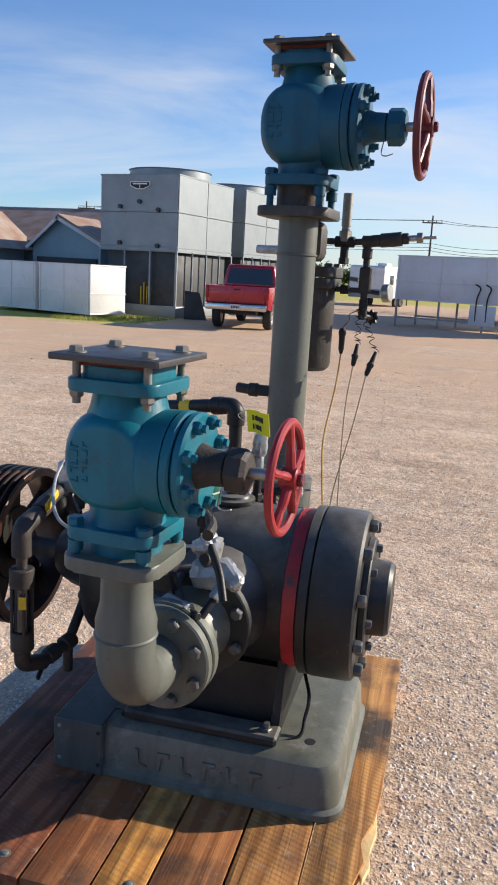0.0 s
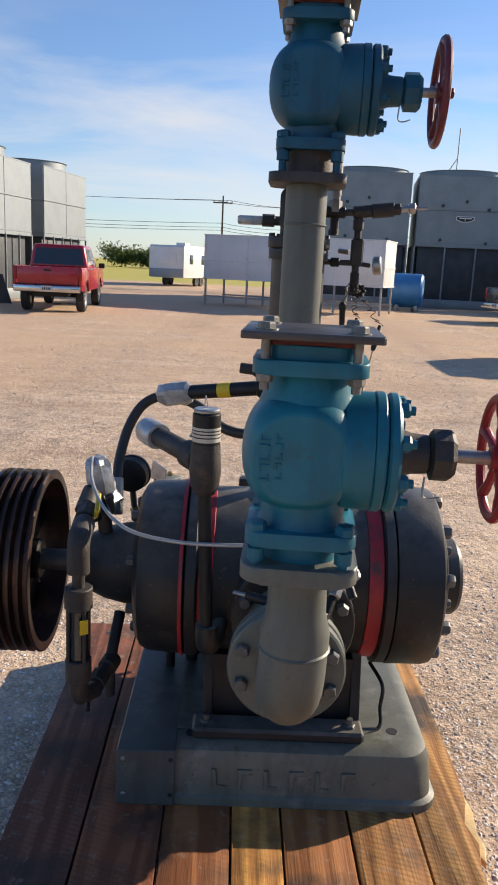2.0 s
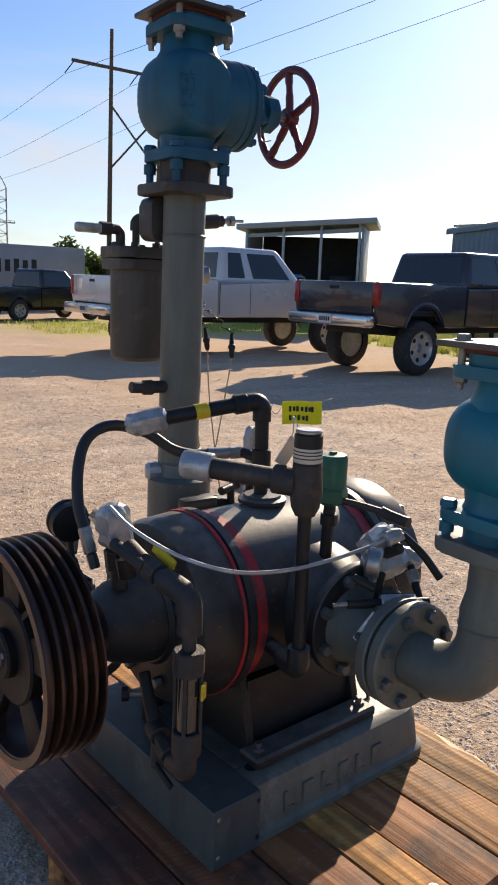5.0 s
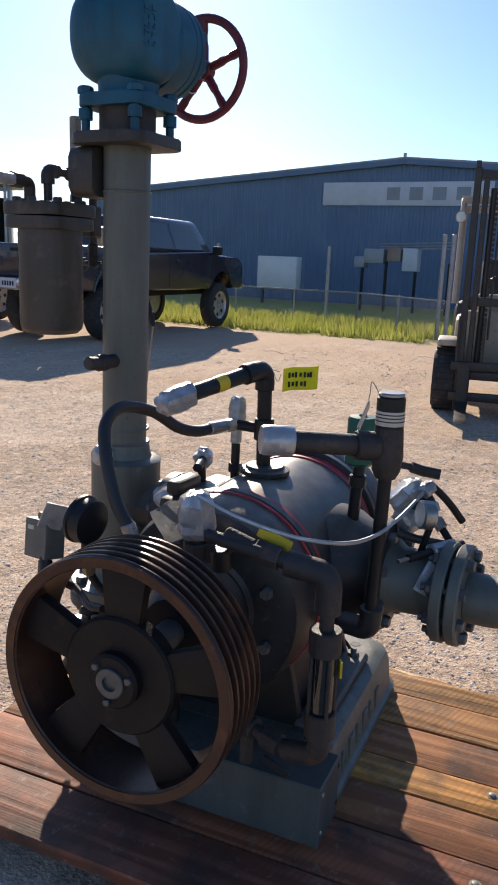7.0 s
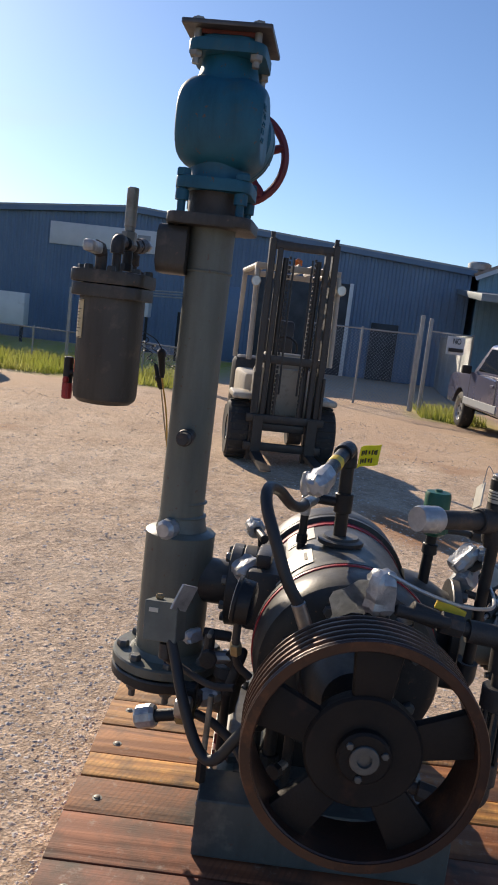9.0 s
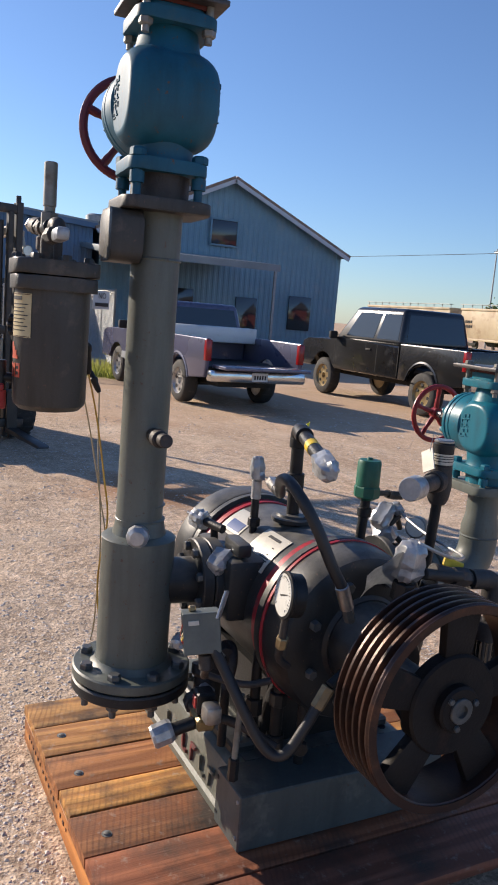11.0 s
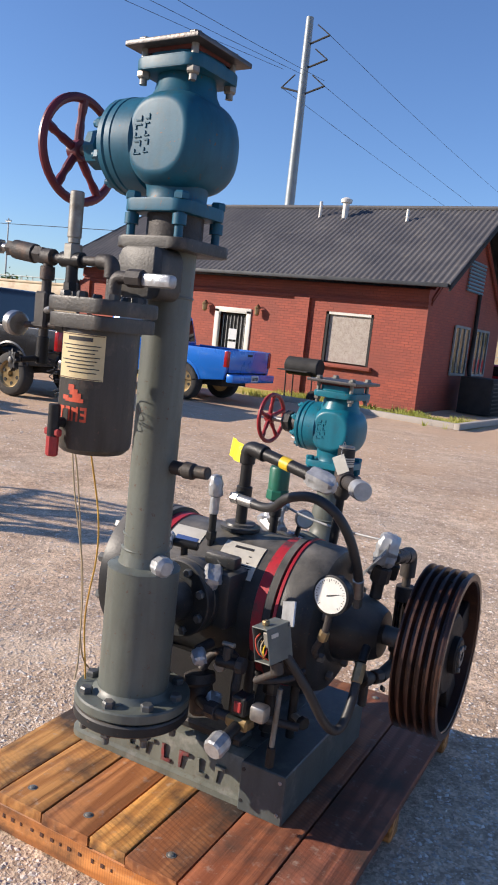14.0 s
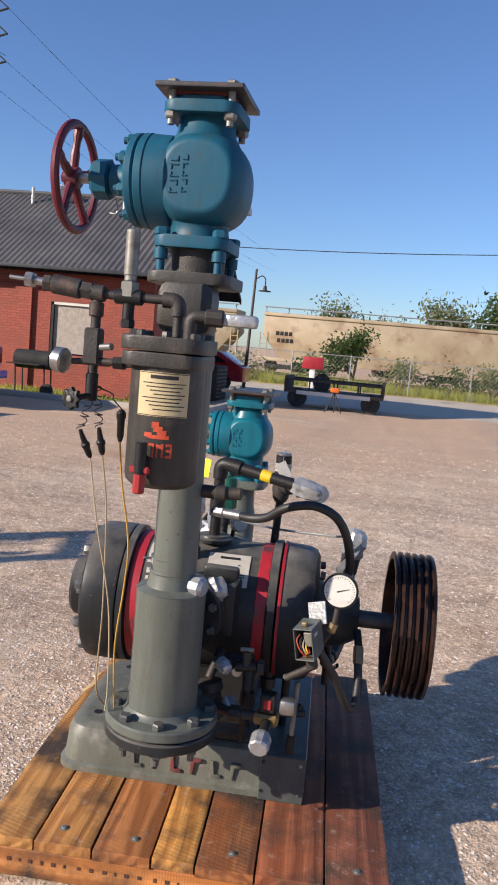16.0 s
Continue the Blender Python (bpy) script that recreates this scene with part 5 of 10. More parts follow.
crumpled(dg, (0.02, -0.43, 0.885), (0.14, -0.47, 0.92), 0.040, "foil_wrap", "crumpled silver foil", seed=41)
crumpled(dg, (0.10, -0.44, 0.93), (0.17, -0.50, 0.90), 0.028, "foil_wrap", "crumpled silver foil", seed=43)
stub(dg, (0.13, -0.50, 0.90), (0.085, -0.60, 0.80), 0.011, "black", "thermometer_stem")
stub(dg, (0.125, -0.51, 0.89), (0.115, -0.535, 0.865), 0.018, "steel", "gland_nut", n=6)
# capillary tube slung from the pulley side to the discharge neck
cp = thing("capillary_tube", (0.045, -0.49, 0.985), "thin silver capillary tube slung across a compressor", "tube")
run(cp, [(-0.598, -0.13, 1.075), (-0.575, -0.22, 1.035), (-0.51, -0.335, 0.990), (-0.42, -0.43, 0.965), (-0.30, -0.465, 0.955), (-0.16, -0.475, 0.958), (-0.04, -0.482, 0.972), (0.045, -0.49, 0.990)], 0.0052, "wire", "tube", n=8)
crumpled(cp, (0.035, -0.488, 0.985), (0.088, -0.498, 1.000), 0.020, "taped_joint", "taped joint", seed=11)
run(cp, [(0.085, -0.498, 1.0), (0.13, -0.54, 0.945), (0.16, -0.58, 0.885)], 0.011, "black", "thermometer_well")
# oil sight glass and elbows on the pulley side
sg = thing("oil_sight_glass", (-0.545, -0.455, 0.52), "iron-capped oil sight glass with yellow tape, piped beside a pulley", "sight glass")
stub(sg, (-0.548, -0.45, 0.535), (-0.548, -0.45, 0.60), 0.036, "rustpipe", "lower_cap", n=12)
stub(sg, (-0.548, -0.45, 0.60), (-0.547, -0.45, 0.745), 0.026, "glass", "glass_tube", "dark glass tube", n=20)
for k in range(4):
    a = radians(45 + 90 * k)
    stub(sg, (-0.548 + 0.031 * math.cos(a), -0.45 + 0.031 * math.sin(a), 0.59), (-0.547 + 0.031 * math.cos(a), -0.45 + 0.031 * math.sin(a), 0.755), 0.0052, "rustpipe", "guard_rod", n=8)
b = B(); box(b, (-0.524, -0.481, 0.705), (0.022, 0.006, 0.040), 0.001, Euler((0, 0, 0.6)).to_matrix()); part("tape_patch", b, "yellow", sg, "orange-yellow tape patch")
stub(sg, (-0.547, -0.45, 0.745), (-0.547, -0.45, 0.805), 0.038, "rustpipe", "upper_cap", n=12)
stub(sg, (-0.547, -0.45, 0.80), (-0.547, -0.45, 0.87), 0.017, "rustpipe", "nipple")
run(sg, bend((-0.547, -0.45, 0.845), (-0.547, -0.45, 0.935), (-0.560, -0.35, 0.945), 0.036), 0.030, "rustpipe", "elbow", smooth=False)
run(sg, [(-0.557, -0.39, 0.938), (-0.565, -0.32, 0.955), (-0.572, -0.25, 0.965)], 0.019, "rustpipe", "pipe")
stub(sg, (-0.564, -0.335, 0.952), (-0.57, -0.275, 0.962), 0.029, "rustpipe", "union_nut", n=8)
stub(sg, (-0.575, -0.27, 0.965), (-0.58, -0.20, 0.985), 0.024, "rustpipe", "valve_body")
b = B(); box(b, (-0.535, -0.305, 0.985), (0.012, 0.085, 0.026), 0.003, Euler((0.35, 0.1, 0.2)).to_matrix()); part("lever", b, "yellow", sg, "worn yellow valve lever")
run(sg, bend((-0.548, -0.45, 0.56), (-0.548, -0.45, 0.485), (-0.53, -0.36, 0.455), 0.03), 0.026, "rustpipe", "lower_elbow", smooth=False)
run(sg, [(-0.533, -0.38, 0.462), (-0.525, -0.32, 0.465), (-0.515, -0.25, 0.475)], 0.018, "rustpipe", "lower_pipe")
stub(sg, (-0.53, -0.345, 0.461), (-0.523, -0.295, 0.468), 0.028, "rustpipe", "union_nut", n=8)
stub(sg, (-0.517, -0.27, 0.472), (-0.51, -0.22, 0.478), 0.028, "rustpipe", "tee")
stub(sg, (-0.513, -0.245, 0.37), (-0.513, -0.245, 0.475), 0.017, "rustpipe", "drain")
b = B(); box(b, (-0.55, -0.345, 0.415), (0.012, 0.075, 0.018), 0.003, Euler((0.5, 0, 0.2)).to_matrix()); part("lever", b, "black", sg)
stub(sg, (-0.515, -0.235, 0.475), (-0.505, -0.15, 0.60), 0.017, "black", "feed_pipe")
# valve above the bearing, wrapped in rags of tape
bvv = thing("oil_feed_valve", (-0.585, -0.12, 0.86), "oil feed valve wrapped in silver tape above a bearing housing", "valve")
stub(bvv, (-0.56, -0.115, 0.84), (-0.575, -0.12, 1.02), 0.022, "rustpipe", "riser")
stub(bvv, (-0.565, -0.117, 0.90), (-0.572, -0.119, 0.955), 0.034, "rustpipe", "union_nut", n=8)
crumpled(bvv, (-0.568, -0.118, 0.965), (-0.590, -0.120, 1.075), 0.040, "taped_bonnet", "bonnet wrapped in silver tape", seed=14)
b = B(); q = random.Random(31)
rag = [[b.verts.new((-0.60 + 0.018 * j + 0.010 * math.sin(i * 1.3 + j), -0.15 + 0.030 * i + 0.008 * math.sin(j * 1.7), 1.06 - 0.030 * j - 0.018 * abs(i - 2.4) + q.uniform(-0.006, 0.006))) for i in range(6)] for j in range(5)]
for r0, r1 in zip(rag, rag[1:]):
    for i in range(5):
        b.faces.new((r0[i], r0[i + 1], r1[i + 1], r1[i]))
bmesh.ops.solidify(b, geom=b.faces[:], thickness=0.0015)
part("loose_tape", b, "tape", bvv, "hanging rag of silver tape", sharp=22)
stub(bvv, (-0.585, -0.30, 0.965), (-0.60, -0.16, 0.985), 0.016, "rustpipe", "cross_pipe")
stub(bvv, (-0.575, -0.19, 0.90), (-0.585, -0.19, 0.955), 0.024, "black", "tee")
# large dial gauge
pg = thing("pressure_gauge", (-0.56, 0.21, 0.72), "large black rimmed dial gauge with white face on a stem", "gauge")
run(pg, [(-0.555, 0.235, 0.872), (-0.545, 0.235, 0.80), (-0.515, 0.225, 0.735), (-0.505, 0.19, 0.70)], 0.011, "rustpipe", "stem")
stub(pg, (-0.548, 0.235, 0.81), (-0.538, 0.233, 0.775), 0.017, "brass", "swivel_nut", n=6)
b = B(); lathe(b, [(0, 0.045), (0.006, 0.058), (0.038, 0.060), (0.042, 0.064), (0.050, 0.064), (0.052, 0.056)], (-0.560, 0.198, 0.928), (0.07, 1, 0.10), 40); case = part("case", b, "black", pg)
b = B(); lathe(b, [(0, 0.0565), (0.002, 0.0565)], (-0.5565, 0.2485, 0.9331), (0.07, 1, 0.10), 40); dl = part("dial", b, "dial", pg, "white dial with black graduations")
R = turn_to((0.07, 1, 0.10))
c0 = Vector((-0.5563, 0.2508, 0.9333))
for k in range(28):
    a = radians(-45 + 270 * k / 27)
    b = B()
    u = R @ Vector((math.cos(a), math.sin(a), 0)); w = R @ Vector((-math.sin(a), math.cos(a), 0))
    r0 = 0.043 if k % 3 == 0 else 0.047
    prism(b, [(r0, -0.0007), (0.0515, -0.0007), (0.0515, 0.0007), (r0, 0.0007)], c0, u, w, 0.0006)
    part("graduation", b, "ink", dl)
b = B(); prism(b, [(-0.012, -0.002), (0.034, -0.0006), (0.034, 0.0006), (-0.012, 0.002)], c0 + R @ Vector((0, 0, 0.001)), R @ Vector((0.94, 0.34, 0)), R @ Vector((-0.34, 0.94, 0)), 0.0008); part("needle", b, "ink", dl)
b = B(); box(b, (-0.015 + c0.x, c0.y + 0.0006, c0.z - 0.022), (0.026, 0.0008, 0.004), 0); part("lettering", b, "ink", dl)
# pressure switch box with its cover off
sb = thing("pressure_switch", (-0.43, 0.45, 0.70), "grey pressure switch box with its cover off and wires showing", "switch")
SR = Euler((radians(-6), radians(9), radians(-14))).to_matrix()
SC = Vector((-0.478, 0.445, 0.815))
def in_box(c, s, m, name, bev=0.003, lab="", par=None):
    b = B(); box(b, SC + SR @ Vector(c), s, bev, SR); return part(name, b, m, par or sb, lab)
in_box((0, -0.048, 0), (0.066, 0.005, 0.108), "enamel", "back_plate")
in_box((0.031, 0, 0), (0.004, 0.098, 0.108), "enamel", "side_wall"); in_box((-0.031, 0, 0), (0.004, 0.098, 0.108), "enamel", "side_wall", 0.0015)
in_box((0, 0, 0.0525), (0.066, 0.098, 0.004), "enamel", "top_wall", 0.0015); in_box((0, 0, -0.0525), (0.066, 0.098, 0.004), "enamel", "bottom_wall", 0.0015)
in_box((-0.012, 0.005, 0.014), (0.030, 0.060, 0.050), "dullsteel", "mechanism", 0.004)
in_box((0.017, 0.0, -0.015), (0.018, 0.055, 0.060), "black", "terminal_block", 0.003)
for q in range(3):
    in_box((0.017, 0.029, 0.004 - 0.018 * q), (0.009, 0.005, 0.009), "brass", "terminal_screw", 0.002)
in_box((-0.034, 0.020, 0.030), (0.003, 0.028, 0.012), "platew", "maker_label", 0.0005)
for k in range(5):
    b = B()
    p = [SC + SR @ Vector(v) for v in ((0.017 - 0.006 * k, 0.03, 0.03 - 0.01 * k), (0.022 - 0.010 * k, 0.047, 0.012 - 0.008 * k), (0.008 - 0.007 * k, 0.052, -0.022), (-0.012 + 0.006 * k, 0.032, -0.046))]
    tube(b, p, 0.0024, 6); part("wire", b, ("stencil", "ink", "tanwire", "yellow", "coil")[k], sb)
in_box((0.0, 0.020, 0.062), (0.020, 0.020, 0.016), "brass", "range_screw", 0.004)
stub(sb, tuple(SC + SR @ Vector((0, -0.01, -0.062))), tuple(SC + SR @ Vector((0, -0.01, -0.105))), 0.020, "rustpipe", "bellows", n=16)
stub(sb, tuple(SC + SR @ Vector((0, -0.01, -0.10))), (-0.41, 0.40, 0.65), 0.012, "rustpipe", "nipple")
run(sb, [(-0.41, 0.40, 0.655), (-0.43, 0.35, 0.64), (-0.47, 0.29, 0.64), (-0.49, 0.23, 0.655)], 0.010, "rustpipe", "branch_pipe")
b = B(); box(b, (-0.495, 0.395, 0.892), (0.070, 0.006, 0.075), 0.001, Euler((0.2, 0.35, -0.5)).to_matrix()); part("tape_flap", b, "tape", sb, "crumpled silver tape flap", sharp=15)
run(sb, [(-0.495, 0.43, 0.800), (-0.508, 0.418, 0.780), (-0.542, 0.39, 0.722), (-0.578, 0.36, 0.655), (-0.612, 0.315, 0.565), (-0.635, 0.275, 0.522), (-0.649, 0.24, 0.533), (-0.652, 0.20, 0.593), (-0.642, 0.15, 0.667)], 0.0150, "rubber", "conduit", "black rubber conduit")
stub(sb, (-0.645, 0.165, 0.645), (-0.640, 0.130, 0.700), 0.019, "brass", "conduit_nut", n=6)
stub(sb, (-0.640, 0.130, 0.700), (-0.628, 0.070, 0.735), 0.015, "black", "conduit_nipple")
# solenoid valve, strainer and taped plug on the base
so = thing("solenoid_valve", (-0.36, 0.38, 0.42), "brass solenoid valve with a red coil beside a taped plug", "valve")
b = B(); box(b, (-0.355, 0.375, 0.485), (0.085, 0.055, 0.040), 0.008); part("body", b, "solenoid", so)
b = B(); box(b, (-0.358, 0.375, 0.545), (0.055, 0.055, 0.065), 0.006); part("coil_frame", b, "black", so)
b = B(); box(b, (-0.358, 0.401, 0.545), (0.028, 0.012, 0.036), 0.003); part("coil", b, "coil", so, "red coil")
b = B(); box(b, (-0.425, 0.375, 0.540), (0.055, 0.050, 0.055), 0.012); part("junction_box", b, "steel", so, "grey metal junction box")
stub(so, (-0.36, 0.40, 0.48), (-0.36, 0.475, 0.462), 0.019, "black", "nipple")
b = B(); lathe(b, [(0, 0.030), (0.012, 0.036), (0.055, 0.035), (0.062, 0.030), (0.062, 0.018)], (-0.357, 0.465, 0.465), (0.02, 0.95, -0.32), 10); part("taped_plug", b, "tape", so, "pipe end wrapped in silver tape", sharp=25)
run(so, [(-0.32, 0.375, 0.485), (-0.24, 0.37, 0.48), (-0.17, 0.33, 0.47), (-0.13, 0.28, 0.44)], 0.017, "rustpipe", "inlet_pipe")
stub(so, (-0.27, 0.373, 0.482), (-0.225, 0.365, 0.478), 0.029, "rustpipe", "union_nut", n=8)
run(so, [(-0.355, 0.35, 0.49), (-0.36, 0.29, 0.47), (-0.40, 0.22, 0.44), (-0.47, 0.18, 0.43)], 0.014, "rustpipe", "outlet_pipe")
stub(so, (-0.44, 0.30, 0.375), (-0.445, 0.295, 0.60), 0.009, "dullsteel", "standing_tube")
stub(so, (-0.44, 0.30, 0.33), (-0.44, 0.30, 0.40), 0.016, "black", "tube_nut", n=6)
# oil strainer body and bracket between standpipe and barrel
st = thing("oil_strainer", (-0.10, 0.30, 0.45), "dark oil strainer with taped valves between standpipe and barrel", "strainer")
b = B(); lathe(b, [(0, 0.03), (0.01, 0.042), (0.10, 0.045), (0.11, 0.055), (0.14, 0.055), (0.15, 0.03)], (-0.15, 0.29, 0.40), (0.25, -0.1, 0.95), 18); part("body", b, "rustpipe", st)
run(st, [(-0.12, 0.275, 0.55), (-0.14, 0.25, 0.60), (-0.20, 0.24, 0.63), (-0.25, 0.25, 0.60), (-0.26, 0.27, 0.52)], 0.016, "rustpipe", "pipe_loop")
stub(st, (-0.19, 0.26, 0.62), (-0.24, 0.27, 0.618), 0.027, "rustpipe", "union_nut", n=8)
stub(st, (-0.22, 0.27, 0.62), (-0.23, 0.34, 0.615), 0.020, "steel", "valve_bonnet", n=10)
stub(st, (-0.26, 0.27, 0.33), (-0.26, 0.27, 0.53), 0.014, "black", "drop_pipe")
crumpled(st, (-0.20, 0.30, 0.49), (-0.24, 0.36, 0.47), 0.026, "taped_end", "end wrapped in silver tape", seed=21)
crumpled(st, (-0.175, 0.385, 0.665), (-0.215, 0.425, 0.655), 0.024, "taped_end", "end wrapped in silver tape", seed=31)
stub(st, (-0.165, 0.375, 0.665), (-0.155, 0.285, 0.660), 0.017, "rustpipe", "nipple")
stub(st, (-0.225, 0.345, 0.640), (-0.300, 0.335, 0.645), 0.019, "black", "cross_pipe")
stub(st, (-0.300, 0.335, 0.645), (-0.325, 0.332, 0.646), 0.028, "rustpipe", "union_nut", n=8)
stub(st, (-0.262, 0.340, 0.645), (-0.262, 0.340, 0.700), 0.017, "rustpipe", "valve_bonnet", n=10)
stub(st, (-0.285, 0.340, 0.706), (-0.238, 0.340, 0.702), 0.008, "dullsteel", "lever")
# black oil piping standing on the base beside the barrel
op = thing("oil_piping", (-0.30, 0.12, 0.30), "black oil piping standing on the base beside the barrel", "pipework")
stub(op, (-0.315, 0.115, 0.300), (-0.315, 0.115, 0.660), 0.020, "black", "upright_pipe")
stub(op, (-0.250, 0.165, 0.300), (-0.250, 0.165, 0.600), 0.017, "black", "upright_pipe")
stub(op, (-0.380, 0.060, 0.300), (-0.380, 0.060, 0.520), 0.016, "black", "upright_pipe")
for z in (0.36, 0.50, 0.62):
    stub(op, (-0.315, 0.115, z - 0.022), (-0.315, 0.115, z + 0.022), 0.030, "black", "coupling", n=8)
stub(op, (-0.250, 0.165, 0.420), (-0.250, 0.165, 0.475), 0.028, "black", "coupling", n=8)
run(op, [(-0.380, 0.060, 0.52), (-0.380, 0.065, 0.56), (-0.350, 0.09, 0.585), (-0.315, 0.115, 0.59)], 0.016, "black", "elbow")
run(op, [(-0.250, 0.165, 0.60), (-0.252, 0.16, 0.64), (-0.28, 0.14, 0.66), (-0.315, 0.115, 0.662)], 0.017, "black", "elbow")
stub(op, (-0.38, 0.06, 0.40), (-0.43, 0.085, 0.40), 0.013, "dullsteel", "valve_stem", n=10)
stub(op, (-0.43, 0.085, 0.40), (-0.45, 0.095, 0.40), 0.024, "black", "valve_cap", n=8)
# switch cock on the chest
sc = thing("taped_cock", (0.02, 0.23, 0.89), "small black cock with a taped cap on an inlet chest", "valve")
stub(sc, (0.03, 0.235, 0.89), (0.03, 0.24, 0.955), 0.013, "black", "nipple")
stub(sc, (-0.02, 0.225, 0.955), (0.07, 0.26, 0.960), 0.015, "black", "body")
crumpled(sc, (0.065, 0.258, 0.958), (0.125, 0.285, 0.968), 0.030, "taped_cap", "cap wrapped in silver tape", seed=24)
stub(sc, (0.12, 0.28, 0.965), (0.155, 0.295, 0.968), 0.005, "steel", "stem")
b = B(); box(b, (-0.12, 0.21, 0.93), (0.13, 0.05, 0.045), 0.012); part("chest_cap", b, "cast", sc)
crumpled(sc, (-0.10, 0.24, 0.90), (-0.14, 0.30, 0.86), 0.034, "taped_end", "pipe end in silver tape", seed=27)
# yellow tag wired to the vent elbow
yt = thing("paper_tag", (0.085, -0.03, 1.26), "bright yellow paper tag with black handwriting, wired to a pipe", "tag")
TR = Euler((radians(6), radians(-3), radians(-34))).to_matrix()
b = B()
n = 8
top = [[b.verts.new(Vector((0.064, -0.078, 1.265)) + TR @ Vector((-0.060 + 0.120 * i / n, 0.008 * math.sin(i * 0.7) + q, z))) for i in range(n + 1)] for z, q in ((-0.036, 0), (0.036, 0), (0.036, 0.0012), (-0.036, 0.0012))]
for r0, r1 in zip(top, top[1:] + top[:1]):
    for i in range(n):
        b.faces.new((r0[i], r0[i + 1], r1[i + 1], r1[i]))
b.faces.new([r[0] for r in top]); b.faces.new([r[n] for r in top][::-1])
paper = part("paper", b, "tag", yt)
for sd in (-1,):
    for z, pts in ((0.012, (0, .012, .022, .036, .048, .058, .066)), (-0.016, (0, .014, .026, .040, .05))):
        for i, u in enumerate(pts):
            b = B()
            yy = 0.008 * math.sin((0.060 - 0.035 + u) / 0.120 * 8 * 0.7)
            box(b, Vector((0.064, -0.078, 1.265)) + TR @ Vector((-0.035 + u, yy + (0.0022 if sd > 0 else -0.0012), z)), (0.0075, 0.0012, 0.017 - 0.004 * (i % 2)), 0, TR)
            part("handwriting", b, "ink", paper)
b = B(); tube(b, [(0.02, -0.03, 1.285), (0.0, -0.02, 1.29), (-0.02, -0.035, 1.275), (0.0, -0.035, 1.26), (0.02, -0.035, 1.28)], 0.0012, 5); part("tag_wire", b, "wire", yt)


# ---------- ground ----------
def ground_material():
    m, n, l, b = nodes_of("gravel_yard", 0.95)
    b.inputs["Specular IOR Level"].default_value = 0.2
    tc = n.new("ShaderNodeTexCoord")
    v = tc.outputs["Object"]
    sep = n.new("ShaderNodeSeparateXYZ"); l.new(v, sep.inputs["Vector"])
    big, mid, fine = noise_tex(n, l, v, 0.30, 8, 0.62), noise_tex(n, l, v, 1.7, 9, 0.68), noise_tex(n, l, v, 60, 6, 0.75)
    cells = n.new("ShaderNodeTexVoronoi"); cells.inputs["Scale"].default_value = 95
    l.new(v, cells.inputs["Vector"])
    stones = mix(n, l, cells.outputs["Color"], (0.30, 0.245, 0.21), (0.67, 0.595, 0.535))
    stones = mix(n, l, 0.7, stones, mix(n, l, fine.outputs["Fac"], (0.28, 0.225, 0.19), (0.72, 0.635, 0.565)))
    dirt = mix(n, l, ramp(n, l, mid.outputs["Fac"], 0.3, 0.7).outputs["Color"], (0.50, 0.395, 0.315), (0.40, 0.30, 0.23))
    col = mix(n, l, ramp(n, l, big.outputs["Fac"], 0.40, 0.60).outputs["Color"], stones, mix(n, l, 0.45, dirt, stones))
    # two sizes of chips that differ in tone
    chips = n.new("ShaderNodeTexVoronoi"); chips.inputs["Scale"].default_value = 30
    l.new(v, chips.inputs["Vector"])
    sepc = n.new("ShaderNodeSeparateColor"); l.new(chips.outputs["Color"], sepc.inputs["Color"])
    col = mix(n, l, 0.55, col, mix(n, l, sepc.outputs["Red"], (0.70, 0.68, 0.66), (1.24, 1.23, 1.21)), "MULTIPLY")
    sepd = n.new("ShaderNodeSeparateColor"); l.new(cells.outputs["Color"], sepd.inputs["Color"])
    col = mix(n, l, 0.65, col, mix(n, l, sepd.outputs["Green"], (0.60, 0.58, 0.56), (1.30, 1.29, 1.27)), "MULTIPLY")
    # clumps of coarse gravel between patches of pale dust
    clump, patch = noise_tex(n, l, v, 7.5, 5, 0.6), noise_tex(n, l, v, 1.1, 6, 0.6)
    col = mix(n, l, 0.75, col, mix(n, l, ramp(n, l, clump.outputs["Fac"], 0.36, 0.62).outputs["Color"], (0.74, 0.72, 0.70), (1.16, 1.16, 1.16)), "MULTIPLY")
    col = mix(n, l, ramp(n, l, patch.outputs["Fac"], 0.50, 0.68, (0, 0, 0, 1), (0.55, 0.55, 0.55, 1)).outputs["Color"], col, mix(n, l, fine.outputs["Fac"], (0.52, 0.45, 0.385), (0.72, 0.64, 0.56)))
    # wheel tracks and raked streaks
    trk = n.new("ShaderNodeMapping"); trk.inputs["Scale"].default_value = (0.30, 1.5, 1.0); trk.inputs["Rotation"].default_value = (0, 0, 0.5)
    l.new(v, trk.inputs["Vector"])
    tn = noise_tex(n, l, trk.outputs["Vector"], 1.1, 7, 0.62)
    col = mix(n, l, 0.8, col, mix(n, l, ramp(n, l, tn.outputs["Fac"], 0.36, 0.64).outputs["Color"], (0.80, 0.775, 0.75), (1.14, 1.13, 1.11)), "MULTIPLY")
    # rusty stained patches
    spot = noise_tex(n, l, v, 0.33, 3, 0.5)
    col = mix(n, l, ramp(n, l, spot.outputs["Fac"], 0.62, 0.74).outputs["Color"], col, (0.30, 0.165, 0.095))
    # farther from the skid the yard is packed reddish dirt
    dist = n.new("ShaderNodeVectorMath"); dist.operation = "LENGTH"; l.new(v, dist.inputs[0])
    far = n.new("ShaderNodeMapRange"); far.inputs["From Min"].default_value, far.inputs["From Max"].default_value = 5.0, 13.0
    l.new(dist.outputs["Value"], far.inputs["Value"])
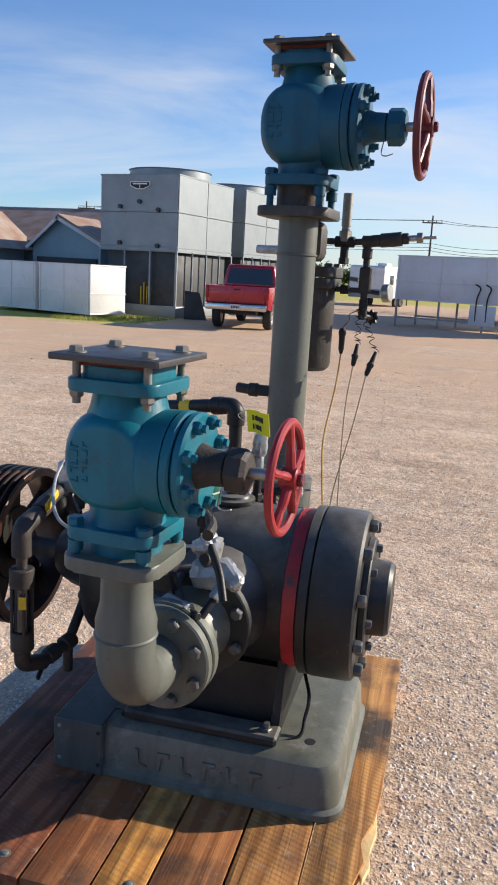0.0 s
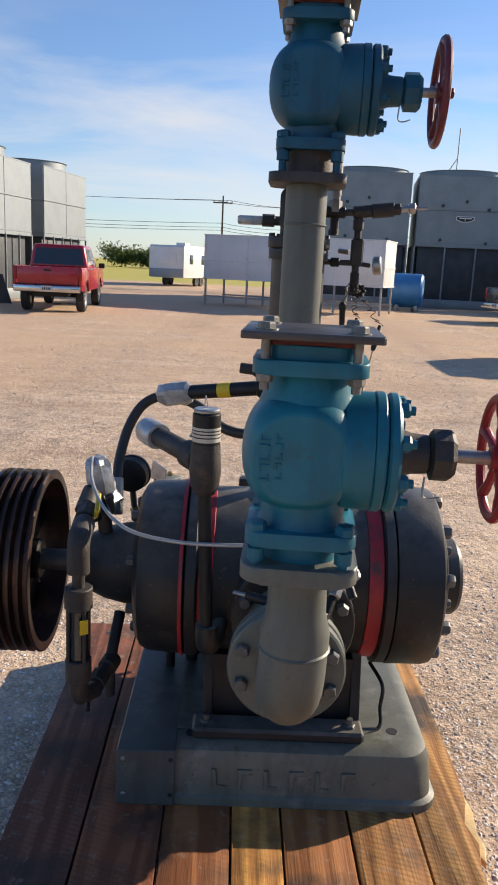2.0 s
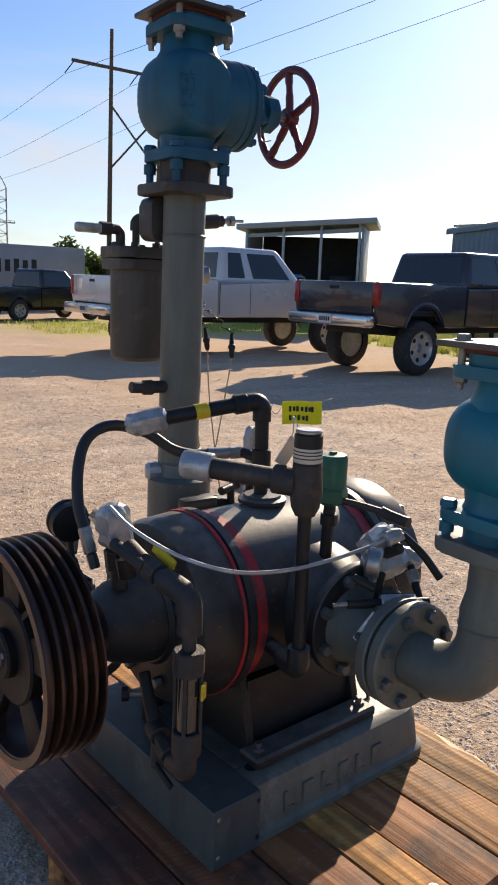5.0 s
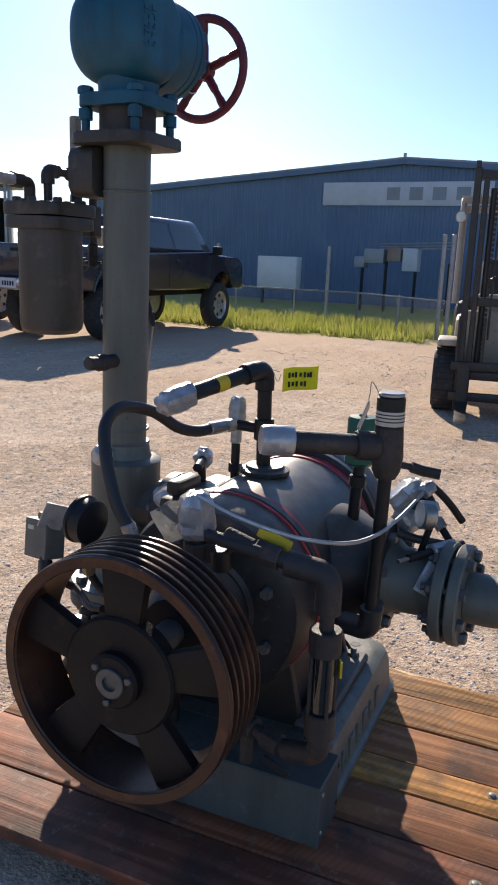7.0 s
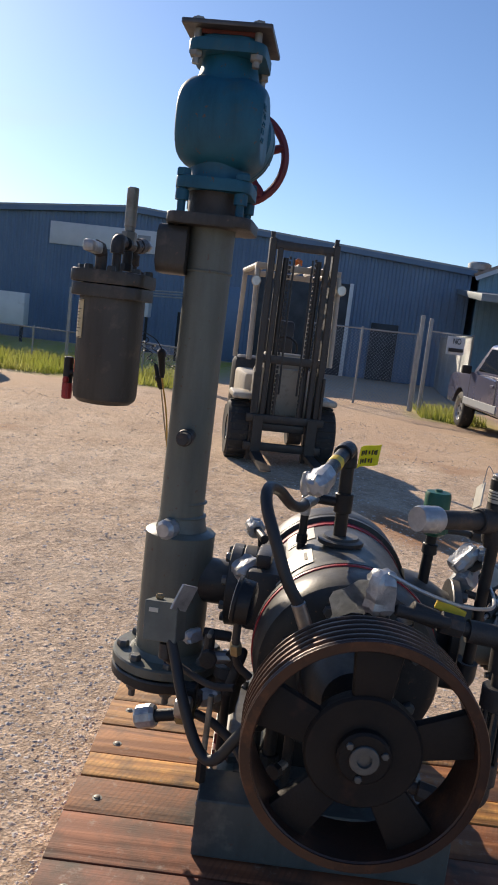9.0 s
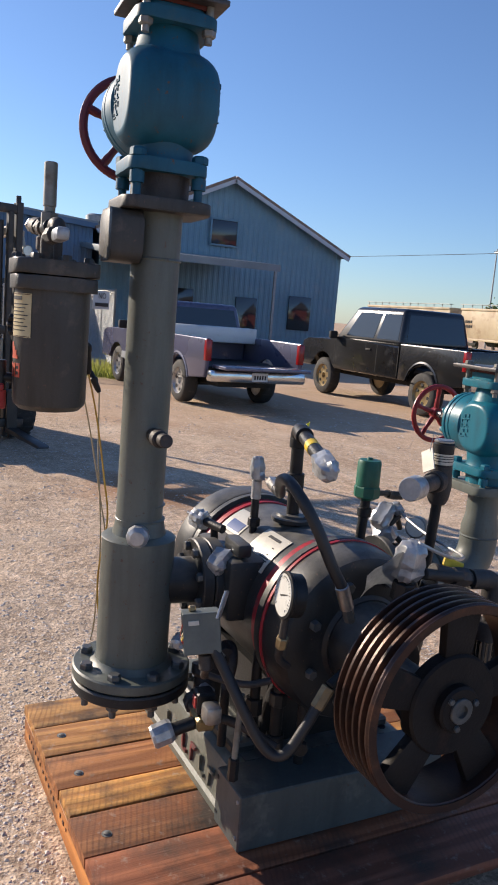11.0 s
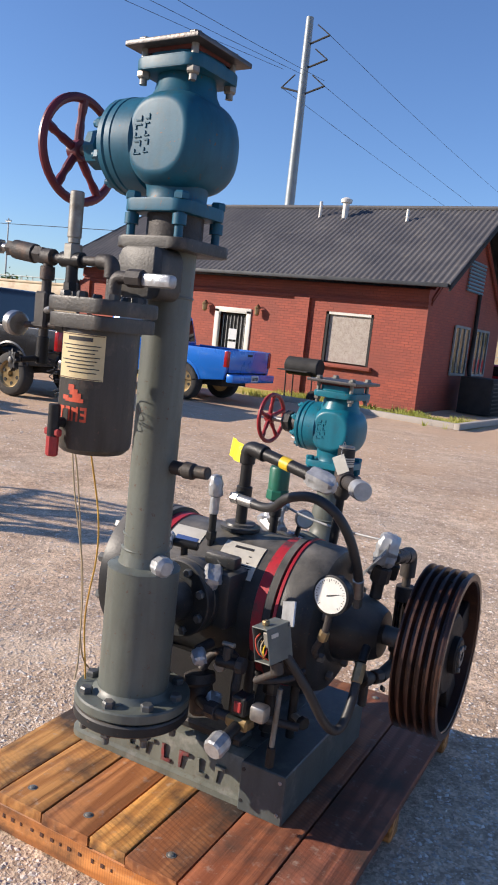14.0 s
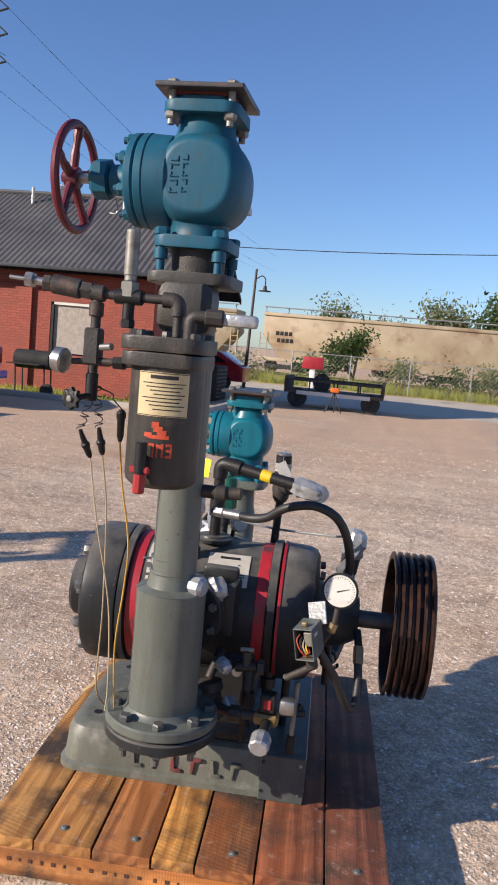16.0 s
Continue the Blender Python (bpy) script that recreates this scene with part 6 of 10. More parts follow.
    wob = n.new("ShaderNodeMath"); wob.operation = "MULTIPLY"; l.new(far.outputs["Result"], wob.inputs[0]); l.new(ramp(n, l, big.outputs["Fac"], 0.3, 0.55).outputs["Color"], wob.inputs[1])
    col = mix(n, l, wob.outputs[0], col, mix(n, l, mid.outputs["Fac"], (0.52, 0.40, 0.31), (0.44, 0.33, 0.25)))
    # grass: past the low fence, in the field to the north, along the railway
    def region(xa, xb, ya, yb, soft=1.2):
        out = None
        for sock, lo, hi in (("X", xa, xb), ("Y", ya, yb)):
            for edge, sg in ((lo, 1), (hi, -1)):
                r = n.new("ShaderNodeMapRange")
                r.inputs["From Min"].default_value, r.inputs["From Max"].default_value = (edge - soft * sg / 2, edge + soft * sg / 2) if sg > 0 else (edge + soft / 2, edge - soft / 2)
                l.new(sep.outputs[sock], r.inputs["Value"])
                if out is None:
                    out = r.outputs["Result"]
                else:
                    k = n.new("ShaderNodeMath"); k.operation = "MULTIPLY"; l.new(out, k.inputs[0]); l.new(r.outputs["Result"], k.inputs[1]); out = k.outputs[0]
        return out
    grass = mix(n, l, mid.outputs["Fac"], (0.30, 0.34, 0.055), (0.46, 0.43, 0.12))
    gn = noise_tex(n, l, v, 2.2, 6, 0.65)
    for reg in ((14.8, 29.5, 3.6, 40, 1.2), (-400, 400, 58, 1400, 6), (-60, 80, -52, -36, 3), (14.9, 18.5, -3.6, -1.95, 0.8), (4.0, 20.0, -17.6, -15.4, 0.8), (-20, -10.5, 18.5, 23.2, 1.5), (7, 40, 19, 26, 3)):
        f = region(*reg)
        k = n.new("ShaderNodeMath"); k.operation = "MULTIPLY"; l.new(f, k.inputs[0]); l.new(ramp(n, l, gn.outputs["Fac"], 0.30, 0.50).outputs["Color"], k.inputs[1])
        col = mix(n, l, k.outputs[0], col, grass)
    col = mix(n, l, 1.0, col, (1.17, 1.07, 0.93), "MULTIPLY")
    road = region(-300, 300, -35, -23.5, 1.0)
    col = mix(n, l, road, col, mix(n, l, mid.outputs["Fac"], (0.60, 0.52, 0.41), (0.50, 0.43, 0.34)))
    l.new(col, b.inputs["Base Color"])
    add = n.new("ShaderNodeMath"); add.operation = "ADD"
    l.new(cells.outputs["Distance"], add.inputs[0]); l.new(fine.outputs["Fac"], add.inputs[1])
    bp = n.new("ShaderNodeBump"); bp.inputs["Strength"].default_value, bp.inputs["Distance"].default_value = 0.4, 0.006
    l.new(add.outputs[0], bp.inputs["Height"])
    b2 = n.new("ShaderNodeBump"); b2.inputs["Strength"].default_value, b2.inputs["Distance"].default_value = 0.5, 0.03
    l.new(mid.outputs["Fac"], b2.inputs["Height"]); l.new(bp.outputs["Normal"], b2.inputs["Normal"])
    # clods a hand wide and less
    clod = noise_tex(n, l, v, 22, 4, 0.6)
    b3 = n.new("ShaderNodeBump"); b3.inputs["Strength"].default_value, b3.inputs["Distance"].default_value = 0.55, 0.022
    l.new(clod.outputs["Fac"], b3.inputs["Height"]); l.new(b2.outputs["Normal"], b3.inputs["Normal"])
    l.new(b3.outputs["Normal"], b.inputs["Normal"])
    return m


def ground_height(x, y):
    d = math.hypot(x, y)
    if d > 60:
        return 0.0
    k = min(1.0, max(0.0, (d - 1.3) / 2.0)) * (1 if d < 40 else (60 - d) / 20)
    return k * (0.035 * noise.noise((x * 0.45, y * 0.45, 3.0)) + 0.012 * noise.noise((x * 1.8, y * 1.8, 7.0)) + 0.011 * noise.noise((x * 4.1, y * 4.1, 1.0))) - 0.004


M["ground"] = ground_material()
ticks = [-1500, -700, -350, -180, -110, -80, -60] + [-60 + 2.0 * i for i in range(1, 21)] + [-20 + 0.5 * i for i in range(1, 28)]
ticks += [-6.5 + 0.1 * i for i in range(1, 65)]
ticks = sorted(set(round(t, 3) for t in ticks) | set(round(-t, 3) for t in ticks) | {0.0})
gb = B()
grid = [[gb.verts.new((x, y, ground_height(x, y))) for x in ticks] for y in ticks]
for r0, r1 in zip(grid, grid[1:]):
    for i in range(len(ticks) - 1):
        gb.faces.new((r0[i], r0[i + 1], r1[i + 1], r1[i]))
tagged(part("ground", gb, "ground"), "pale gravel and reddish dirt yard with grass beyond", kind="structure")

# loose stones
def stones_mesh(count, seed):
    g = np.random.RandomState(seed)
    base_v = np.array([(1, 0, 0), (-1, 0, 0), (0, 1, 0), (0, -1, 0), (0, 0, 1), (0, 0, -1)], float)
    base_f = np.array([(0, 2, 4), (2, 1, 4), (1, 3, 4), (3, 0, 4), (2, 0, 5), (1, 2, 5), (3, 1, 5), (0, 3, 5)])
    rad = 0.6 + 12.4 * g.rand(count) ** 1.25; ang = g.uniform(0, 2 * np.pi, count)
    P = np.stack([rad * np.cos(ang), rad * np.sin(ang)], 1)
    c, s = np.cos(np.radians(-4.9)), np.sin(np.radians(-4.9))
    U, W = P[:, 0] * c - P[:, 1] * s, P[:, 0] * s + P[:, 1] * c
    off_skid = ~((U > -0.79) & (U < 0.57) & (W > -0.87) & (W < 0.76))
    P, rad = P[off_skid], rad[off_skid]
    k = len(P)
    size = (0.0026 + 0.0115 * g.rand(k) ** 3.2) * (0.85 + 0.06 * rad)
    V = base_v[None] * (1 + 0.45 * (g.rand(k, 6, 1) - 0.5)) * size[:, None, None] * np.array([1, 1, 0.36]) * (0.7 + 0.6 * g.rand(k, 1, 3))
    a = g.uniform(0, 2 * np.pi, k); ca, sa = np.cos(a)[:, None], np.sin(a)[:, None]
    V = np.stack([V[..., 0] * ca - V[..., 1] * sa, V[..., 0] * sa + V[..., 1] * ca, V[..., 2]], -1)
    z = np.array([ground_height(x, y) for x, y in P])
    V += np.concatenate([P, (z + size * 0.04)[:, None]], 1)[:, None, :]
    F = base_f[None] + 6 * np.arange(k)[:, None, None]
    me = bpy.data.meshes.new("loose_gravel")
    me.from_pydata(V.reshape(-1, 3).tolist(), [], F.reshape(-1, 3).tolist())
    return me


def stone_material():
    m, n, l, b = nodes_of("limestone_chips", 0.9)
    geo = n.new("ShaderNodeNewGeometry")
    r = n.new("ShaderNodeValToRGB")
    el = r.color_ramp.elements
    el[0].color, el[1].color = (0.38, 0.32, 0.27, 1), (0.80, 0.72, 0.63, 1)
    e = el.new(0.5); e.color = (0.60, 0.51, 0.43, 1)
    l.new(geo.outputs["Random Per Island"], r.inputs["Fac"])
    l.new(r.outputs["Color"], b.inputs["Base Color"])
    return m


M["stone"] = stone_material()
me = stones_mesh(150000, 11)
me.materials.append(M["stone"])
tagged(new("loose_gravel", me), "scattered pale limestone gravel", "gravel", kind="stuff")

# ---------- materials of the surroundings ----------
def corr_paint(name, c, c2, rough=0.5, metal=0.2, dirt=None):
    return surface(name, c, c2, rough, metal, 0.7, dirt=dirt, dirt_at=(0.55, 0.8), dirt_scale=1.5, bump=0.1, bscale=12)


M.update({
    "galv": surface("galvanised_sheet", (0.25, 0.28, 0.295), (0.205, 0.235, 0.25), 0.50, 0.35, 1.2, dirt=(0.25, 0.265, 0.28), dirt_at=(0.52, 0.75), dirt_scale=2.0, bump=0.06, bscale=20, vary=0.06),
    "galvdark": surface("galvanised_louvre_and_doorway_shade", (0.055, 0.06, 0.065), (0.035, 0.038, 0.042), 0.6, 0.2, 2, bump=0.1),
    "bluewall": corr_paint("blue_steel_cladding", (0.120, 0.190, 0.285), (0.100, 0.165, 0.255), 0.50),
    "palewall": corr_paint("pale_blue_steel_cladding", (0.20, 0.33, 0.40), (0.16, 0.28, 0.35), 0.5, 0.1, (0.26, 0.32, 0.35)),
    "greywall": corr_paint("grey_steel_cladding", (0.30, 0.32, 0.34), (0.24, 0.26, 0.28)),
    "white": surface("white_panel_paint", (0.74, 0.74, 0.72), (0.64, 0.64, 0.62), 0.45, 0, 1.0, dirt=(0.48, 0.45, 0.40), dirt_at=(0.58, 0.82), dirt_scale=3, bump=0.05),
    "dkroof": surface("dark_corrugated_roofing", (0.075, 0.072, 0.075), (0.105, 0.10, 0.10), 0.7, 0, 0.8, dirt=(0.16, 0.145, 0.13), dirt_at=(0.55, 0.8), dirt_scale=2, bump=0.2),
    "rustroof": surface("rusty_roof_sheet", (0.27, 0.155, 0.10), (0.36, 0.30, 0.26), 0.7, 0.1, 1.2, bump=0.2, bscale=10),
    "chrome": surface("chrome", (0.62, 0.62, 0.62), (0.52, 0.52, 0.52), 0.15, 0.95, 3, bump=0),
    "tyre": surface("tyre_rubber", (0.022, 0.022, 0.022), (0.035, 0.033, 0.031), 0.8, 0, 6, dirt=(0.13, 0.11, 0.09), dirt_at=(0.55, 0.8), bump=0.3, bscale=40),
    "rim": surface("alloy_rim", (0.48, 0.48, 0.47), (0.36, 0.36, 0.36), 0.35, 0.6, 6, dirt=(0.25, 0.21, 0.17), dirt_at=(0.5, 0.8), bump=0),
    "goldrim": surface("bronze_rim", (0.34, 0.25, 0.12), (0.24, 0.18, 0.10), 0.35, 0.6, 6, bump=0),
    "carglass": glassy("dark_car_glass", (0.012, 0.014, 0.016), 0.05),
    "winglass": glassy("window_glass", (0.03, 0.035, 0.04), 0.08),
    "tail": surface("red_tail_lamp", (0.34, 0.012, 0.014), None, 0.2, 0, 8, bump=0),
    "head": surface("clear_lamp", (0.6, 0.6, 0.6), None, 0.12, 0.2, 8, bump=0),
    "under": surface("black_underbody_and_shelter_shade", (0.02, 0.02, 0.02), None, 0.8, 0, 4, bump=0.1),
    "post": surface("galvanised_post", (0.36, 0.37, 0.37), (0.28, 0.29, 0.29), 0.5, 0.5, 5, bump=0.05),
    "timberpole": surface("weathered_timber_pole", (0.105, 0.080, 0.062), (0.075, 0.058, 0.047), 0.85, 0, 3, bump=0.2, bscale=30),
    "leaf": surface("leaf_green", (0.060, 0.105, 0.022), (0.095, 0.135, 0.035), 0.6, 0, 1.5, bump=0, vary=0.1),
    "leaflight": surface("pale_spring_leaf", (0.16, 0.19, 0.075), (0.22, 0.23, 0.11), 0.6, 0, 1.5, bump=0),
    "bark": surface("bark", (0.10, 0.075, 0.055), (0.16, 0.13, 0.10), 0.9, 0, 6, bump=0.4, bscale=20),
    "grassblade": surface("grass_blades", (0.31, 0.35, 0.06), (0.46, 0.44, 0.14), 0.7, 0, 1.0, bump=0),
    "hopper": surface("cream_rail_hopper", (0.46, 0.37, 0.26), (0.34, 0.25, 0.165), 0.6, 0.05, 0.5, dirt=(0.20, 0.105, 0.06), dirt_at=(0.52, 0.74), dirt_scale=0.7, bump=0.05),
    "plywood": surface("sun_bleached_chipboard", (0.42, 0.37, 0.32), (0.34, 0.29, 0.25), 0.8, 0, 9, dirt=(0.24, 0.20, 0.17), dirt_at=(0.5, 0.7), dirt_scale=26, bump=0.2),
    "trim": surface("white_timber_trim", (0.70, 0.68, 0.62), (0.6, 0.58, 0.53), 0.6, 0, 3, bump=0.1),
    "concrete": surface("pale_concrete", (0.44, 0.40, 0.35), (0.36, 0.33, 0.29), 0.9, 0, 1.5, bump=0.2, bscale=30),
    "orange": surface("orange_beacon", (0.75, 0.17, 0.02), None, 0.3, 0, 6, bump=0),
    "yellowpost": surface("safety_yellow", (0.66, 0.45, 0.03), None, 0.5, 0, 6, bump=0),
    "forkcream": surface("cream_forklift_paint", (0.44, 0.39, 0.31), (0.36, 0.32, 0.26), 0.5, 0, 3, dirt=(0.20, 0.17, 0.13), dirt_at=(0.55, 0.8), bump=0.1),
    "forkblack": surface("greasy_mast_steel", (0.030, 0.028, 0.027), (0.045, 0.040, 0.037), 0.45, 0.3, 6, dirt=(0.10, 0.07, 0.05), dirt_at=(0.55, 0.8), bump=0.1),
    "seat": surface("black_vinyl_seat", (0.02, 0.02, 0.022), None, 0.5, 0, 6, bump=0.1),
    "signwhite": surface("white_sign", (0.60, 0.62, 0.64), (0.54, 0.56, 0.58), 0.5, 0, 2, bump=0),
    "bluetank": surface("blue_plastic_drum", (0.04, 0.22, 0.48), (0.03, 0.17, 0.40), 0.4, 0, 3, bump=0),
})


def lit_through(m, share):
    """Thin leaves and blades let part of the light through."""
    n, l = m.node_tree.nodes, m.node_tree.links
    b, out = n["Principled BSDF"], n["Material Output"]
    src = b.inputs["Base Color"].links[0].from_socket
    tr, mx = n.new("ShaderNodeBsdfTranslucent"), n.new("ShaderNodeMixShader")
    mx.inputs["Fac"].default_value = share
    l.new(src, tr.inputs["Color"]); l.new(b.outputs["BSDF"], mx.inputs[1]); l.new(tr.outputs["BSDF"], mx.inputs[2]); l.new(mx.outputs["Shader"], out.inputs["Surface"])


for nm in ("leaf", "leaflight", "grassblade"):
    lit_through(M[nm], 0.45)


def brick_material(name="painted_red_brick"):
    m, n, l, b = nodes_of(name, 0.75)
    tc = n.new("ShaderNodeTexCoord")
    geo = n.new("ShaderNodeNewGeometry")
    sp, sn = n.new("ShaderNodeSeparateXYZ"), n.new("ShaderNodeSeparateXYZ")
    l.new(tc.outputs["Object"], sp.inputs["Vector"]); l.new(geo.outputs["True Normal"], sn.inputs["Vector"])
    ab = n.new("ShaderNodeMath"); ab.operation = "ABSOLUTE"; l.new(sn.outputs["X"], ab.inputs[0])
    gt = n.new("ShaderNodeMath"); gt.operation = "GREATER_THAN"; gt.inputs[1].default_value = 0.7; l.new(ab.outputs[0], gt.inputs[0])
    mx = n.new("ShaderNodeMix"); l.new(gt.outputs[0], mx.inputs[0]); l.new(sp.outputs["X"], mx.inputs[2]); l.new(sp.outputs["Y"], mx.inputs[3])
    cb = n.new("ShaderNodeCombineXYZ"); l.new(mx.outputs[0], cb.inputs["X"]); l.new(sp.outputs["Z"], cb.inputs["Y"])
    br = n.new("ShaderNodeTexBrick")
    br.inputs["Scale"].default_value = 1.0
    br.inputs["Brick Width"].default_value, br.inputs["Row Height"].default_value, br.inputs["Mortar Size"].default_value = 0.215, 0.075, 0.006
    br.inputs["Color1"].default_value, br.inputs["Color2"].default_value, br.inputs["Mortar"].default_value = (0.36, 0.078, 0.045, 1), (0.28, 0.060, 0.038, 1), (0.20, 0.050, 0.035, 1)
    l.new(cb.outputs["Vector"], br.inputs["Vector"])
    big = noise_tex(n, l, tc.outputs["Object"], 0.9, 5)
    col = mix(n, l, ramp(n, l, big.outputs["Fac"], 0.4, 0.75).outputs["Color"], br.outputs["Color"], (0.22, 0.058, 0.040))
    l.new(col, b.inputs["Base Color"])
    bp = n.new("ShaderNodeBump"); bp.invert = True
    bp.inputs["Strength"].default_value, bp.inputs["Distance"].default_value = 0.8, 0.012
    l.new(br.outputs["Fac"], bp.inputs["Height"]); l.new(bp.outputs["Normal"], b.inputs["Normal"])
    return m


M["brick"] = brick_material()


# ---------- pickups ----------
PAINT = {}


def car_paint(name, c):
    if name not in PAINT:
        PAINT[name] = surface(name, c, tuple(v * 0.85 for v in c), 0.28, 0.15, 0.8, dirt=tuple(v * 0.6 + 0.10 for v in c), dirt_at=(0.62, 0.85), dirt_scale=2.5, bump=0)
        PAINT[name].node_tree.nodes["Principled BSDF"].inputs["Coat Weight"].default_value = 0.5
    return PAINT[name]


def arc_pts(cx, r, z0, up=True, n=10):
    """A wheel arch from right to left, cut into a sill at z0; wheel centre at height 0.39."""
    a0 = math.asin(max(-1, min(1, (z0 - 0.40) / r)))
    return [(cx + r * math.cos(a0 + (math.pi - 2 * a0) * i / n), 0.40 + r * math.sin(a0 + (math.pi - 2 * a0) * i / n)) for i in range(n + 1)]


def pickup(at, heading, label, paint, L=5.6, W=1.94, H=1.88, cab=1.55, bed=2.05, lift=0.0, rim="rim", bumper="chrome", lower=None, tailgate_open=False, toolbox=False, wheel_r=0.385, size=1.0, ext=False):
    t = thing("pickup_truck", (0, 0, 0), label, "pickup")
    ax_r, ax_f = 1.18, L - 1.0
    Z = lift
    def P(name, b, m, par=t, lab="", sharp=30):
        bmesh.ops.translate(b, vec=(0, 0, Z), verts=b.verts)
        return part(name, b, m, par, lab, sharp, local=True)
    belt, rail = 1.17, 1.22
    x_cab0, x_cab1 = bed, bed + cab
    # cab and bonnet lower body
    front = [(x_cab0, 0.50)] + arc_pts(ax_f, 0.50, 0.50)[::-1] + [(L - 0.12, 0.50), (L - 0.02, 0.62), (L, 0.85), (L - 0.06, 1.08), (L - 0.30, 1.13), (x_cab1 + 0.35, 1.20), (x_cab1 + 0.30, belt + 0.02), (x_cab0, belt)]
    b = B(); prism(b, front, (0, W / 2, 0), (1, 0, 0), (0, 0, 1), W, 0.045); body = P("cab_body", b, paint)
    # bed sides with arches, floor, tailgate
    side = [(0.05, 0.56)] + [(0.0, 0.80), (0.0, rail), (bed - 0.015, rail), (bed - 0.015, 0.50)] + arc_pts(ax_r, 0.49, 0.50)
    for s in (1, -1):
        b = B(); prism(b, side, (0, s * (W / 2 - 0.045) + 0.045, 0), (1, 0, 0), (0, 0, 1), 0.09, 0.03); P("bed_side", b, paint)
        b = B(); lathe(b, [(0, 0.515), (0.02, 0.525), (0.03, 0.49), (0.0, 0.485)], (ax_r, s * (W / 2 - 0.012), 0.40), (0, s, 0), 40, caps=False)
        for v in [v for v in b.verts if v.co.z < 0.50]:
            v.co.z = 0.50
        P("arch_lip", b, paint)
    b = B(); box(b, (bed / 2, 0, 0.72), (bed - 0.05, W - 0.2, 0.06), 0.005); P("bed_floor", b, "under")
    b = B(); box(b, (bed - 0.03, 0, 0.95), (0.04, W - 0.2, 0.5), 0.005); P("bed_bulkhead", b, paint)
    if tailgate_open:
        b = B(); box(b, (-0.26, 0, 0.76), (0.50, W - 0.26, 0.06), 0.015); tg = P("tailgate", b, paint, t, "lowered tailgate")
    else:
        b = B(); box(b, (0.02, 0, 0.965), (0.06, W - 0.22, 0.50), 0.018); tg = P("tailgate", b, paint)
        b = B(); box(b, (-0.014, 0, 1.12), (0.012, 0.20, 0.05), 0.004); P("tailgate_handle", b, "under", tg)
    # greenhouse
    zb, zt = belt - 0.02, H
    bx0, bx1, tx0, tx1 = x_cab0 + 0.02, x_cab1 + 0.33, x_cab0 + 0.16, x_cab1 - 0.32
    wb, wt = W / 2 - 0.05, W / 2 - 0.20
    b = B()
    lo = [b.verts.new(v) for v in ((bx0, -wb, zb), (bx1, -wb, zb), (bx1, wb, zb), (bx0, wb, zb))]
    hi = [b.verts.new(v) for v in ((tx0, -wt, zt), (tx1, -wt, zt), (tx1, wt, zt), (tx0, wt, zt))]
    for i in range(4):
        b.faces.new((lo[i], lo[(i + 1) % 4], hi[(i + 1) % 4], hi[i]))
    b.faces.new(hi); b.faces.new(lo[::-1])
    bmesh.ops.bevel(b, geom=b.edges[:], offset=0.10, segments=5, profile=0.5, affect="EDGES")
    P("cab_roof", b, paint, t, "", 40)
    def pane(c, u0, u1, v0, v1, name):
        p = [Vector(q) for q in c]
        def at_(u, v):
            return (p[0] * (1 - u) + p[1] * u) * (1 - v) + (p[3] * (1 - u) + p[2] * u) * v
        nrm = (p[1] - p[0]).cross(p[3] - p[0]).normalized()
        b = B()
        q = [at_(u0, v0), at_(u1, v0), at_(u1, v1), at_(u0, v1)]
        prism(b, [(0, 0), (1, 0), (1, 1), (0, 1)], (0, 0, 0), (1, 0, 0), (0, 1, 0), 0.01)
        vs = list(b.verts)
        for i, vv in enumerate(q):
            vs[i].co = vv - nrm * 0.004
            vs[i + 4].co = vv + nrm * 0.006
        return P(name, b, "carglass")
    lo_, hi_ = [(bx0, -wb, zb), (bx1, -wb, zb), (bx1, wb, zb), (bx0, wb, zb)], [(tx0, -wt, zt), (tx1, -wt, zt), (tx1, wt, zt), (tx0, wt, zt)]
    pane((lo_[3], lo_[0], hi_[0], hi_[3]), 0.07, 0.93, 0.16, 0.84, "rear_window")
    pane((lo_[1], lo_[2], hi_[2], hi_[1]), 0.07, 0.93, 0.10, 0.88, "windscreen")
    splits = ((0.08, 0.80),) if cab < 1.8 else ((0.10, 0.30), (0.40, 0.86)) if ext else ((0.05, 0.36), (0.41, 0.84))
    for u0, u1 in splits:
        pane((lo_[0], lo_[1], hi_[1], hi_[0]), u0, u1, 0.16, 0.84, "side_window")
        pane((lo_[2], lo_[3], hi_[3], hi_[2]), 1 - u1, 1 - u0, 0.16, 0.84, "side_window")
    for s in (1, -1):
        for xd in ([x_cab0 + 0.02, x_cab1 + 0.12] if cab < 1.8 else [x_cab0 + 0.02, x_cab0 + 0.75, x_cab1 + 0.16]):
            b = B(); box(b, (xd, s * (W / 2 + 0.001), 0.86), (0.012, 0.006, 0.58), 0); P("door_gap", b, "under")
        b = B(); box(b, (x_cab0 + 0.22 if cab < 1.8 else x_cab0 + 1.05, s * (W / 2 + 0.012), 1.03), (0.18, 0.028, 0.045), 0.01); P("door_handle", b, "under" if rim == "goldrim" else paint)
        b = B(); box(b, (x_cab1 + 0.10, s * (W / 2 + 0.11), 1.26), (0.10, 0.20, 0.17), 0.03); P("wing_mirror", b, "under")
        b = B(); box(b, (0.03, s * (W / 2 - 0.05), 1.02), (0.10, 0.115, 0.36), 0.02); P("tail_lamp", b, "tail")
        b = B(); box(b, (L - 0.06, s * (W / 2 - 0.20), 0.92), (0.16, 0.30, 0.20), 0.03); P("headlamp", b, "head")
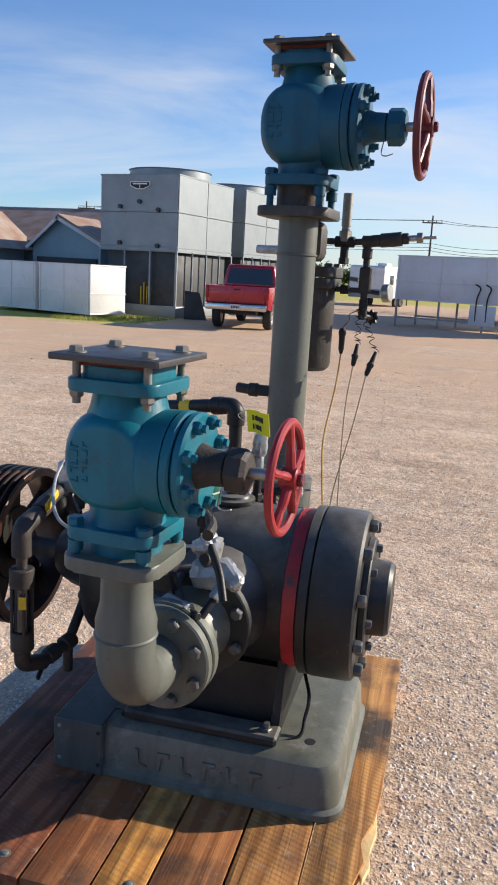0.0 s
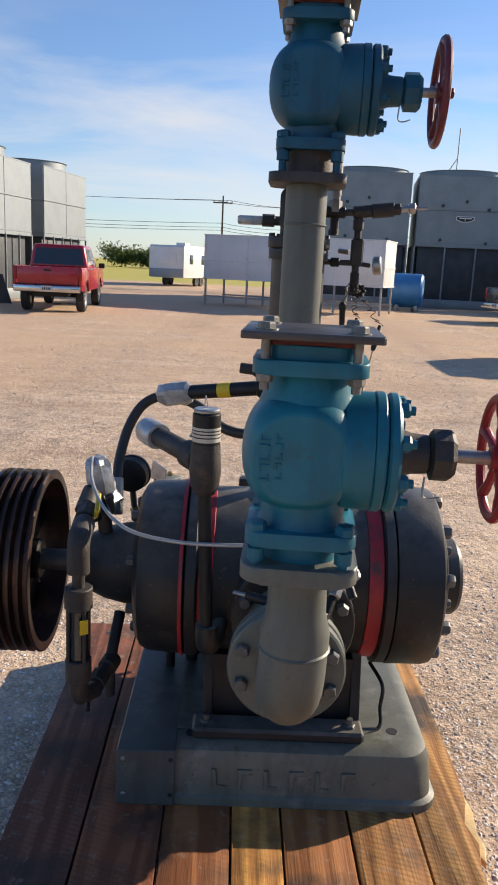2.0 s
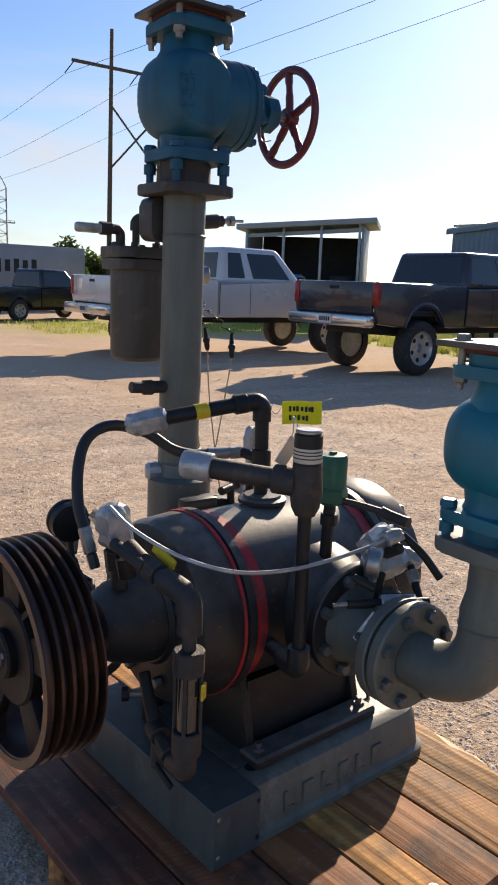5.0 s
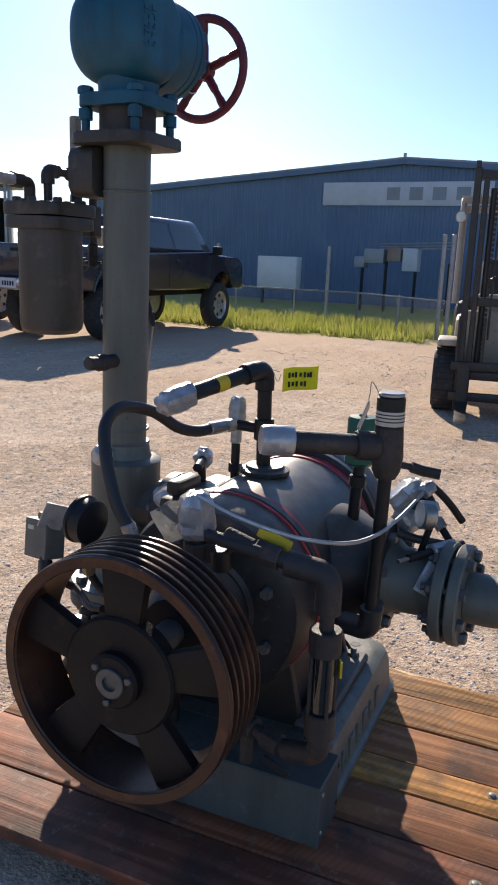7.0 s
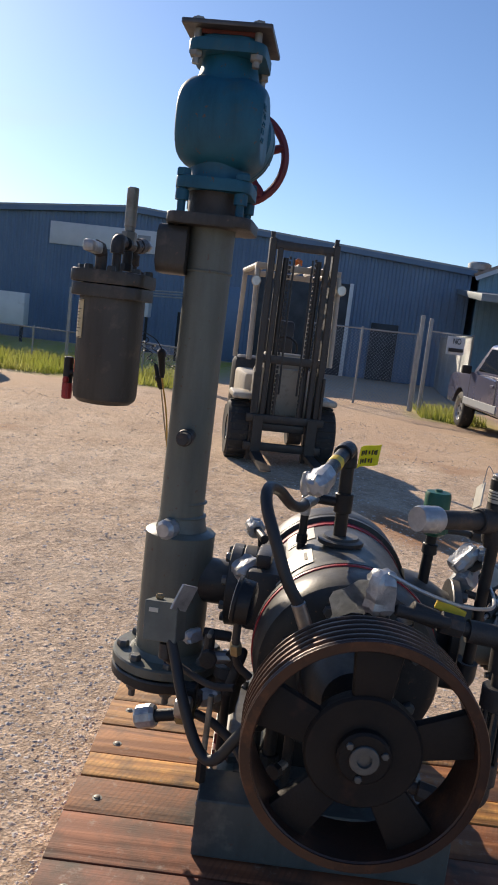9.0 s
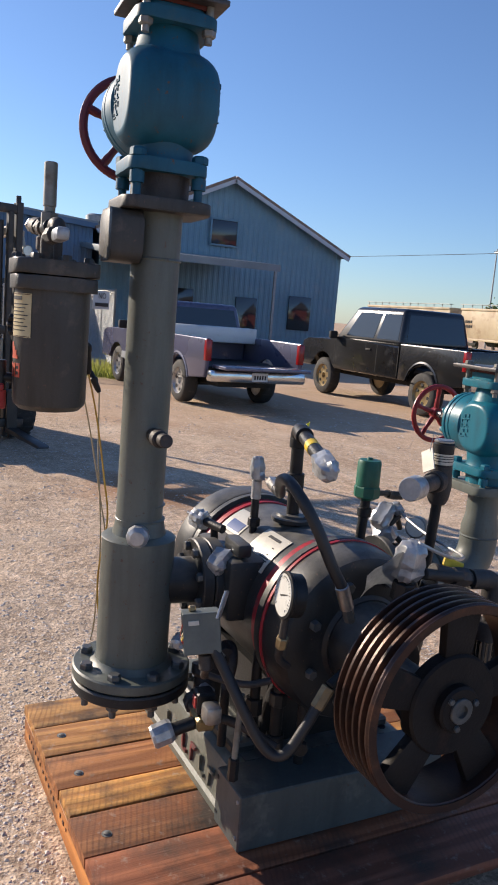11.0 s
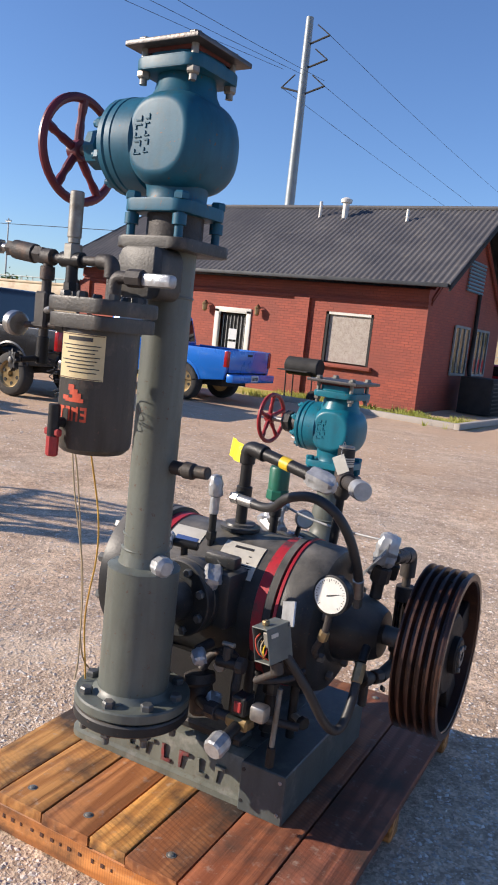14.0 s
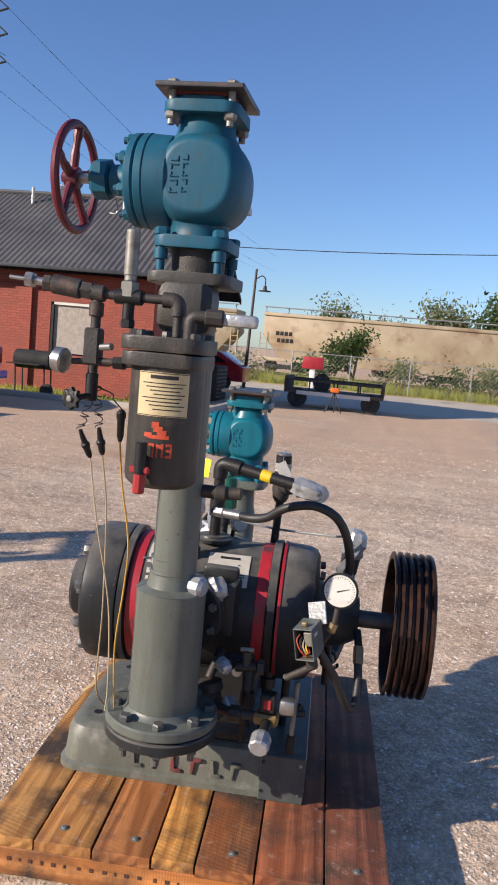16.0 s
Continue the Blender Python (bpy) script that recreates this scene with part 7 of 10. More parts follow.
        if lower:
            b = B(); box(b, ((x_cab0 + ax_f) / 2 - 0.25, s * (W / 2 + 0.004), 0.62), (ax_f - x_cab0 - 0.2, 0.012, 0.14), 0.004); P("sill_stripe", b, lower)
    b = B(); box(b, (-0.09, 0, 0.60), (0.20, W - 0.06, 0.19), 0.04); bp = P("rear_bumper", b, bumper)
    b = B(); box(b, (-0.194, 0, 0.61), (0.012, 0.31, 0.15), 0.003); pl = P("number_plate", b, "signwhite", bp)
    b = B()
    for i in range(5):
        box(b, (-0.203, -0.10 + 0.05 * i, 0.605), (0.004, 0.03, 0.07), 0)
    P("plate_bars", b, "ink", pl)
    b = B(); box(b, (L + 0.02, 0, 0.60), (0.20, W - 0.06, 0.22), 0.05); P("front_bumper", b, bumper)
    b = B(); box(b, (L - 0.01, 0, 0.88), (0.06, W - 0.7, 0.28), 0.02); P("grille", b, "under")
    b = B(); box(b, (L / 2, 0, 0.45), (L - 0.7, W * 0.55, 0.16), 0.02); box(b, (ax_r, 0, 0.38), (0.12, W - 0.3, 0.12), 0.02); P("chassis", b, "under")
    if toolbox:
        b = B(); box(b, (bed - 0.28, 0, 1.24), (0.42, W - 0.12, 0.30), 0.03); P("toolbox", b, "white", t, "white metal toolbox across the bed")
    for ax in (ax_r, ax_f):
        for s in (1, -1):
            c = Vector((ax, s * (W / 2 - 0.16), wheel_r - Z))
            R0 = wheel_r
            b = B(); lathe(b, [(-0.125, R0 * 0.62), (-0.13, R0 * 0.90), (-0.10, R0 * 0.985), (-0.05, R0), (0.05, R0), (0.10, R0 * 0.985), (0.13, R0 * 0.90), (0.125, R0 * 0.62)], c, (0, s, 0), 36, caps=False)
            wh = P("wheel", b, "tyre", t, "", 50)
            b = B(); lathe(b, [(0.02, R0 * 0.10), (0.085, R0 * 0.16), (0.075, R0 * 0.30), (0.09, R0 * 0.55), (0.125, R0 * 0.62), (0.10, R0 * 0.66), (-0.10, R0 * 0.63)], c, (0, s, 0), 28); P("rim", b, rim, wh)
            for k in range(6):
                a = radians(60 * k + 20)
                b = B(); lathe(b, [(0, R0 * 0.085), (0.012, R0 * 0.085)], c + Vector((R0 * 0.43 * math.cos(a), s * 0.078, R0 * 0.43 * math.sin(a))), (0, s, 0), 10); P("rim_hole", b, "under", wh)
    t.matrix_world = Matrix.Translation(at) @ Matrix.Rotation(math.atan2(heading[1], heading[0]), 4, "Z") @ Matrix.Scale(size, 4)
    return t


pickup((-7.42, 20.0, 0), (-0.15, 1), "red pickup with a dark tailgate panel on a dirt yard", car_paint("red_car_paint", (0.42, 0.012, 0.022)), cab=2.2, bed=1.95, L=5.9, lift=0.10, wheel_r=0.42)
pickup((5.76, 14.10, 0), (1, 0.011), "white extended-cab pickup with chrome bumper on a dirt yard", car_paint("white_car_paint", (0.60, 0.60, 0.60)), cab=1.85, bed=2.2, L=6.15, H=1.86, lift=0.25, wheel_r=0.43, size=1.16, ext=True)
pickup((8.69, 9.54, 0), (0.999, 0.044), "dark lifted pickup with chrome bumper on a dirt yard", car_paint("navy_car_paint", (0.030, 0.030, 0.040)), cab=2.3, bed=2.25, L=6.1, lift=0.30, wheel_r=0.46, H=1.80, size=1.16)
pickup((6.9, 26.5, 0), (0.95, 0.30), "black pickup parked beside a box trailer", car_paint("black_car_paint", (0.012, 0.012, 0.013)), cab=1.6, bed=2.1, L=5.6)
pickup((10.2, -4.09, 0), (0.993, 0.117), "dusty purple-grey pickup with a white toolbox in its bed", car_paint("purple_grey_car_paint", (0.105, 0.105, 0.165)), cab=1.6, bed=2.15, L=5.5, H=1.82, toolbox=True, lower="greywall", tailgate_open=True)
pickup((9.2, -8.65, 0), (0.99, 0.08), "black pickup with bronze rims and chrome bumper, parked in a row", car_paint("black_car_paint", (0.012, 0.012, 0.013)), cab=2.2, bed=1.95, L=5.8, lift=0.12, rim="goldrim", wheel_r=0.42, H=1.92)
pickup((8.2, -12.72, 0), (1, 0.04), "bright blue pickup with bronze wheels parked by a brick building", car_paint("bright_blue_car_paint", (0.012, 0.16, 0.60)), cab=1.6, bed=2.05, L=5.4, lift=0.02, rim="goldrim", wheel_r=0.43, bumper=car_paint("bright_blue_car_paint", (0, 0, 0)), H=1.90)


# ---------- forklift ----------
fk = thing("forklift", (0, 0, 0), "cream and black forklift with a tall greasy mast", "forklift")
def F(name, b, m, par=None, lab="", sharp=30):
    return part(name, b, m, par or fk, lab, sharp, local=True)
def fbox(name, c, s, m, bev=0.01, par=None, lab="", rot=None):
    b = B(); box(b, c, s, bev, rot); return F(name, b, m, par, lab)
# local: x forward (towards the forks), y left
for s in (1, -1):
    fbox("mast_channel", (0.0, s * 0.38, 1.26), (0.13, 0.075, 2.46), "forkblack", 0.008)
    fbox("inner_channel", (0.02, s * 0.285, 1.22), (0.10, 0.06, 2.35), "forkblack", 0.008)
    b = B(); cyl(b, (-0.05, s * 0.20, 0.5), (-0.05, s * 0.20, 2.30), 0.035, n=14); F("lift_cylinder", b, "forkblack")
    b = B(); cyl(b, (-0.02, s * 0.385, 2.49), (-0.02, s * 0.385, 2.56), 0.028, n=10); F("mast_cap", b, "forkblack")
    b = B(); tube(b, [(0.04, s * 0.11, 2.3), (0.045, s * 0.115, 1.5), (0.05, s * 0.11, 0.8)], 0.012, 8); F("hydraulic_hose", b, "rubber")
    b = B()
    for z in np.arange(0.45, 2.35, 0.05):
        box(b, (0.01, s * 0.155, float(z)), (0.016, 0.028, 0.034), 0.004)
    F("lift_chain", b, "forkblack")
    b = B(); prism(b, [(0, 0), (1.05, 0), (1.10, 0.02), (1.05, 0.035), (0.05, 0.05), (0.045, 0.45), (0, 0.45)], (0.10, s * 0.33 + 0.06, 0.10), (1, 0, 0), (0, 0, 1), 0.12, 0.005); fkk = F("fork", b, "forkblack")
    b = B(); tube(b, bend((-0.10, s * 0.50, 1.15), (-0.20, s * 0.50, 2.20), (-1.75, s * 0.50, 2.22), 0.15), 0.035, 10, smooth=False); F("guard_post", b, "forkcream")
    b = B(); tube(b, [(-1.70, s * 0.50, 2.20), (-1.85, s * 0.50, 1.1)], 0.035, 10, smooth=False); F("guard_post", b, "forkcream")
    b = B(); lathe(b, [(-0.13, 0.15), (-0.14, 0.30), (-0.10, 0.335), (0.10, 0.335), (0.14, 0.30), (0.13, 0.15)], (-0.30, s * 0.53, 0.335), (0, s, 0), 30, caps=False)
    wh = F("front_wheel", b, "tyre")
    b = B(); lathe(b, [(-0.10, 0.16), (0.10, 0.16), (0.12, 0.14), (0.06, 0.10), (0.07, 0.03)], (-0.30, s * 0.53, 0.335), (0, s, 0), 20); F("rim", b, "forkcream", wh)
    for k in range(18):
        a = radians(20 * k)
        b = B(); box(b, (-0.30 + 0.336 * math.cos(a), s * 0.53, 0.335 + 0.336 * math.sin(a)), (0.022, 0.24, 0.05), 0.004, Matrix.Rotation(-a, 3, "Y")); F("tread_lug", b, "tyre", wh)
    b = B(); lathe(b, [(-0.09, 0.12), (-0.10, 0.23), (0.10, 0.23), (0.09, 0.12), (0.05, 0.05)], (-1.75, s * 0.46, 0.235), (0, s, 0), 24); F("rear_wheel", b, "tyre")
    b = B(); lathe(b, [(0, 0.03), (0.02, 0.055), (0.05, 0.06), (0.055, 0.05)], (-0.12, s * 0.52, 2.02), (1, 0, 0), 18); lp = F("work_lamp", b, "forkcream")
    b = B(); lathe(b, [(0, 0.05), (0.004, 0.05)], (-0.066, s * 0.52, 2.02), (1, 0, 0), 18); F("lens", b, "head", lp)
    fbox("fender", (-0.32, s * 0.52, 0.74), (0.62, 0.26, 0.07), "forkcream", 0.03)
for z, m in ((2.42, "forkblack"), (1.18, "forkblack"), (0.42, "forkblack")):
    fbox("mast_crossbar", (0.02, 0, z), (0.07, 0.76, 0.09), m)
fbox("carriage_bar", (0.085, 0, 0.52), (0.06, 0.95, 0.09), "forkblack"); fbox("carriage_bar", (0.085, 0, 0.20), (0.06, 0.95, 0.09), "forkblack")
for s in (-0.42, -0.15, 0.15, 0.42):
    fbox("load_backrest_bar", (0.09, s, 0.78), (0.03, 0.03, 0.50), "forkblack", 0.004)
fbox("front_cowl", (-0.32, 0, 0.80), (0.10, 0.80, 0.55), "forkcream", 0.03)
fbox("body", (-1.20, 0, 0.66), (1.30, 0.95, 0.62), "forkcream", 0.05)
fbox("counterweight", (-1.98, 0, 0.70), (0.42, 1.02, 0.85), "forkblack", 0.10)
fbox("seat_cushion", (-1.10, 0, 1.05), (0.45, 0.45, 0.14), "seat", 0.05)
fbox("seat_back", (-1.33, 0, 1.36), (0.12, 0.44, 0.55), "seat", 0.05)
b = B()
n1 = 28
tube(b, [(-0.66 + 0.07 * math.cos(2 * math.pi * i / n1), 0.17 * math.sin(2 * math.pi * i / n1), 1.30 + 0.14 * math.cos(2 * math.pi * i / n1)) for i in range(n1 + 1)], 0.014, 8, smooth=False); F("steering_wheel", b, "seat")
fbox("dash", (-0.50, 0, 1.10), (0.20, 0.55, 0.30), "forkcream", 0.04)
for y in (-0.34, -0.17, 0, 0.17, 0.34):
    fbox("guard_roof_bar", (-1.0, y, 2.24), (1.55, 0.03, 0.045), "forkcream", 0.006)
fbox("guard_front_bar", (-0.23, 0, 2.20), (0.07, 1.05, 0.07), "forkcream", 0.01); fbox("guard_rear_bar", (-1.75, 0, 2.20), (0.07, 1.05, 0.07), "forkcream", 0.01)
b = B(); lathe(b, [(0, 0.05), (0.06, 0.05), (0.08, 0.02)], (-0.45, 0.02, 2.262), (0, 0, 1), 16); F("beacon", b, "orange", None, "orange warning beacon")
fk.matrix_world = Matrix.Translation((6.9, 0.62, 0)) @ Matrix.Rotation(radians(193), 4, "Z") @ Matrix.Diagonal((1.0, 1.0, 1.075, 1.0))


# ---------- cooling towers ----------
def cooling_tower(at, rz, w, d, h, label, cells=1, badge_at=0.685):
    t = thing("cooling_tower", (0, 0, 0), label, "cooling tower", "cooling towers")
    def P(name, b, m, par=t, lab=""):
        return part(name, b, m, par, lab, local=True)
    hm = h * 0.47
    b = B(); box(b, (w / 2, d / 2, h * 0.735), (w - 0.06, d - 0.06, h * 0.53), 0.01); P("casing", b, "galv")
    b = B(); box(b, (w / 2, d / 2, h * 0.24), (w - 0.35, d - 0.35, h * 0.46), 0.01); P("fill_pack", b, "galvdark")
    b = B(); box(b, (w / 2, d / 2, 0.20), (w + 0.05, d + 0.05, 0.40), 0.015); P("basin", b, "galv")
    nx, ny = 3, max(3, round(d / 0.95))
    for rows, (z0, z1) in enumerate(((hm, h * 0.74), (h * 0.74, h))):
        for i in range(2 if d > 3 else 1):
            k = 2 if d > 3 else 1
            for xx, nm in ((w, 1), (0, -1)):
                b = B(); box(b, (xx, (i + 0.5) * d / k, (z0 + z1) / 2), (0.03, d / k - 0.03, z1 - z0 - 0.03), 0.008); P("side_panel", b, "galv")
        for yy in (0, d):
            b = B(); box(b, (w / 2, yy, (z0 + z1) / 2), (w - 0.03, 0.03, z1 - z0 - 0.03), 0.008); P("end_panel", b, "galv")
    for z in (hm, hm + 0.14, h * 0.745, h - 0.02):
        b = B(); box(b, (w / 2, d / 2, z), (w + 0.05, d + 0.05, 0.05), 0.008); P("seam_band", b, "galv")
    for i in range(nx + 1):
        for yy in (-0.02, d + 0.02):
            b = B(); box(b, (w * i / nx, yy, hm / 2 + 0.2), (0.07, 0.07, hm - 0.35), 0.008); P("louvre_post", b, "galv")
    for i in range(1, ny):
        for xx in (-0.02, w + 0.02):
            b = B(); box(b, (xx, d * i / ny, hm / 2 + 0.2), (0.07, 0.05, hm - 0.35), 0.008); P("louvre_post", b, "galv")
    for j in range(cells):
        R = min(w, d / cells) * 0.465
        b = B(); lathe(b, [(0, R * 1.04), (0.05, R), (0.28, R), (0.32, R * 1.03), (0.32, R * 0.98), (0.05, R * 0.95)], (w / 2, d * (j + 0.5) / cells, h), (0, 0, 1), 48, caps=False); P("fan_ring", b, "galv")
        b = B(); lathe(b, [(0.02, R * 0.98), (0.10, R * 0.98)], (w / 2, d * (j + 0.5) / cells, h), (0, 0, 1), 40); P("fan_grille", b, "galvdark")
    lz = h * badge_at
    b = B(); prism(b, [(-0.42, 0.10), (0.42, 0.10), (0.42, -0.06), (0.15, -0.17), (-0.15, -0.17), (-0.42, -0.06)], (w * 0.52, -0.03, lz), (1, 0, 0), (0, 0, 1), 0.02); P("badge_rim", b, "white")
    b = B(); prism(b, [(-0.38, 0.07), (0.38, 0.07), (0.38, -0.04), (0.13, -0.14), (-0.13, -0.14), (-0.38, -0.04)], (w * 0.52, -0.05, lz), (1, 0, 0), (0, 0, 1), 0.014); P("badge", b, "ink")
    b = B(); box(b, (w * 0.52, -0.068, lz + 0.015), (0.60, 0.004, 0.05), 0); box(b, (w * 0.52, -0.068, lz - 0.07), (0.03, 0.004, 0.10), 0); P("badge_bars", b, "white")
    for x, z in ((0.27, 0.775), (0.52, 0.81), (0.76, 0.755), (0.27, 0.52), (0.76, 0.505)):
        b = B(); cyl(b, (w * x, -0.02, h * z), (w * x, -0.13, h * z), 0.075, n=14); P("inlet_stub", b, "galvdark")
    t.matrix_world = pose(at[0], at[1], 0, 0, 0, rz)
    return t


cooling_tower((-14.18, 23.64), -6, 3.25, 4.2, 4.92, "galvanised steel cooling tower with black louvres at a yard's edge", badge_at=0.93)
cooling_tower((-13.63, 28.94), -6, 3.25, 4.3, 5.0, "galvanised steel cooling tower behind another in a yard", badge_at=0.93)
cooling_tower((0.6, 36.2), -4, 4.0, 5.0, 6.10, "grey galvanised cooling tower behind a white tank")
cooling_tower((5.0, 36.4), -4, 4.3, 5.0, 6.10, "grey galvanised cooling tower beside its twin")
b = B(); prism(b, [(0, 0), (0.85, 0), (0.55, 0.95), (0, 1.0)], (-10.55, 23.2, 0), (0.9, 0.3, 0), (0, 0, 1), 0.05); tb = thing("leaning_panel", (-10.4, 23.3, 0), "black panel leaning against a cooling tower", "panel"); part("panel", b, "galvdark", tb)
yb = thing("safety_post", (-12.3, 23.1, 0), "yellow safety rail inside a cooling tower", "rail")
for q in range(3):
    b = B(); cyl(b, (-12.45 + 0.12 * q, 23.55, 0.42), (-12.45 + 0.12 * q, 23.55, 1.05 + 0.15 * (q == 1)), 0.025, n=8); part("upright", b, "yellowpost", yb)

# ---------- white tanks, camper, box trailer ----------
def panel_tank(at, rz, L, W, z0, z1, label, legs, name="water_tank"):
    t = thing(name, (0, 0, 0), label, "tank")
    b = B(); box(b, (L / 2, W / 2, (z0 + z1) / 2), (L, W, z1 - z0), 0.02); tk = part("tank_body", b, "white", t, local=True)
    for z in (z0 + 0.02, z1 - 0.02, z0 + (z1 - z0) * 0.42):
        b = B(); box(b, (L / 2, W / 2, z), (L + 0.05, W + 0.05, 0.045), 0.008); part("stiffener", b, "white", t, local=True)
    for i in range(legs):
        x = 0.08 + (L - 0.16) * i / (legs - 1)
        for y in (0.06, W - 0.06):
            if z0 > 0.3:
                b = B(); box(b, (x, y, z0 / 2), (0.07, 0.07, z0), 0.006); part("leg", b, "post", t, local=True)
        b = B(); box(b, (x, -0.012, (z0 + z1) / 2), (0.035, 0.03, z1 - z0), 0.004); part("rib", b, "white", t, local=True)
    if z0 > 0.3:
        for y in (0.06, W - 0.06):
            b = B(); box(b, (L / 2, y, 0.35), (L, 0.05, 0.06), 0.005); part("brace", b, "post", t, local=True)
    t.matrix_world = pose(at[0], at[1], 0, 0, 0, rz)
    return t


tk = panel_tank((-4.1, 29.0), -17, 7.2, 2.0, 1.02, 2.72, "long white panel tank on steel legs", 5)
pt = thing("tank_pipework", (0, 0, 0), "black pipes and a valve on the side of a white tank", "pipework")
for x0 in (3.35, 3.75):
    b = B(); tube(b, [(x0, -0.06, 0.4), (x0, -0.08, 1.2), (x0 + 0.1, -0.08, 1.6), (x0 - 0.1, -0.08, 1.75)], 0.028, 8); part("pipe", b, "black", pt, local=True)
b = B(); box(b, (3.6, -0.05, 0.62), (1.0, 0.06, 0.75), 0.02); part("access_panel", b, "white", pt, local=True)
pt.matrix_world = pose(-4.1, 29.0, 0, 0, 0, -17)
dr = thing("blue_drum", (4.4, 32.5, 0), "blue round tank lying under a cooling tower", "tank")
b = B(); cyl(b, (3.6, 32.5, 0.85), (5.0, 32.2, 0.85), 0.72, n=28, bev=0.08); part("drum", b, "bluetank", dr)
for q in (3.9, 4.7):
    b = B(); box(b, (q, 32.4, 0.12), (0.15, 1.0, 0.26), 0.02); part("cradle", b, "post", dr)
for i, (x, y) in enumerate(((-17.4, 21.4), (-14.85, 20.7))):
    panel_tank((x, y), -16 if i else -16, 2.5, 1.6, 0.12, 1.72, "cream panel tank with pipes, at the edge of a yard", 3, "panel_tank")
cm = thing("camper_trailer", (0, 0, 0), "white camper trailer parked at the edge of a field", "camper")
def C(name, b, m, par=None):
    return part(name, b, m, par or cm, local=True)
b = B(); prism(b, [(0, 0.55), (5.6, 0.55), (5.75, 1.0), (5.6, 2.45), (5.2, 2.62), (0.15, 2.62), (0.0, 2.5)], (0, 1.25, 0), (1, 0, 0), (0, 0, 1), 2.5, 0.05); C("body", b, "white")
b = B(); box(b, (2.6, 0, 2.72), (0.8, 0.7, 0.24), 0.05); C("roof_unit", b, "white")
b = B(); box(b, (-0.02, 0, 0.85), (0.05, 2.45, 0.55), 0.01); C("skirt", b, "greywall")
b = B(); box(b, (-0.02, 0, 1.75), (0.05, 1.5, 0.7), 0.02); C("rear_window", b, "white")
for x in (1.2, 3.2, 4.4):
    b = B(); box(b, (x, -1.26, 1.75), (0.55, 0.03, 0.6), 0.02); C("side_window", b, "winglass")
for s in (1, -1):
    for x in (2.3, 3.1):
        b = B(); lathe(b, [(-0.1, 0.15), (-0.1, 0.32), (0.1, 0.32), (0.1, 0.15), (0.05, 0.05)], (x, s * 1.12, 0.32), (0, s, 0), 20); C("wheel", b, "tyre")
b = B(); box(b, (6.4, 0, 0.5), (1.4, 0.1, 0.1), 0.01); cyl(b, (6.9, 0, 0), (6.9, 0, 0.5), 0.04, n=8); C("drawbar", b, "under")
cm.matrix_world = pose(-9.2, 49.2, 0, 0, 0, 75)
bt = thing("box_trailer", (0, 0, 0), "old grey box trailer with worn dark lettering, parked beside a tower", "trailer")
b = B(); box(b, (2.4, 1.2, 1.85), (4.8, 2.4, 2.3), 0.03); part("box", b, "greywall", bt, local=True)
for i in range(5):
    b = B(); box(b, (0.55 + 0.42 * i, -0.012, 2.05), (0.24, 0.012, 0.62 - 0.1 * (i % 2)), 0); part("lettering_bar", b, "ink", bt, local=True)
for x in (0.7, 1.6, 3.9):
    b = B(); lathe(b, [(0, 0.2), (0, 0.48), (0.25, 0.48), (0.25, 0.2), (0.2, 0.05)], (x, 0.05, 0.48), (0, 1, 0), 24); part("wheel", b, "tyre", bt, local=True)
b = B(); box(b, (2.4, 1.2, 0.62), (4.6, 1.0, 0.2), 0.02); part("frame", b, "under", bt, local=True)
bt.matrix_world = pose(9.6, 34.0, 0, 0, 0, 2)


# ---------- buildings ----------
def corrugated(bm_, o, U, V, poly_top, w, pitch=0.25, depth=0.03):
    """A wall of ribbed sheet from o along U, up V; poly_top(u) is its height at u."""
    U, V, o = Vector(U), Vector(V), Vector(o)
    N = U.cross(V)
    us = []
    k = int(w / pitch)
    for i in range(k):
        for f in (0.0, 0.12, 0.5, 0.62):
            us.append((min(w, (i + f) * w / k), 0.0 if f in (0.0, 0.62) else depth))
    us.append((w, 0.0))
    prev = None
    for u, dd in us:
        a, b2 = bm_.verts.new(o + U * u + N * dd), bm_.verts.new(o + U * u + V * poly_top(u) + N * dd)
        if prev:
            bm_.faces.new((prev[0], a, b2, prev[1]))
        prev = (a, b2)
    return bm_


wb = thing("blue_warehouse", (22.7, 8, 0), "long blue steel warehouse with low gable and pale sign", "building")
y_l, y_r, pk, WX, zpk, sl = 25.0, -4.8, 9.2, 30.0, 5.80, 0.077
b = B(); corrugated(b, (WX, y_l, 0), (0, -1, 0), (0, 0, 1), lambda u: zpk - sl * abs((y_l - u) - pk), y_l - y_r, 0.30, 0.03); part("front_wall", b, "bluewall", wb)
b = B(); prism(b, [(y_r, 0), (y_l, 0), (y_l, zpk - 0.03 - sl * (y_l - pk)), (pk, zpk - 0.03), (y_r, zpk - 0.03 - sl * (pk - y_r))], (WX + 0.04, 0, 0), (0, 1, 0), (0, 0, 1), 18.0); part("wall", b, "bluewall", wb)
for y0, y1 in ((pk, y_l + 0.25), (pk, y_r - 0.15)):
    z0, z1 = zpk + 0.03, zpk + 0.03 - sl * abs(y1 - pk)
    b = B(); dv = Vector((0, y1 - y0, z1 - z0)); prism(b, [(0, 0), (18.4, 0), (18.4, dv.length), (0, dv.length)], (WX - 0.2, y0, z0), (1, 0, 0), dv.normalized(), 0.10 if y1 > y0 else -0.10); part("roof", b, "greywall", wb)
    b = B(); prism(b, [(0, 0), (0.10, 0), (0.10, dv.length), (0, dv.length)], (WX - 0.23, y0, z0 + 0.02), (1, 0, 0), dv.normalized(), -0.20 if y1 > y0 else 0.20); part("rake_trim", b, "bluewall", wb)
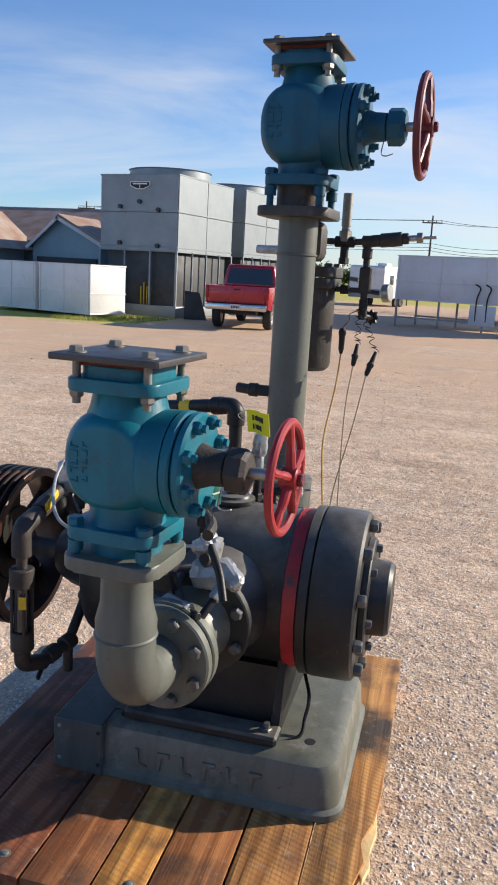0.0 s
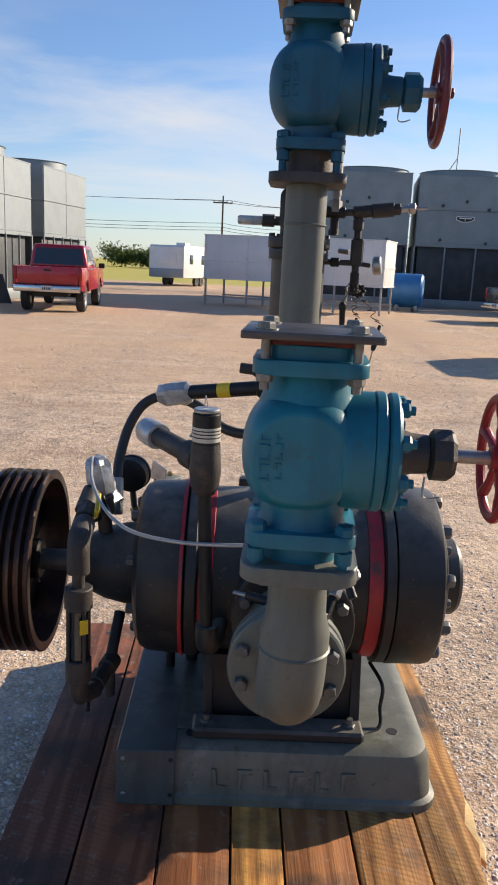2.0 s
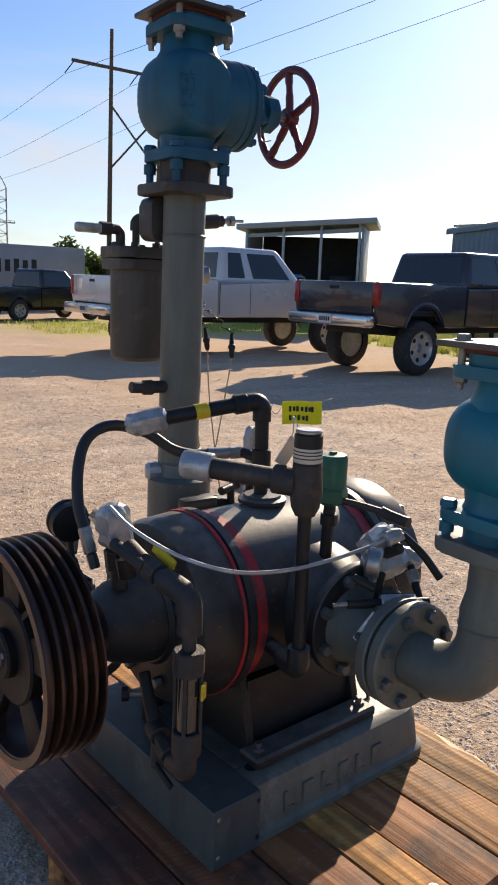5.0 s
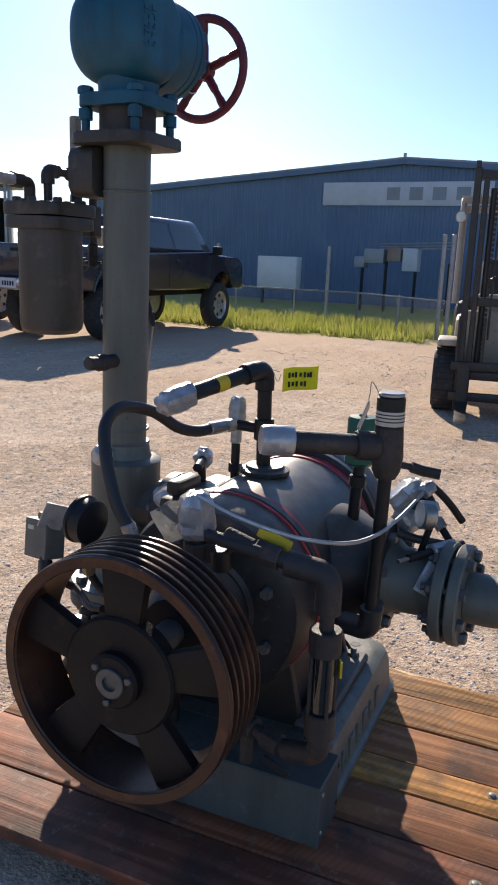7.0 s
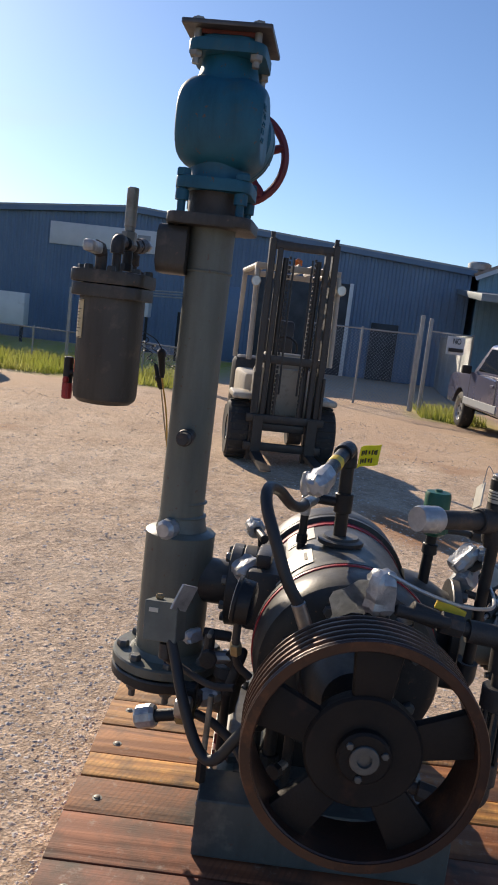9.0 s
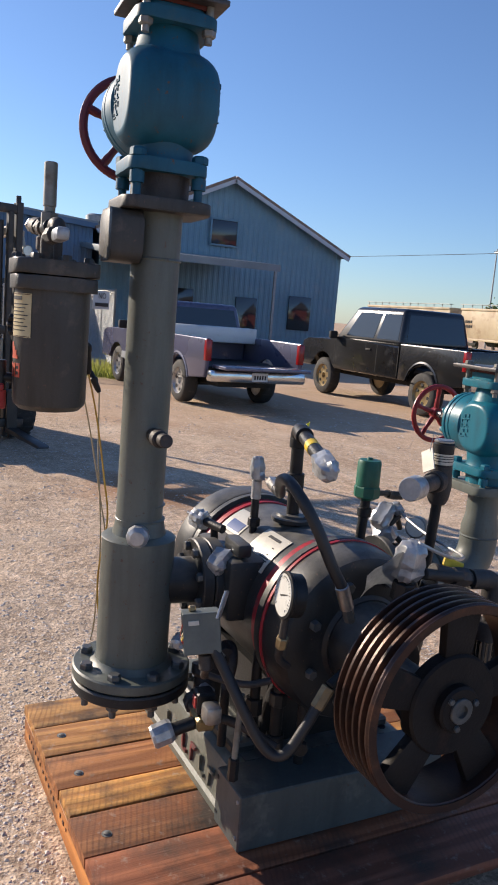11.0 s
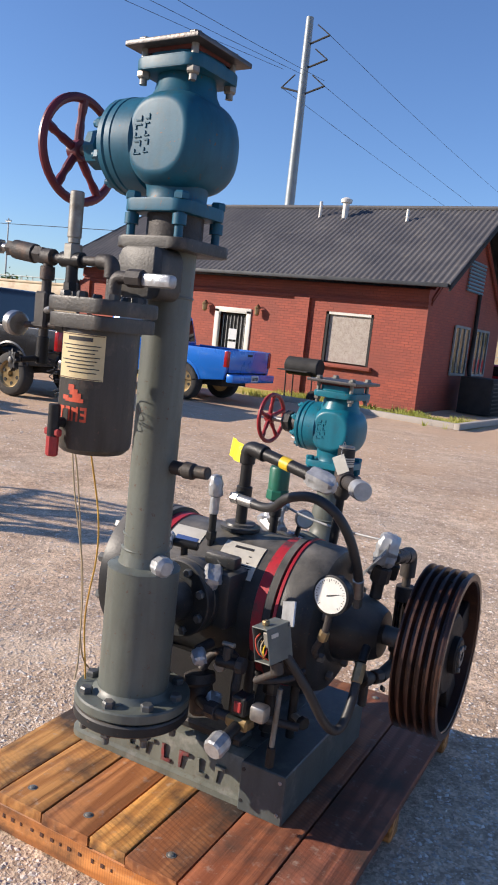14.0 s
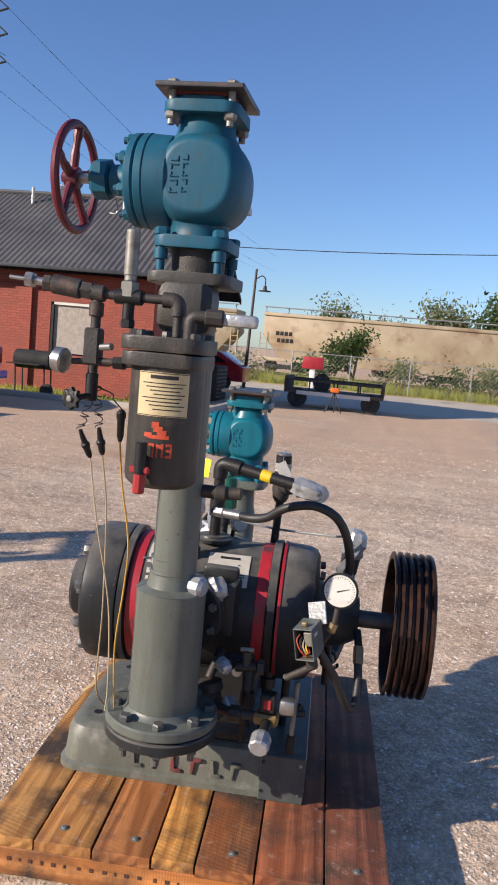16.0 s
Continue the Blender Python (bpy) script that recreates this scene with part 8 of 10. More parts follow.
b = B(); box(b, (WX - 0.07, 9.15, 4.52), (0.06, 7.1, 0.92), 0.01); sgn_ = part("sign_panel", b, "signwhite", wb, "faded white sign panel")
for i in range(4):
    b = B(); box(b, (WX - 0.104, 9.6 - 0.95 * i, 4.52), (0.006, 0.55, 0.5), 0); part("faded_letter_bar", b, "greywall", sgn_)
# dark panels on the solid wall stand in for the shade inside both doorways
b = B(); box(b, (WX - 0.06, 1.8, 1.85), (0.08, 3.7, 3.75), 0.01); part("roller_doorway", b, "galvdark", wb, "dark panel for the shade inside an open roller doorway")
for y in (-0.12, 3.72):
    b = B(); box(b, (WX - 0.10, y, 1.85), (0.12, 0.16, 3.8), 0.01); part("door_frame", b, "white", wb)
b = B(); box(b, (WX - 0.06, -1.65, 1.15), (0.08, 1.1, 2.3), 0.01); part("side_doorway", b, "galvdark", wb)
b = B(); box(b, (WX - 0.06, 5.4, 1.6), (0.06, 2.2, 3.0), 0.02); part("old_doorway", b, "bluewall", wb)
b = B(); cyl(b, (WX + 0.4, 9.4, zpk), (WX + 0.4, 9.4, zpk + 0.35), 0.07, n=8); part("vent_pipe", b, "post", wb)
b = B(); lathe(b, [(0, 0.42), (0.12, 0.36), (0.2, 0.05)], (WX + 0.6, 8.9, zpk), (0, 0, 1), 16); part("ridge_vent", b, "post", wb)
jn = thing("stacked_junk", (25.6, 8.0, 0), "pale boxes and pipes stacked before a blue wall", "clutter")
for i, (y, z, sy, sz) in enumerate(((8.75, 1.97, 0.75, 0.52), (8.0, 2.05, 0.5, 0.5), (7.4, 1.88, 0.55, 0.8), (9.3, 1.75, 0.4, 0.4))):
    b = B(); box(b, (25.9, y, z), (0.5, sy, sz), 0.03); part("crate", b, ("greywall", "rustroof", "signwhite", "greywall")[i], jn)
for i in range(3):
    b = B(); cyl(b, (25.6, 5.9, 2.30 + 0.10 * i), (25.8, 8.6, 2.22 + 0.09 * i), 0.03, n=6); part("pipe_length", b, "post", jn)
for y in (6.0, 7.2, 8.3, 9.2):
    b = B(); box(b, (25.8, y, 0.9), (0.09, 0.09, 1.8), 0.01); part("rack_post", b, "under", jn)
wt_ = thing("white_cabinet", (26, 12.8, 0), "plain white cabinet on legs before a blue wall", "cabinet")
b = B(); box(b, (26.2, 12.8, 1.24), (0.5, 1.7, 1.2), 0.03); part("body", b, "white", wt_)
for y in (12.1, 13.5):
    b = B(); box(b, (26.2, y, 0.32), (0.1, 0.1, 0.64), 0.01); part("leg", b, "under", wt_)

ws = thing("pale_workshop", (30, -10.6, 0), "weathered pale blue workshop with a gable, canopy and roof vents", "building")
WY, WZ, HW = -10.6, 7.2, 5.5
b = B(); corrugated(b, (30.0, WY + HW, 0), (0, -1, 0), (0, 0, 1), lambda u: WZ - 0.47 * abs(u - HW), 2 * HW, 0.24, 0.02); part("front_wall", b, "palewall", ws)
b = B(); prism(b, [(WY - HW, 0), (WY + HW, 0), (WY + HW, WZ - 0.03 - 0.47 * HW), (WY, WZ - 0.03), (WY - HW, WZ - 0.03 - 0.47 * HW)], (30.03, 0, 0), (0, 1, 0), (0, 0, 1), 14.0); part("wall", b, "palewall", ws)
for sg in (1, -1):
    dv = Vector((0, sg * (HW + 0.25), -0.47 * (HW + 0.25))); b = B(); prism(b, [(0, 0), (14.4, 0), (14.4, dv.length), (0, dv.length)], (29.6, WY, WZ + 0.05), (1, 0, 0), dv.normalized(), 0.11 if sg > 0 else -0.11); part("roof", b, "rustroof", ws)
    b = B(); prism(b, [(0, 0), (0.06, 0), (0.06, dv.length), (0, dv.length)], (29.57, WY, WZ + 0.04), (1, 0, 0), dv.normalized(), -0.16 if sg > 0 else 0.16); part("barge_board", b, "signwhite", ws)
for x, y in ((31.0, -8.7), (32.0, -6.6), (33.0, -5.5)):
    z = WZ - 0.47 * (y - WY) - 0.1
    b = B(); lathe(b, [(0, 0.32), (0.40, 0.32), (0.41, 0.50), (0.66, 0.50), (0.74, 0.38)], (x, y, z), (0, 0, 1), 18); part("roof_vent", b, "post", ws)
b = B(); box(b, (29.94, -10.35, 5.03), (0.08, 1.15, 1.0), 0.02); wn_ = part("upper_window", b, "winglass", ws)
for dy, dz, sy, sz in ((0, 0.54, 1.3, 0.08), (0, -0.54, 1.3, 0.08), (0.61, 0, 0.08, 1.1), (-0.61, 0, 0.08, 1.1)):
    b = B(); box(b, (29.91, -10.35 + dy, 5.03 + dz), (0.08, sy, sz), 0.01); part("window_frame", b, "palewall", wn_)
b = B(); box(b, (29.94, -11.6, 1.35), (0.08, 1.0, 2.1), 0.02); part("door", b, "winglass", ws)
b = B(); box(b, (29.94, -8.2, 1.9), (0.08, 1.9, 1.3), 0.02); part("window", b, "winglass", ws)
b = B(); box(b, (29.94, -14.2, 1.9), (0.08, 1.1, 1.5), 0.02); part("window", b, "winglass", ws)
b = B(); prism(b, [(24.0, 3.28), (24.0, 3.52), (30.0, 4.0), (30.0, 3.82)], (0, -4.3, 0), (1, 0, 0), (0, 0, 1), 6.2, 0.01); cn = part("canopy", b, "galv", ws, "thin metal canopy")
for y in (-5.95, -10.35):
    b = B(); box(b, (24.1, y, 1.65), (0.09, 0.09, 3.32), 0.006); part("canopy_post", b, "post", ws)

# the shelter stands askew: local x along its open front, y into its depth
SH = Matrix.Translation((18.1, 26.0, 0)) @ Matrix.Rotation(radians(-47), 4, "Z")
sh = thing("open_shelter", (0, 0, 0), "open-fronted steel shelter with a light roof and drums inside", "shed")
SL = 4.9
b = B(); prism(b, [(-0.35, 3.86), (SL + 0.55, 4.24), (SL + 0.55, 4.46), (-0.35, 4.08)], (0, -0.35, 0), (1, 0, 0), (0, 0, 1), -4.4, 0.02); part("roof", b, "greywall", sh, local=True)
b = B(); box(b, (SL + 0.02, 1.9, 2.1), (0.10, 3.8, 4.15), 0.01); part("end_wall", b, "greywall", sh, local=True)
# back wall is black: the shade inside the shelter is put into its colour
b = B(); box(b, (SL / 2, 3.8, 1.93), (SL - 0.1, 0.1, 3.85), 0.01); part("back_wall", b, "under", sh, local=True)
b = B(); box(b, (0.0, 1.95, 1.93), (0.08, 3.6, 3.85), 0.01); part("end_wall", b, "greywall", sh, local=True)
for i in range(4):
    b = B(); box(b, (0.05 + (SL - 0.16) * i / 3, 0, 1.94 + 0.055 * i), (0.11, 0.11, 3.88 + 0.11 * i), 0.01); part("post", b, "post", sh, local=True)
b = B(); box(b, (SL / 2, 0.06, 3.80), (SL, 0.06, 0.16), 0.005, Euler((0, radians(-4), 0)).to_matrix()); part("eave_beam", b, "greywall", sh, local=True)
sh.matrix_world = SH
for i in range(4):
    dd = thing("steel_drum", SH @ Vector((0.9 + 1.05 * i, 0.7, 0)), "large dusty drum standing inside an open shelter", "drum", "drums")
    b = B(); lathe(b, [(0, 0.46), (0.9, 0.46), (0.92, 0.49), (0.98, 0.49), (1.0, 0.46), (1.85 + 0.2 * (i % 2), 0.46), (1.9 + 0.2 * (i % 2), 0.42)], SH @ Vector((0.9 + 1.05 * i, 0.7, 0)), (0, 0, 1), 20); part("shell", b, ("under", "bluetank", "palewall", "under")[i], dd)
bs = thing("blue_shed", (31, 22, 0), "plain blue steel shed beyond parked trucks", "building")
b = B(); prism(b, [(31.7, 0), (46, 0), (46, 6.5), (31.7, 4.9)], (0, 26.0, 0), (1, 0, 0), (0, 0, 1), 6.0); part("wall", b, "bluewall", bs)
b = B(); prism(b, [(31.4, 4.92), (46.3, 6.58), (46.3, 6.72), (31.4, 5.04)], (0, 26.2, 0), (1, 0, 0), (0, 0, 1), 6.4); part("roof", b, "greywall", bs)
bh = thing("old_blue_house", (-19, 27, 0), "old blue timber house with rusty tin roofs", "house")
b = B(); prism(b, [(-19.4, 0), (-16.1, 0), (-16.1, 2.62), (-18.05, 3.58), (-19.4, 2.45)], (0, 31.0, 0), (1, 0, 0), (0, 0, 1), 4.0); part("wall", b, "palewall", bh)
for a_, c_ in (((-18.05, 3.66), (-15.85, 2.56)), ((-18.05, 3.66), (-19.6, 2.36))):
    dv = Vector((c_[0] - a_[0], 0, c_[1] - a_[1])); b = B(); prism(b, [(0, 0), (dv.length, 0), (dv.length, 4.6), (0, 4.6)], (a_[0], 26.75, a_[1]), dv.normalized(), (0, 1, 0), 0.07); part("roof", b, "rustroof", bh)
    b = B(); prism(b, [(0, 0), (dv.length, 0), (dv.length, 0.05), (0, 0.05)], (a_[0], 26.70, a_[1] - 0.02), dv.normalized(), (0, 1, 0), -0.14 if c_[0] > a_[0] else 0.14); part("barge_board", b, "signwhite", bh)
b = B(); prism(b, [(28.2, 0), (34.0, 0), (34.0, 2.6), (31.0, 4.1), (28.2, 2.6)], (-27.0, 0, 0), (0, 1, 0), (0, 0, 1), 12.0); part("wall", b, "palewall", bh)
for y1 in (27.9, 34.3):
    dv = Vector((0, y1 - 31.0, -1.58)); b = B(); prism(b, [(0, 0), (12.6, 0), (12.6, dv.length), (0, dv.length)], (-27.3, 31.0, 4.2), (1, 0, 0), dv.normalized(), 0.07); part("roof", b, "rustroof", bh)
b = B(); prism(b, [(-23.4, 0), (-20.2, 0), (-20.2, 2.3), (-21.9, 3.7), (-23.4, 2.5)], (0, 27.5, 0), (1, 0, 0), (0, 0, 1), 3.0); part("wall", b, "greywall", bh)
for a_, c_ in (((-21.9, 3.78), (-19.9, 2.15)), ((-21.9, 3.78), (-23.7, 2.3))):
    dv = Vector((c_[0] - a_[0], 0, c_[1] - a_[1])); b = B(); prism(b, [(0, 0), (dv.length, 0), (dv.length, 4.0), (0, 4.0)], (a_[0], 24.2, a_[1]), dv.normalized(), (0, 1, 0), 0.07); part("roof", b, "rustroof", bh)
# no opening here: a dark panel paints the doorway's inner shade
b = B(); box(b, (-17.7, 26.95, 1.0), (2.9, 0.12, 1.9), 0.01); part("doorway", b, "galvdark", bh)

# ---------- the brick depot ----------
dp = thing("brick_depot", (12.5, -19.6, 0), "red brick depot with dark corrugated roof and boarded window", "building")
X0, X1, YF, YB, ZE, ZR = 5.95, 18.6, -17.65, -24.6, 3.30, 5.98
YM = (YF + YB) / 2
# front wall in pieces round its openings
def wallbox(x0, x1, z0, z1, y=YF, th=0.30):
    b = B(); box(b, ((x0 + x1) / 2, y - th / 2, (z0 + z1) / 2), (x1 - x0, th, z1 - z0), 0); return part("front_wall", b, "brick", dp)
OPEN = [(7.47, 8.95, 1.05, 2.50), (11.55, 12.75, 0.0, 2.30), (15.4, 17.1, 1.55, 2.45)]
xs = [X0] + [v for o in OPEN for v in o[:2]] + [X1]
for i in range(0, len(xs), 2):
    wallbox(xs[i], xs[i + 1], 0, ZE)
for x0, x1, z0, z1 in OPEN:
    wallbox(x0, x1, z1, ZE)
    if z0 > 0:
        wallbox(x0, x1, 0, z0)
for x in (9.72, 14.3, 18.45):     # shallow piers
    b = B(); box(b, (x + 0.02, YF + 0.05, 1.42), (0.50, 0.10, 2.84), 0.004); part("pier", b, "brick", dp)
for z, h_ in ((3.12, 0.30), (2.86, 0.06)):
    b = B(); box(b, ((X0 + X1) / 2, YF + 0.03, z), (X1 - X0, 0.06, h_), 0); part("brick_course", b, "brick", dp)
b = B(); prism(b, [(YB, 0), (YF - 0.3, 0), (YF - 0.3, ZE), (YM, ZR - 0.12), (YB, ZE)], (X0, 0, 0), (0, 1, 0), (0, 0, 1), 0.30); part("gable_wall", b, "brick", dp)
b = B(); box(b, ((X0 + X1) / 2 + 0.2, YB + 0.15, ZE / 2), (X1 - X0 - 0.4, 0.30, ZE), 0); part("rear_wall", b, "brick", dp)
b = B(); box(b, (X1 - 0.15, (YF + YB) / 2, ZE / 2), (0.28, YF - YB - 0.5, ZE), 0); part("end_wall", b, "brick", dp)
for z0, y0 in ((0.30, 0.30), (0.42, 0.42)):   # raking corbel courses on the gable
    for sg in (1, -1):
        dv = Vector((0, sg * (YF - YM), ZE - ZR)); b = B(); prism(b, [(0.3, 0), (dv.length - 0.2, 0), (dv.length - 0.2, 0.07), (0.3, 0.07)], (X0 - 0.05, YM, ZR - 0.12 - z0), dv.normalized(), Vector((0, 0, 1)), 0.05); part("brick_course", b, "brick", dp)
# openings
b = B(); box(b, (8.21, YF - 0.10, 1.78), (1.40, 0.04, 1.38), 0.003); part("boarding", b, "plywood", dp, "weathered chipboard over a window")
b = B(); box(b, (8.21, YF + 0.05, 1.0), (1.75, 0.22, 0.11), 0.01); part("sill", b, "brick", dp)
for x in (7.52, 8.90):
    b = B(); box(b, (x, YF - 0.06, 1.78), (0.08, 0.10, 1.44), 0.005); part("window_frame", b, "under", dp)
b = B(); box(b, (8.21, YF - 0.06, 2.46), (1.46, 0.10, 0.08), 0.005); part("window_frame", b, "trim", dp)
dr_ = None
b = B(); box(b, (12.15, YF - 0.14, 1.10), (0.95, 0.05, 2.16), 0.005); dr_ = part("door", b, "under", dp, "dark barred door with notices")
for i in range(7):
    b = B(); cyl(b, (11.75 + 0.133 * i, YF - 0.09, 0.1), (11.75 + 0.133 * i, YF - 0.09, 2.12), 0.012, n=6); part("bar", b, "post", dr_)
for z in (1.15, 1.55):
    b = B(); box(b, (12.15, YF - 0.07, z), (0.30, 0.01, 0.33), 0); part("notice", b, "signwhite", dr_)
for x in (11.56, 12.74):
    b = B(); box(b, (x, YF - 0.02, 1.14), (0.16, 0.12, 2.30), 0.01); part("door_frame", b, "trim", dp)
b = B(); box(b, (12.15, YF - 0.02, 2.28), (1.34, 0.12, 0.16), 0.01); part("door_frame", b, "trim", dp)
b = B(); box(b, (16.25, YF - 0.16, 2.0), (1.62, 0.04, 0.86), 0.005); part("window_pane", b, "winglass", dp)
for i in range(13):
    b = B(); cyl(b, (15.48 + 0.128 * i, YF - 0.06, 1.56), (15.48 + 0.128 * i, YF - 0.06, 2.44), 0.012, n=6); part("window_bar", b, "trim", dp)
for z in (1.60, 2.0, 2.42):
    b = B(); box(b, (16.25, YF - 0.05, z), (1.66, 0.06, 0.06), 0.005); part("window_frame", b, "trim", dp)
for x in (13.15, 11.2):
    lm = thing("wall_lantern", (x, YF + 0.12, 2.30), "small black wall lantern beside a door", "lamp", "wall lanterns")
    b = B(); lathe(b, [(0, 0.03), (0.04, 0.07), (0.20, 0.08), (0.22, 0.10), (0.30, 0.03)], (x, YF + 0.15, 2.18), (0, 0, 1), 8); part("lantern", b, "brass", lm)
    b = B(); tube(b, [(x, YF, 2.42), (x, YF + 0.10, 2.50), (x, YF + 0.15, 2.48)], 0.015, 6); part("bracket", b, "under", lm)
for y in (-20.6, -22.6):
    b = B(); box(b, (X0 - 0.02, y, 1.78), (0.05, 1.30, 1.36), 0.005); part("gable_window", b, "winglass", dp)
    for dy in (-0.66, -0.22, 0.22, 0.66):
        b = B(); box(b, (X0 - 0.05, y + dy, 1.78), (0.05, 0.06, 1.42), 0.004); part("window_frame", b, "galv", dp)
    for z in (1.08, 2.48):
        b = B(); box(b, (X0 - 0.05, y, z), (0.05, 1.40, 0.07), 0.004); part("window_frame", b, "galv", dp)
for i in range(9):
    b = B(); box(b, (X0 - 0.05, -21.25, 3.58 + 0.105 * i), (0.05, 1.50, 0.06), 0, Euler((0, 0.5, 0)).to_matrix()); part("vent_slat", b, "palewall", dp)
b = B(); tube(b, [(X0 - 0.06, -21.75, 3.55), (X0 - 0.08, -21.7, 2.4), (X0 - 0.08, -21.65, 1.2), (X0 - 0.4, -21.4, 0.8), (X0 - 0.75, -21.1, 0.6)], 0.06, 8); part("downpipe", b, "under", dp)
b = B(); tube(b, bend((18.9, YF + 0.55, 3.28), (18.75, YF + 0.10, 2.7), (18.6, YF + 0.08, 0.1), 0.2), 0.07, 8, smooth=False); part("downpipe", b, "under", dp)
# roof: two corrugated slopes, hipped at the far end
def slope(y_eave, sgn, x_hip):
    b = B()
    Le = abs(YM - y_eave)
    pitch = 0.17
    x0, x1 = X0 - 0.75, X1 + 0.65
    k = int((x1 - x0) / pitch)
    prev = None
    z_e = ZE + 0.10
    for i in range(k * 4 + 1):
        x = x0 + (x1 - x0) * i / (k * 4)
        dz = 0.028 * math.sin(i * math.pi / 2)
        frac = 1.0 if x < x_hip else max(0.02, (x1 - x) / (x1 - x_hip))
        a_ = b.verts.new((x, y_eave, z_e + dz)); c_ = b.verts.new((x, y_eave + (YM - y_eave) * frac, z_e + (ZR - z_e) * frac + dz))
        if prev:
            b.faces.new((prev[0], a_, c_, prev[1]))
        prev = (a_, c_)
    r = bmesh.ops.extrude_face_region(b, geom=b.faces[:])
    bmesh.ops.translate(b, vec=(0, 0, -0.03), verts=[v for v in r["geom"] if isinstance(v, bmesh.types.BMVert)])
    return b
part("roof_slope", slope(YF + 0.70, 1, 18.3), "dkroof", dp, sharp=60)
part("roof_slope", slope(YB - 0.70, -1, 18.3), "dkroof", dp, sharp=60)
b = B(); prism(b, [(0, 0), (1, 0), (0.5, 1)], (0, 0, 0), (1, 0, 0), (0, 1, 0), 0.04)
vs = list(b.verts)
for i, (v, dz) in enumerate(zip(vs, (0, 0, 0, 0.04, 0.04, 0.04))):
    v.co = Vector([(X1 + 0.65, YF + 0.70, ZE + 0.09), (X1 + 0.65, YB - 0.70, ZE + 0.09), (18.3, YM, ZR)][i % 3]) + Vector((0, 0, dz))
part("roof_hip", b, "dkroof", dp)
fl = thing("flood_lamp", (X0 - 1.4, YM, ZR), "white bell-shaped yard lamp on a gable arm", "lamp")
b = B(); cyl(b, (X0 - 0.80, YM, ZR - 0.02), (X0 - 1.62, YM, ZR - 0.02), 0.022, n=8); part("arm", b, "galv", fl)
b = B(); lathe(b, [(0, 0.05), (0.14, 0.07), (0.18, 0.12), (0.36, 0.15), (0.40, 0.13)], (X0 - 1.62, YM, ZR + 0.14), (0, 0, -1), 16); part("lamp_head", b, "signwhite", fl)
b = B(); cyl(b, (X0 - 0.8, YM, ZR + 0.03), (18.35, YM, ZR + 0.03), 0.07, n=8); part("ridge_cap", b, "dkroof", dp)
for yy in (YF + 0.72, YB - 0.72):
    b = B(); box(b, ((X0 + X1) / 2, yy, ZE + 0.06), (X1 - X0 + 1.4, 0.10, 0.10), 0.01); part("gutter", b, "galvdark", dp)
for sg in (1, -1):
    dv = Vector((0, sg * (YF + 0.70 - YM), ZE + 0.10 - ZR)); b = B(); prism(b, [(0, 0), (dv.length, 0), (dv.length, -0.16), (0, -0.16)], (X0 - 0.77, YM, ZR - 0.02), dv.normalized(), Vector((0, 0, 1)), 0.05); part("barge_board", b, "under", dp)
    b = B(); prism(b, [(0, 0), (0.75, 0), (0.75, dv.length), (0, dv.length)], (X0 - 0.77, YM, ZR - 0.09), (1, 0, 0), dv.normalized(), 0.02); part("soffit", b, "under", dp)
for x, y in ((8.0, 0.30), (10.2, 0.12), (11.1, 0.12)):
    b = B(); cyl(b, (x, YM + 0.5 + y, ZR - 0.8), (x, YM + 0.5 + y, ZR + (-0.15 if y > 0.2 else 0.10)), 0.05 if x != 10.2 else 0.10, n=10)
    if x == 10.2:
        lathe(b, [(0, 0.17), (0.10, 0.19), (0.16, 0.08)], (x, YM + 0.5 + y, ZR + 0.06), (0, 0, 1), 12)
    part("roof_pipe", b, "trim", dp)
kb = thing("timber_kerb", (4.4, -15.3, 0), "weathered timber kerb round a grass verge", "kerb")
for a_, c_ in (((3.95, -14.9), (3.9, -18.5)), ((3.95, -14.9), (9.0, -15.1))):
    dv = Vector((c_[0] - a_[0], c_[1] - a_[1], 0)); b = B(); prism(b, [(0, 0), (dv.length, 0), (dv.length, 0.14), (0, 0.14)], (a_[0], a_[1], 0.0), dv.normalized(), Vector((0, 0, 1)), 0.14, 0.01); part("rail", b, "concrete", kb)
ac = thing("condenser_unit", (4.95, -20.6, 0), "dark air-conditioning condenser beside a gable wall", "condenser")
b = B(); box(b, (5.05, -20.6, 0.55), (0.95, 1.5, 1.05), 0.02); part("cabinet", b, "under", ac)
for i in range(8):
    b = B(); box(b, (4.565, -20.6, 0.14 + 0.115 * i), (0.02, 1.4, 0.04), 0.003); part("louvre", b, "black", ac)
gr = thing("barbecue_smoker", (8.5, -15.9, 0), "black barrel smoker on thin legs", "barbecue")
b = B(); cyl(b, (8.0, -15.9, 0.92), (9.0, -15.9, 0.92), 0.24, n=20, bev=0.03); part("barrel", b, "under", gr)
b = B(); box(b, (8.6, -15.6, 0.80), (0.9, 0.35, 0.03), 0.005); part("shelf", b, "under", gr)
for x in (8.1, 8.9):
    for y in (-16.1, -15.7):
        b = B(); cyl(b, (x, y, 0), (x + 0.03, y, 0.75), 0.02, n=8); part("leg", b, "under", gr)
b = B(); lathe(b, [(-0.04, 0.05), (-0.04, 0.17), (0.04, 0.17), (0.04, 0.05)], (8.0, -15.62, 0.17), (0, 1, 0), 16); part("wheel", b, "tyre", gr)

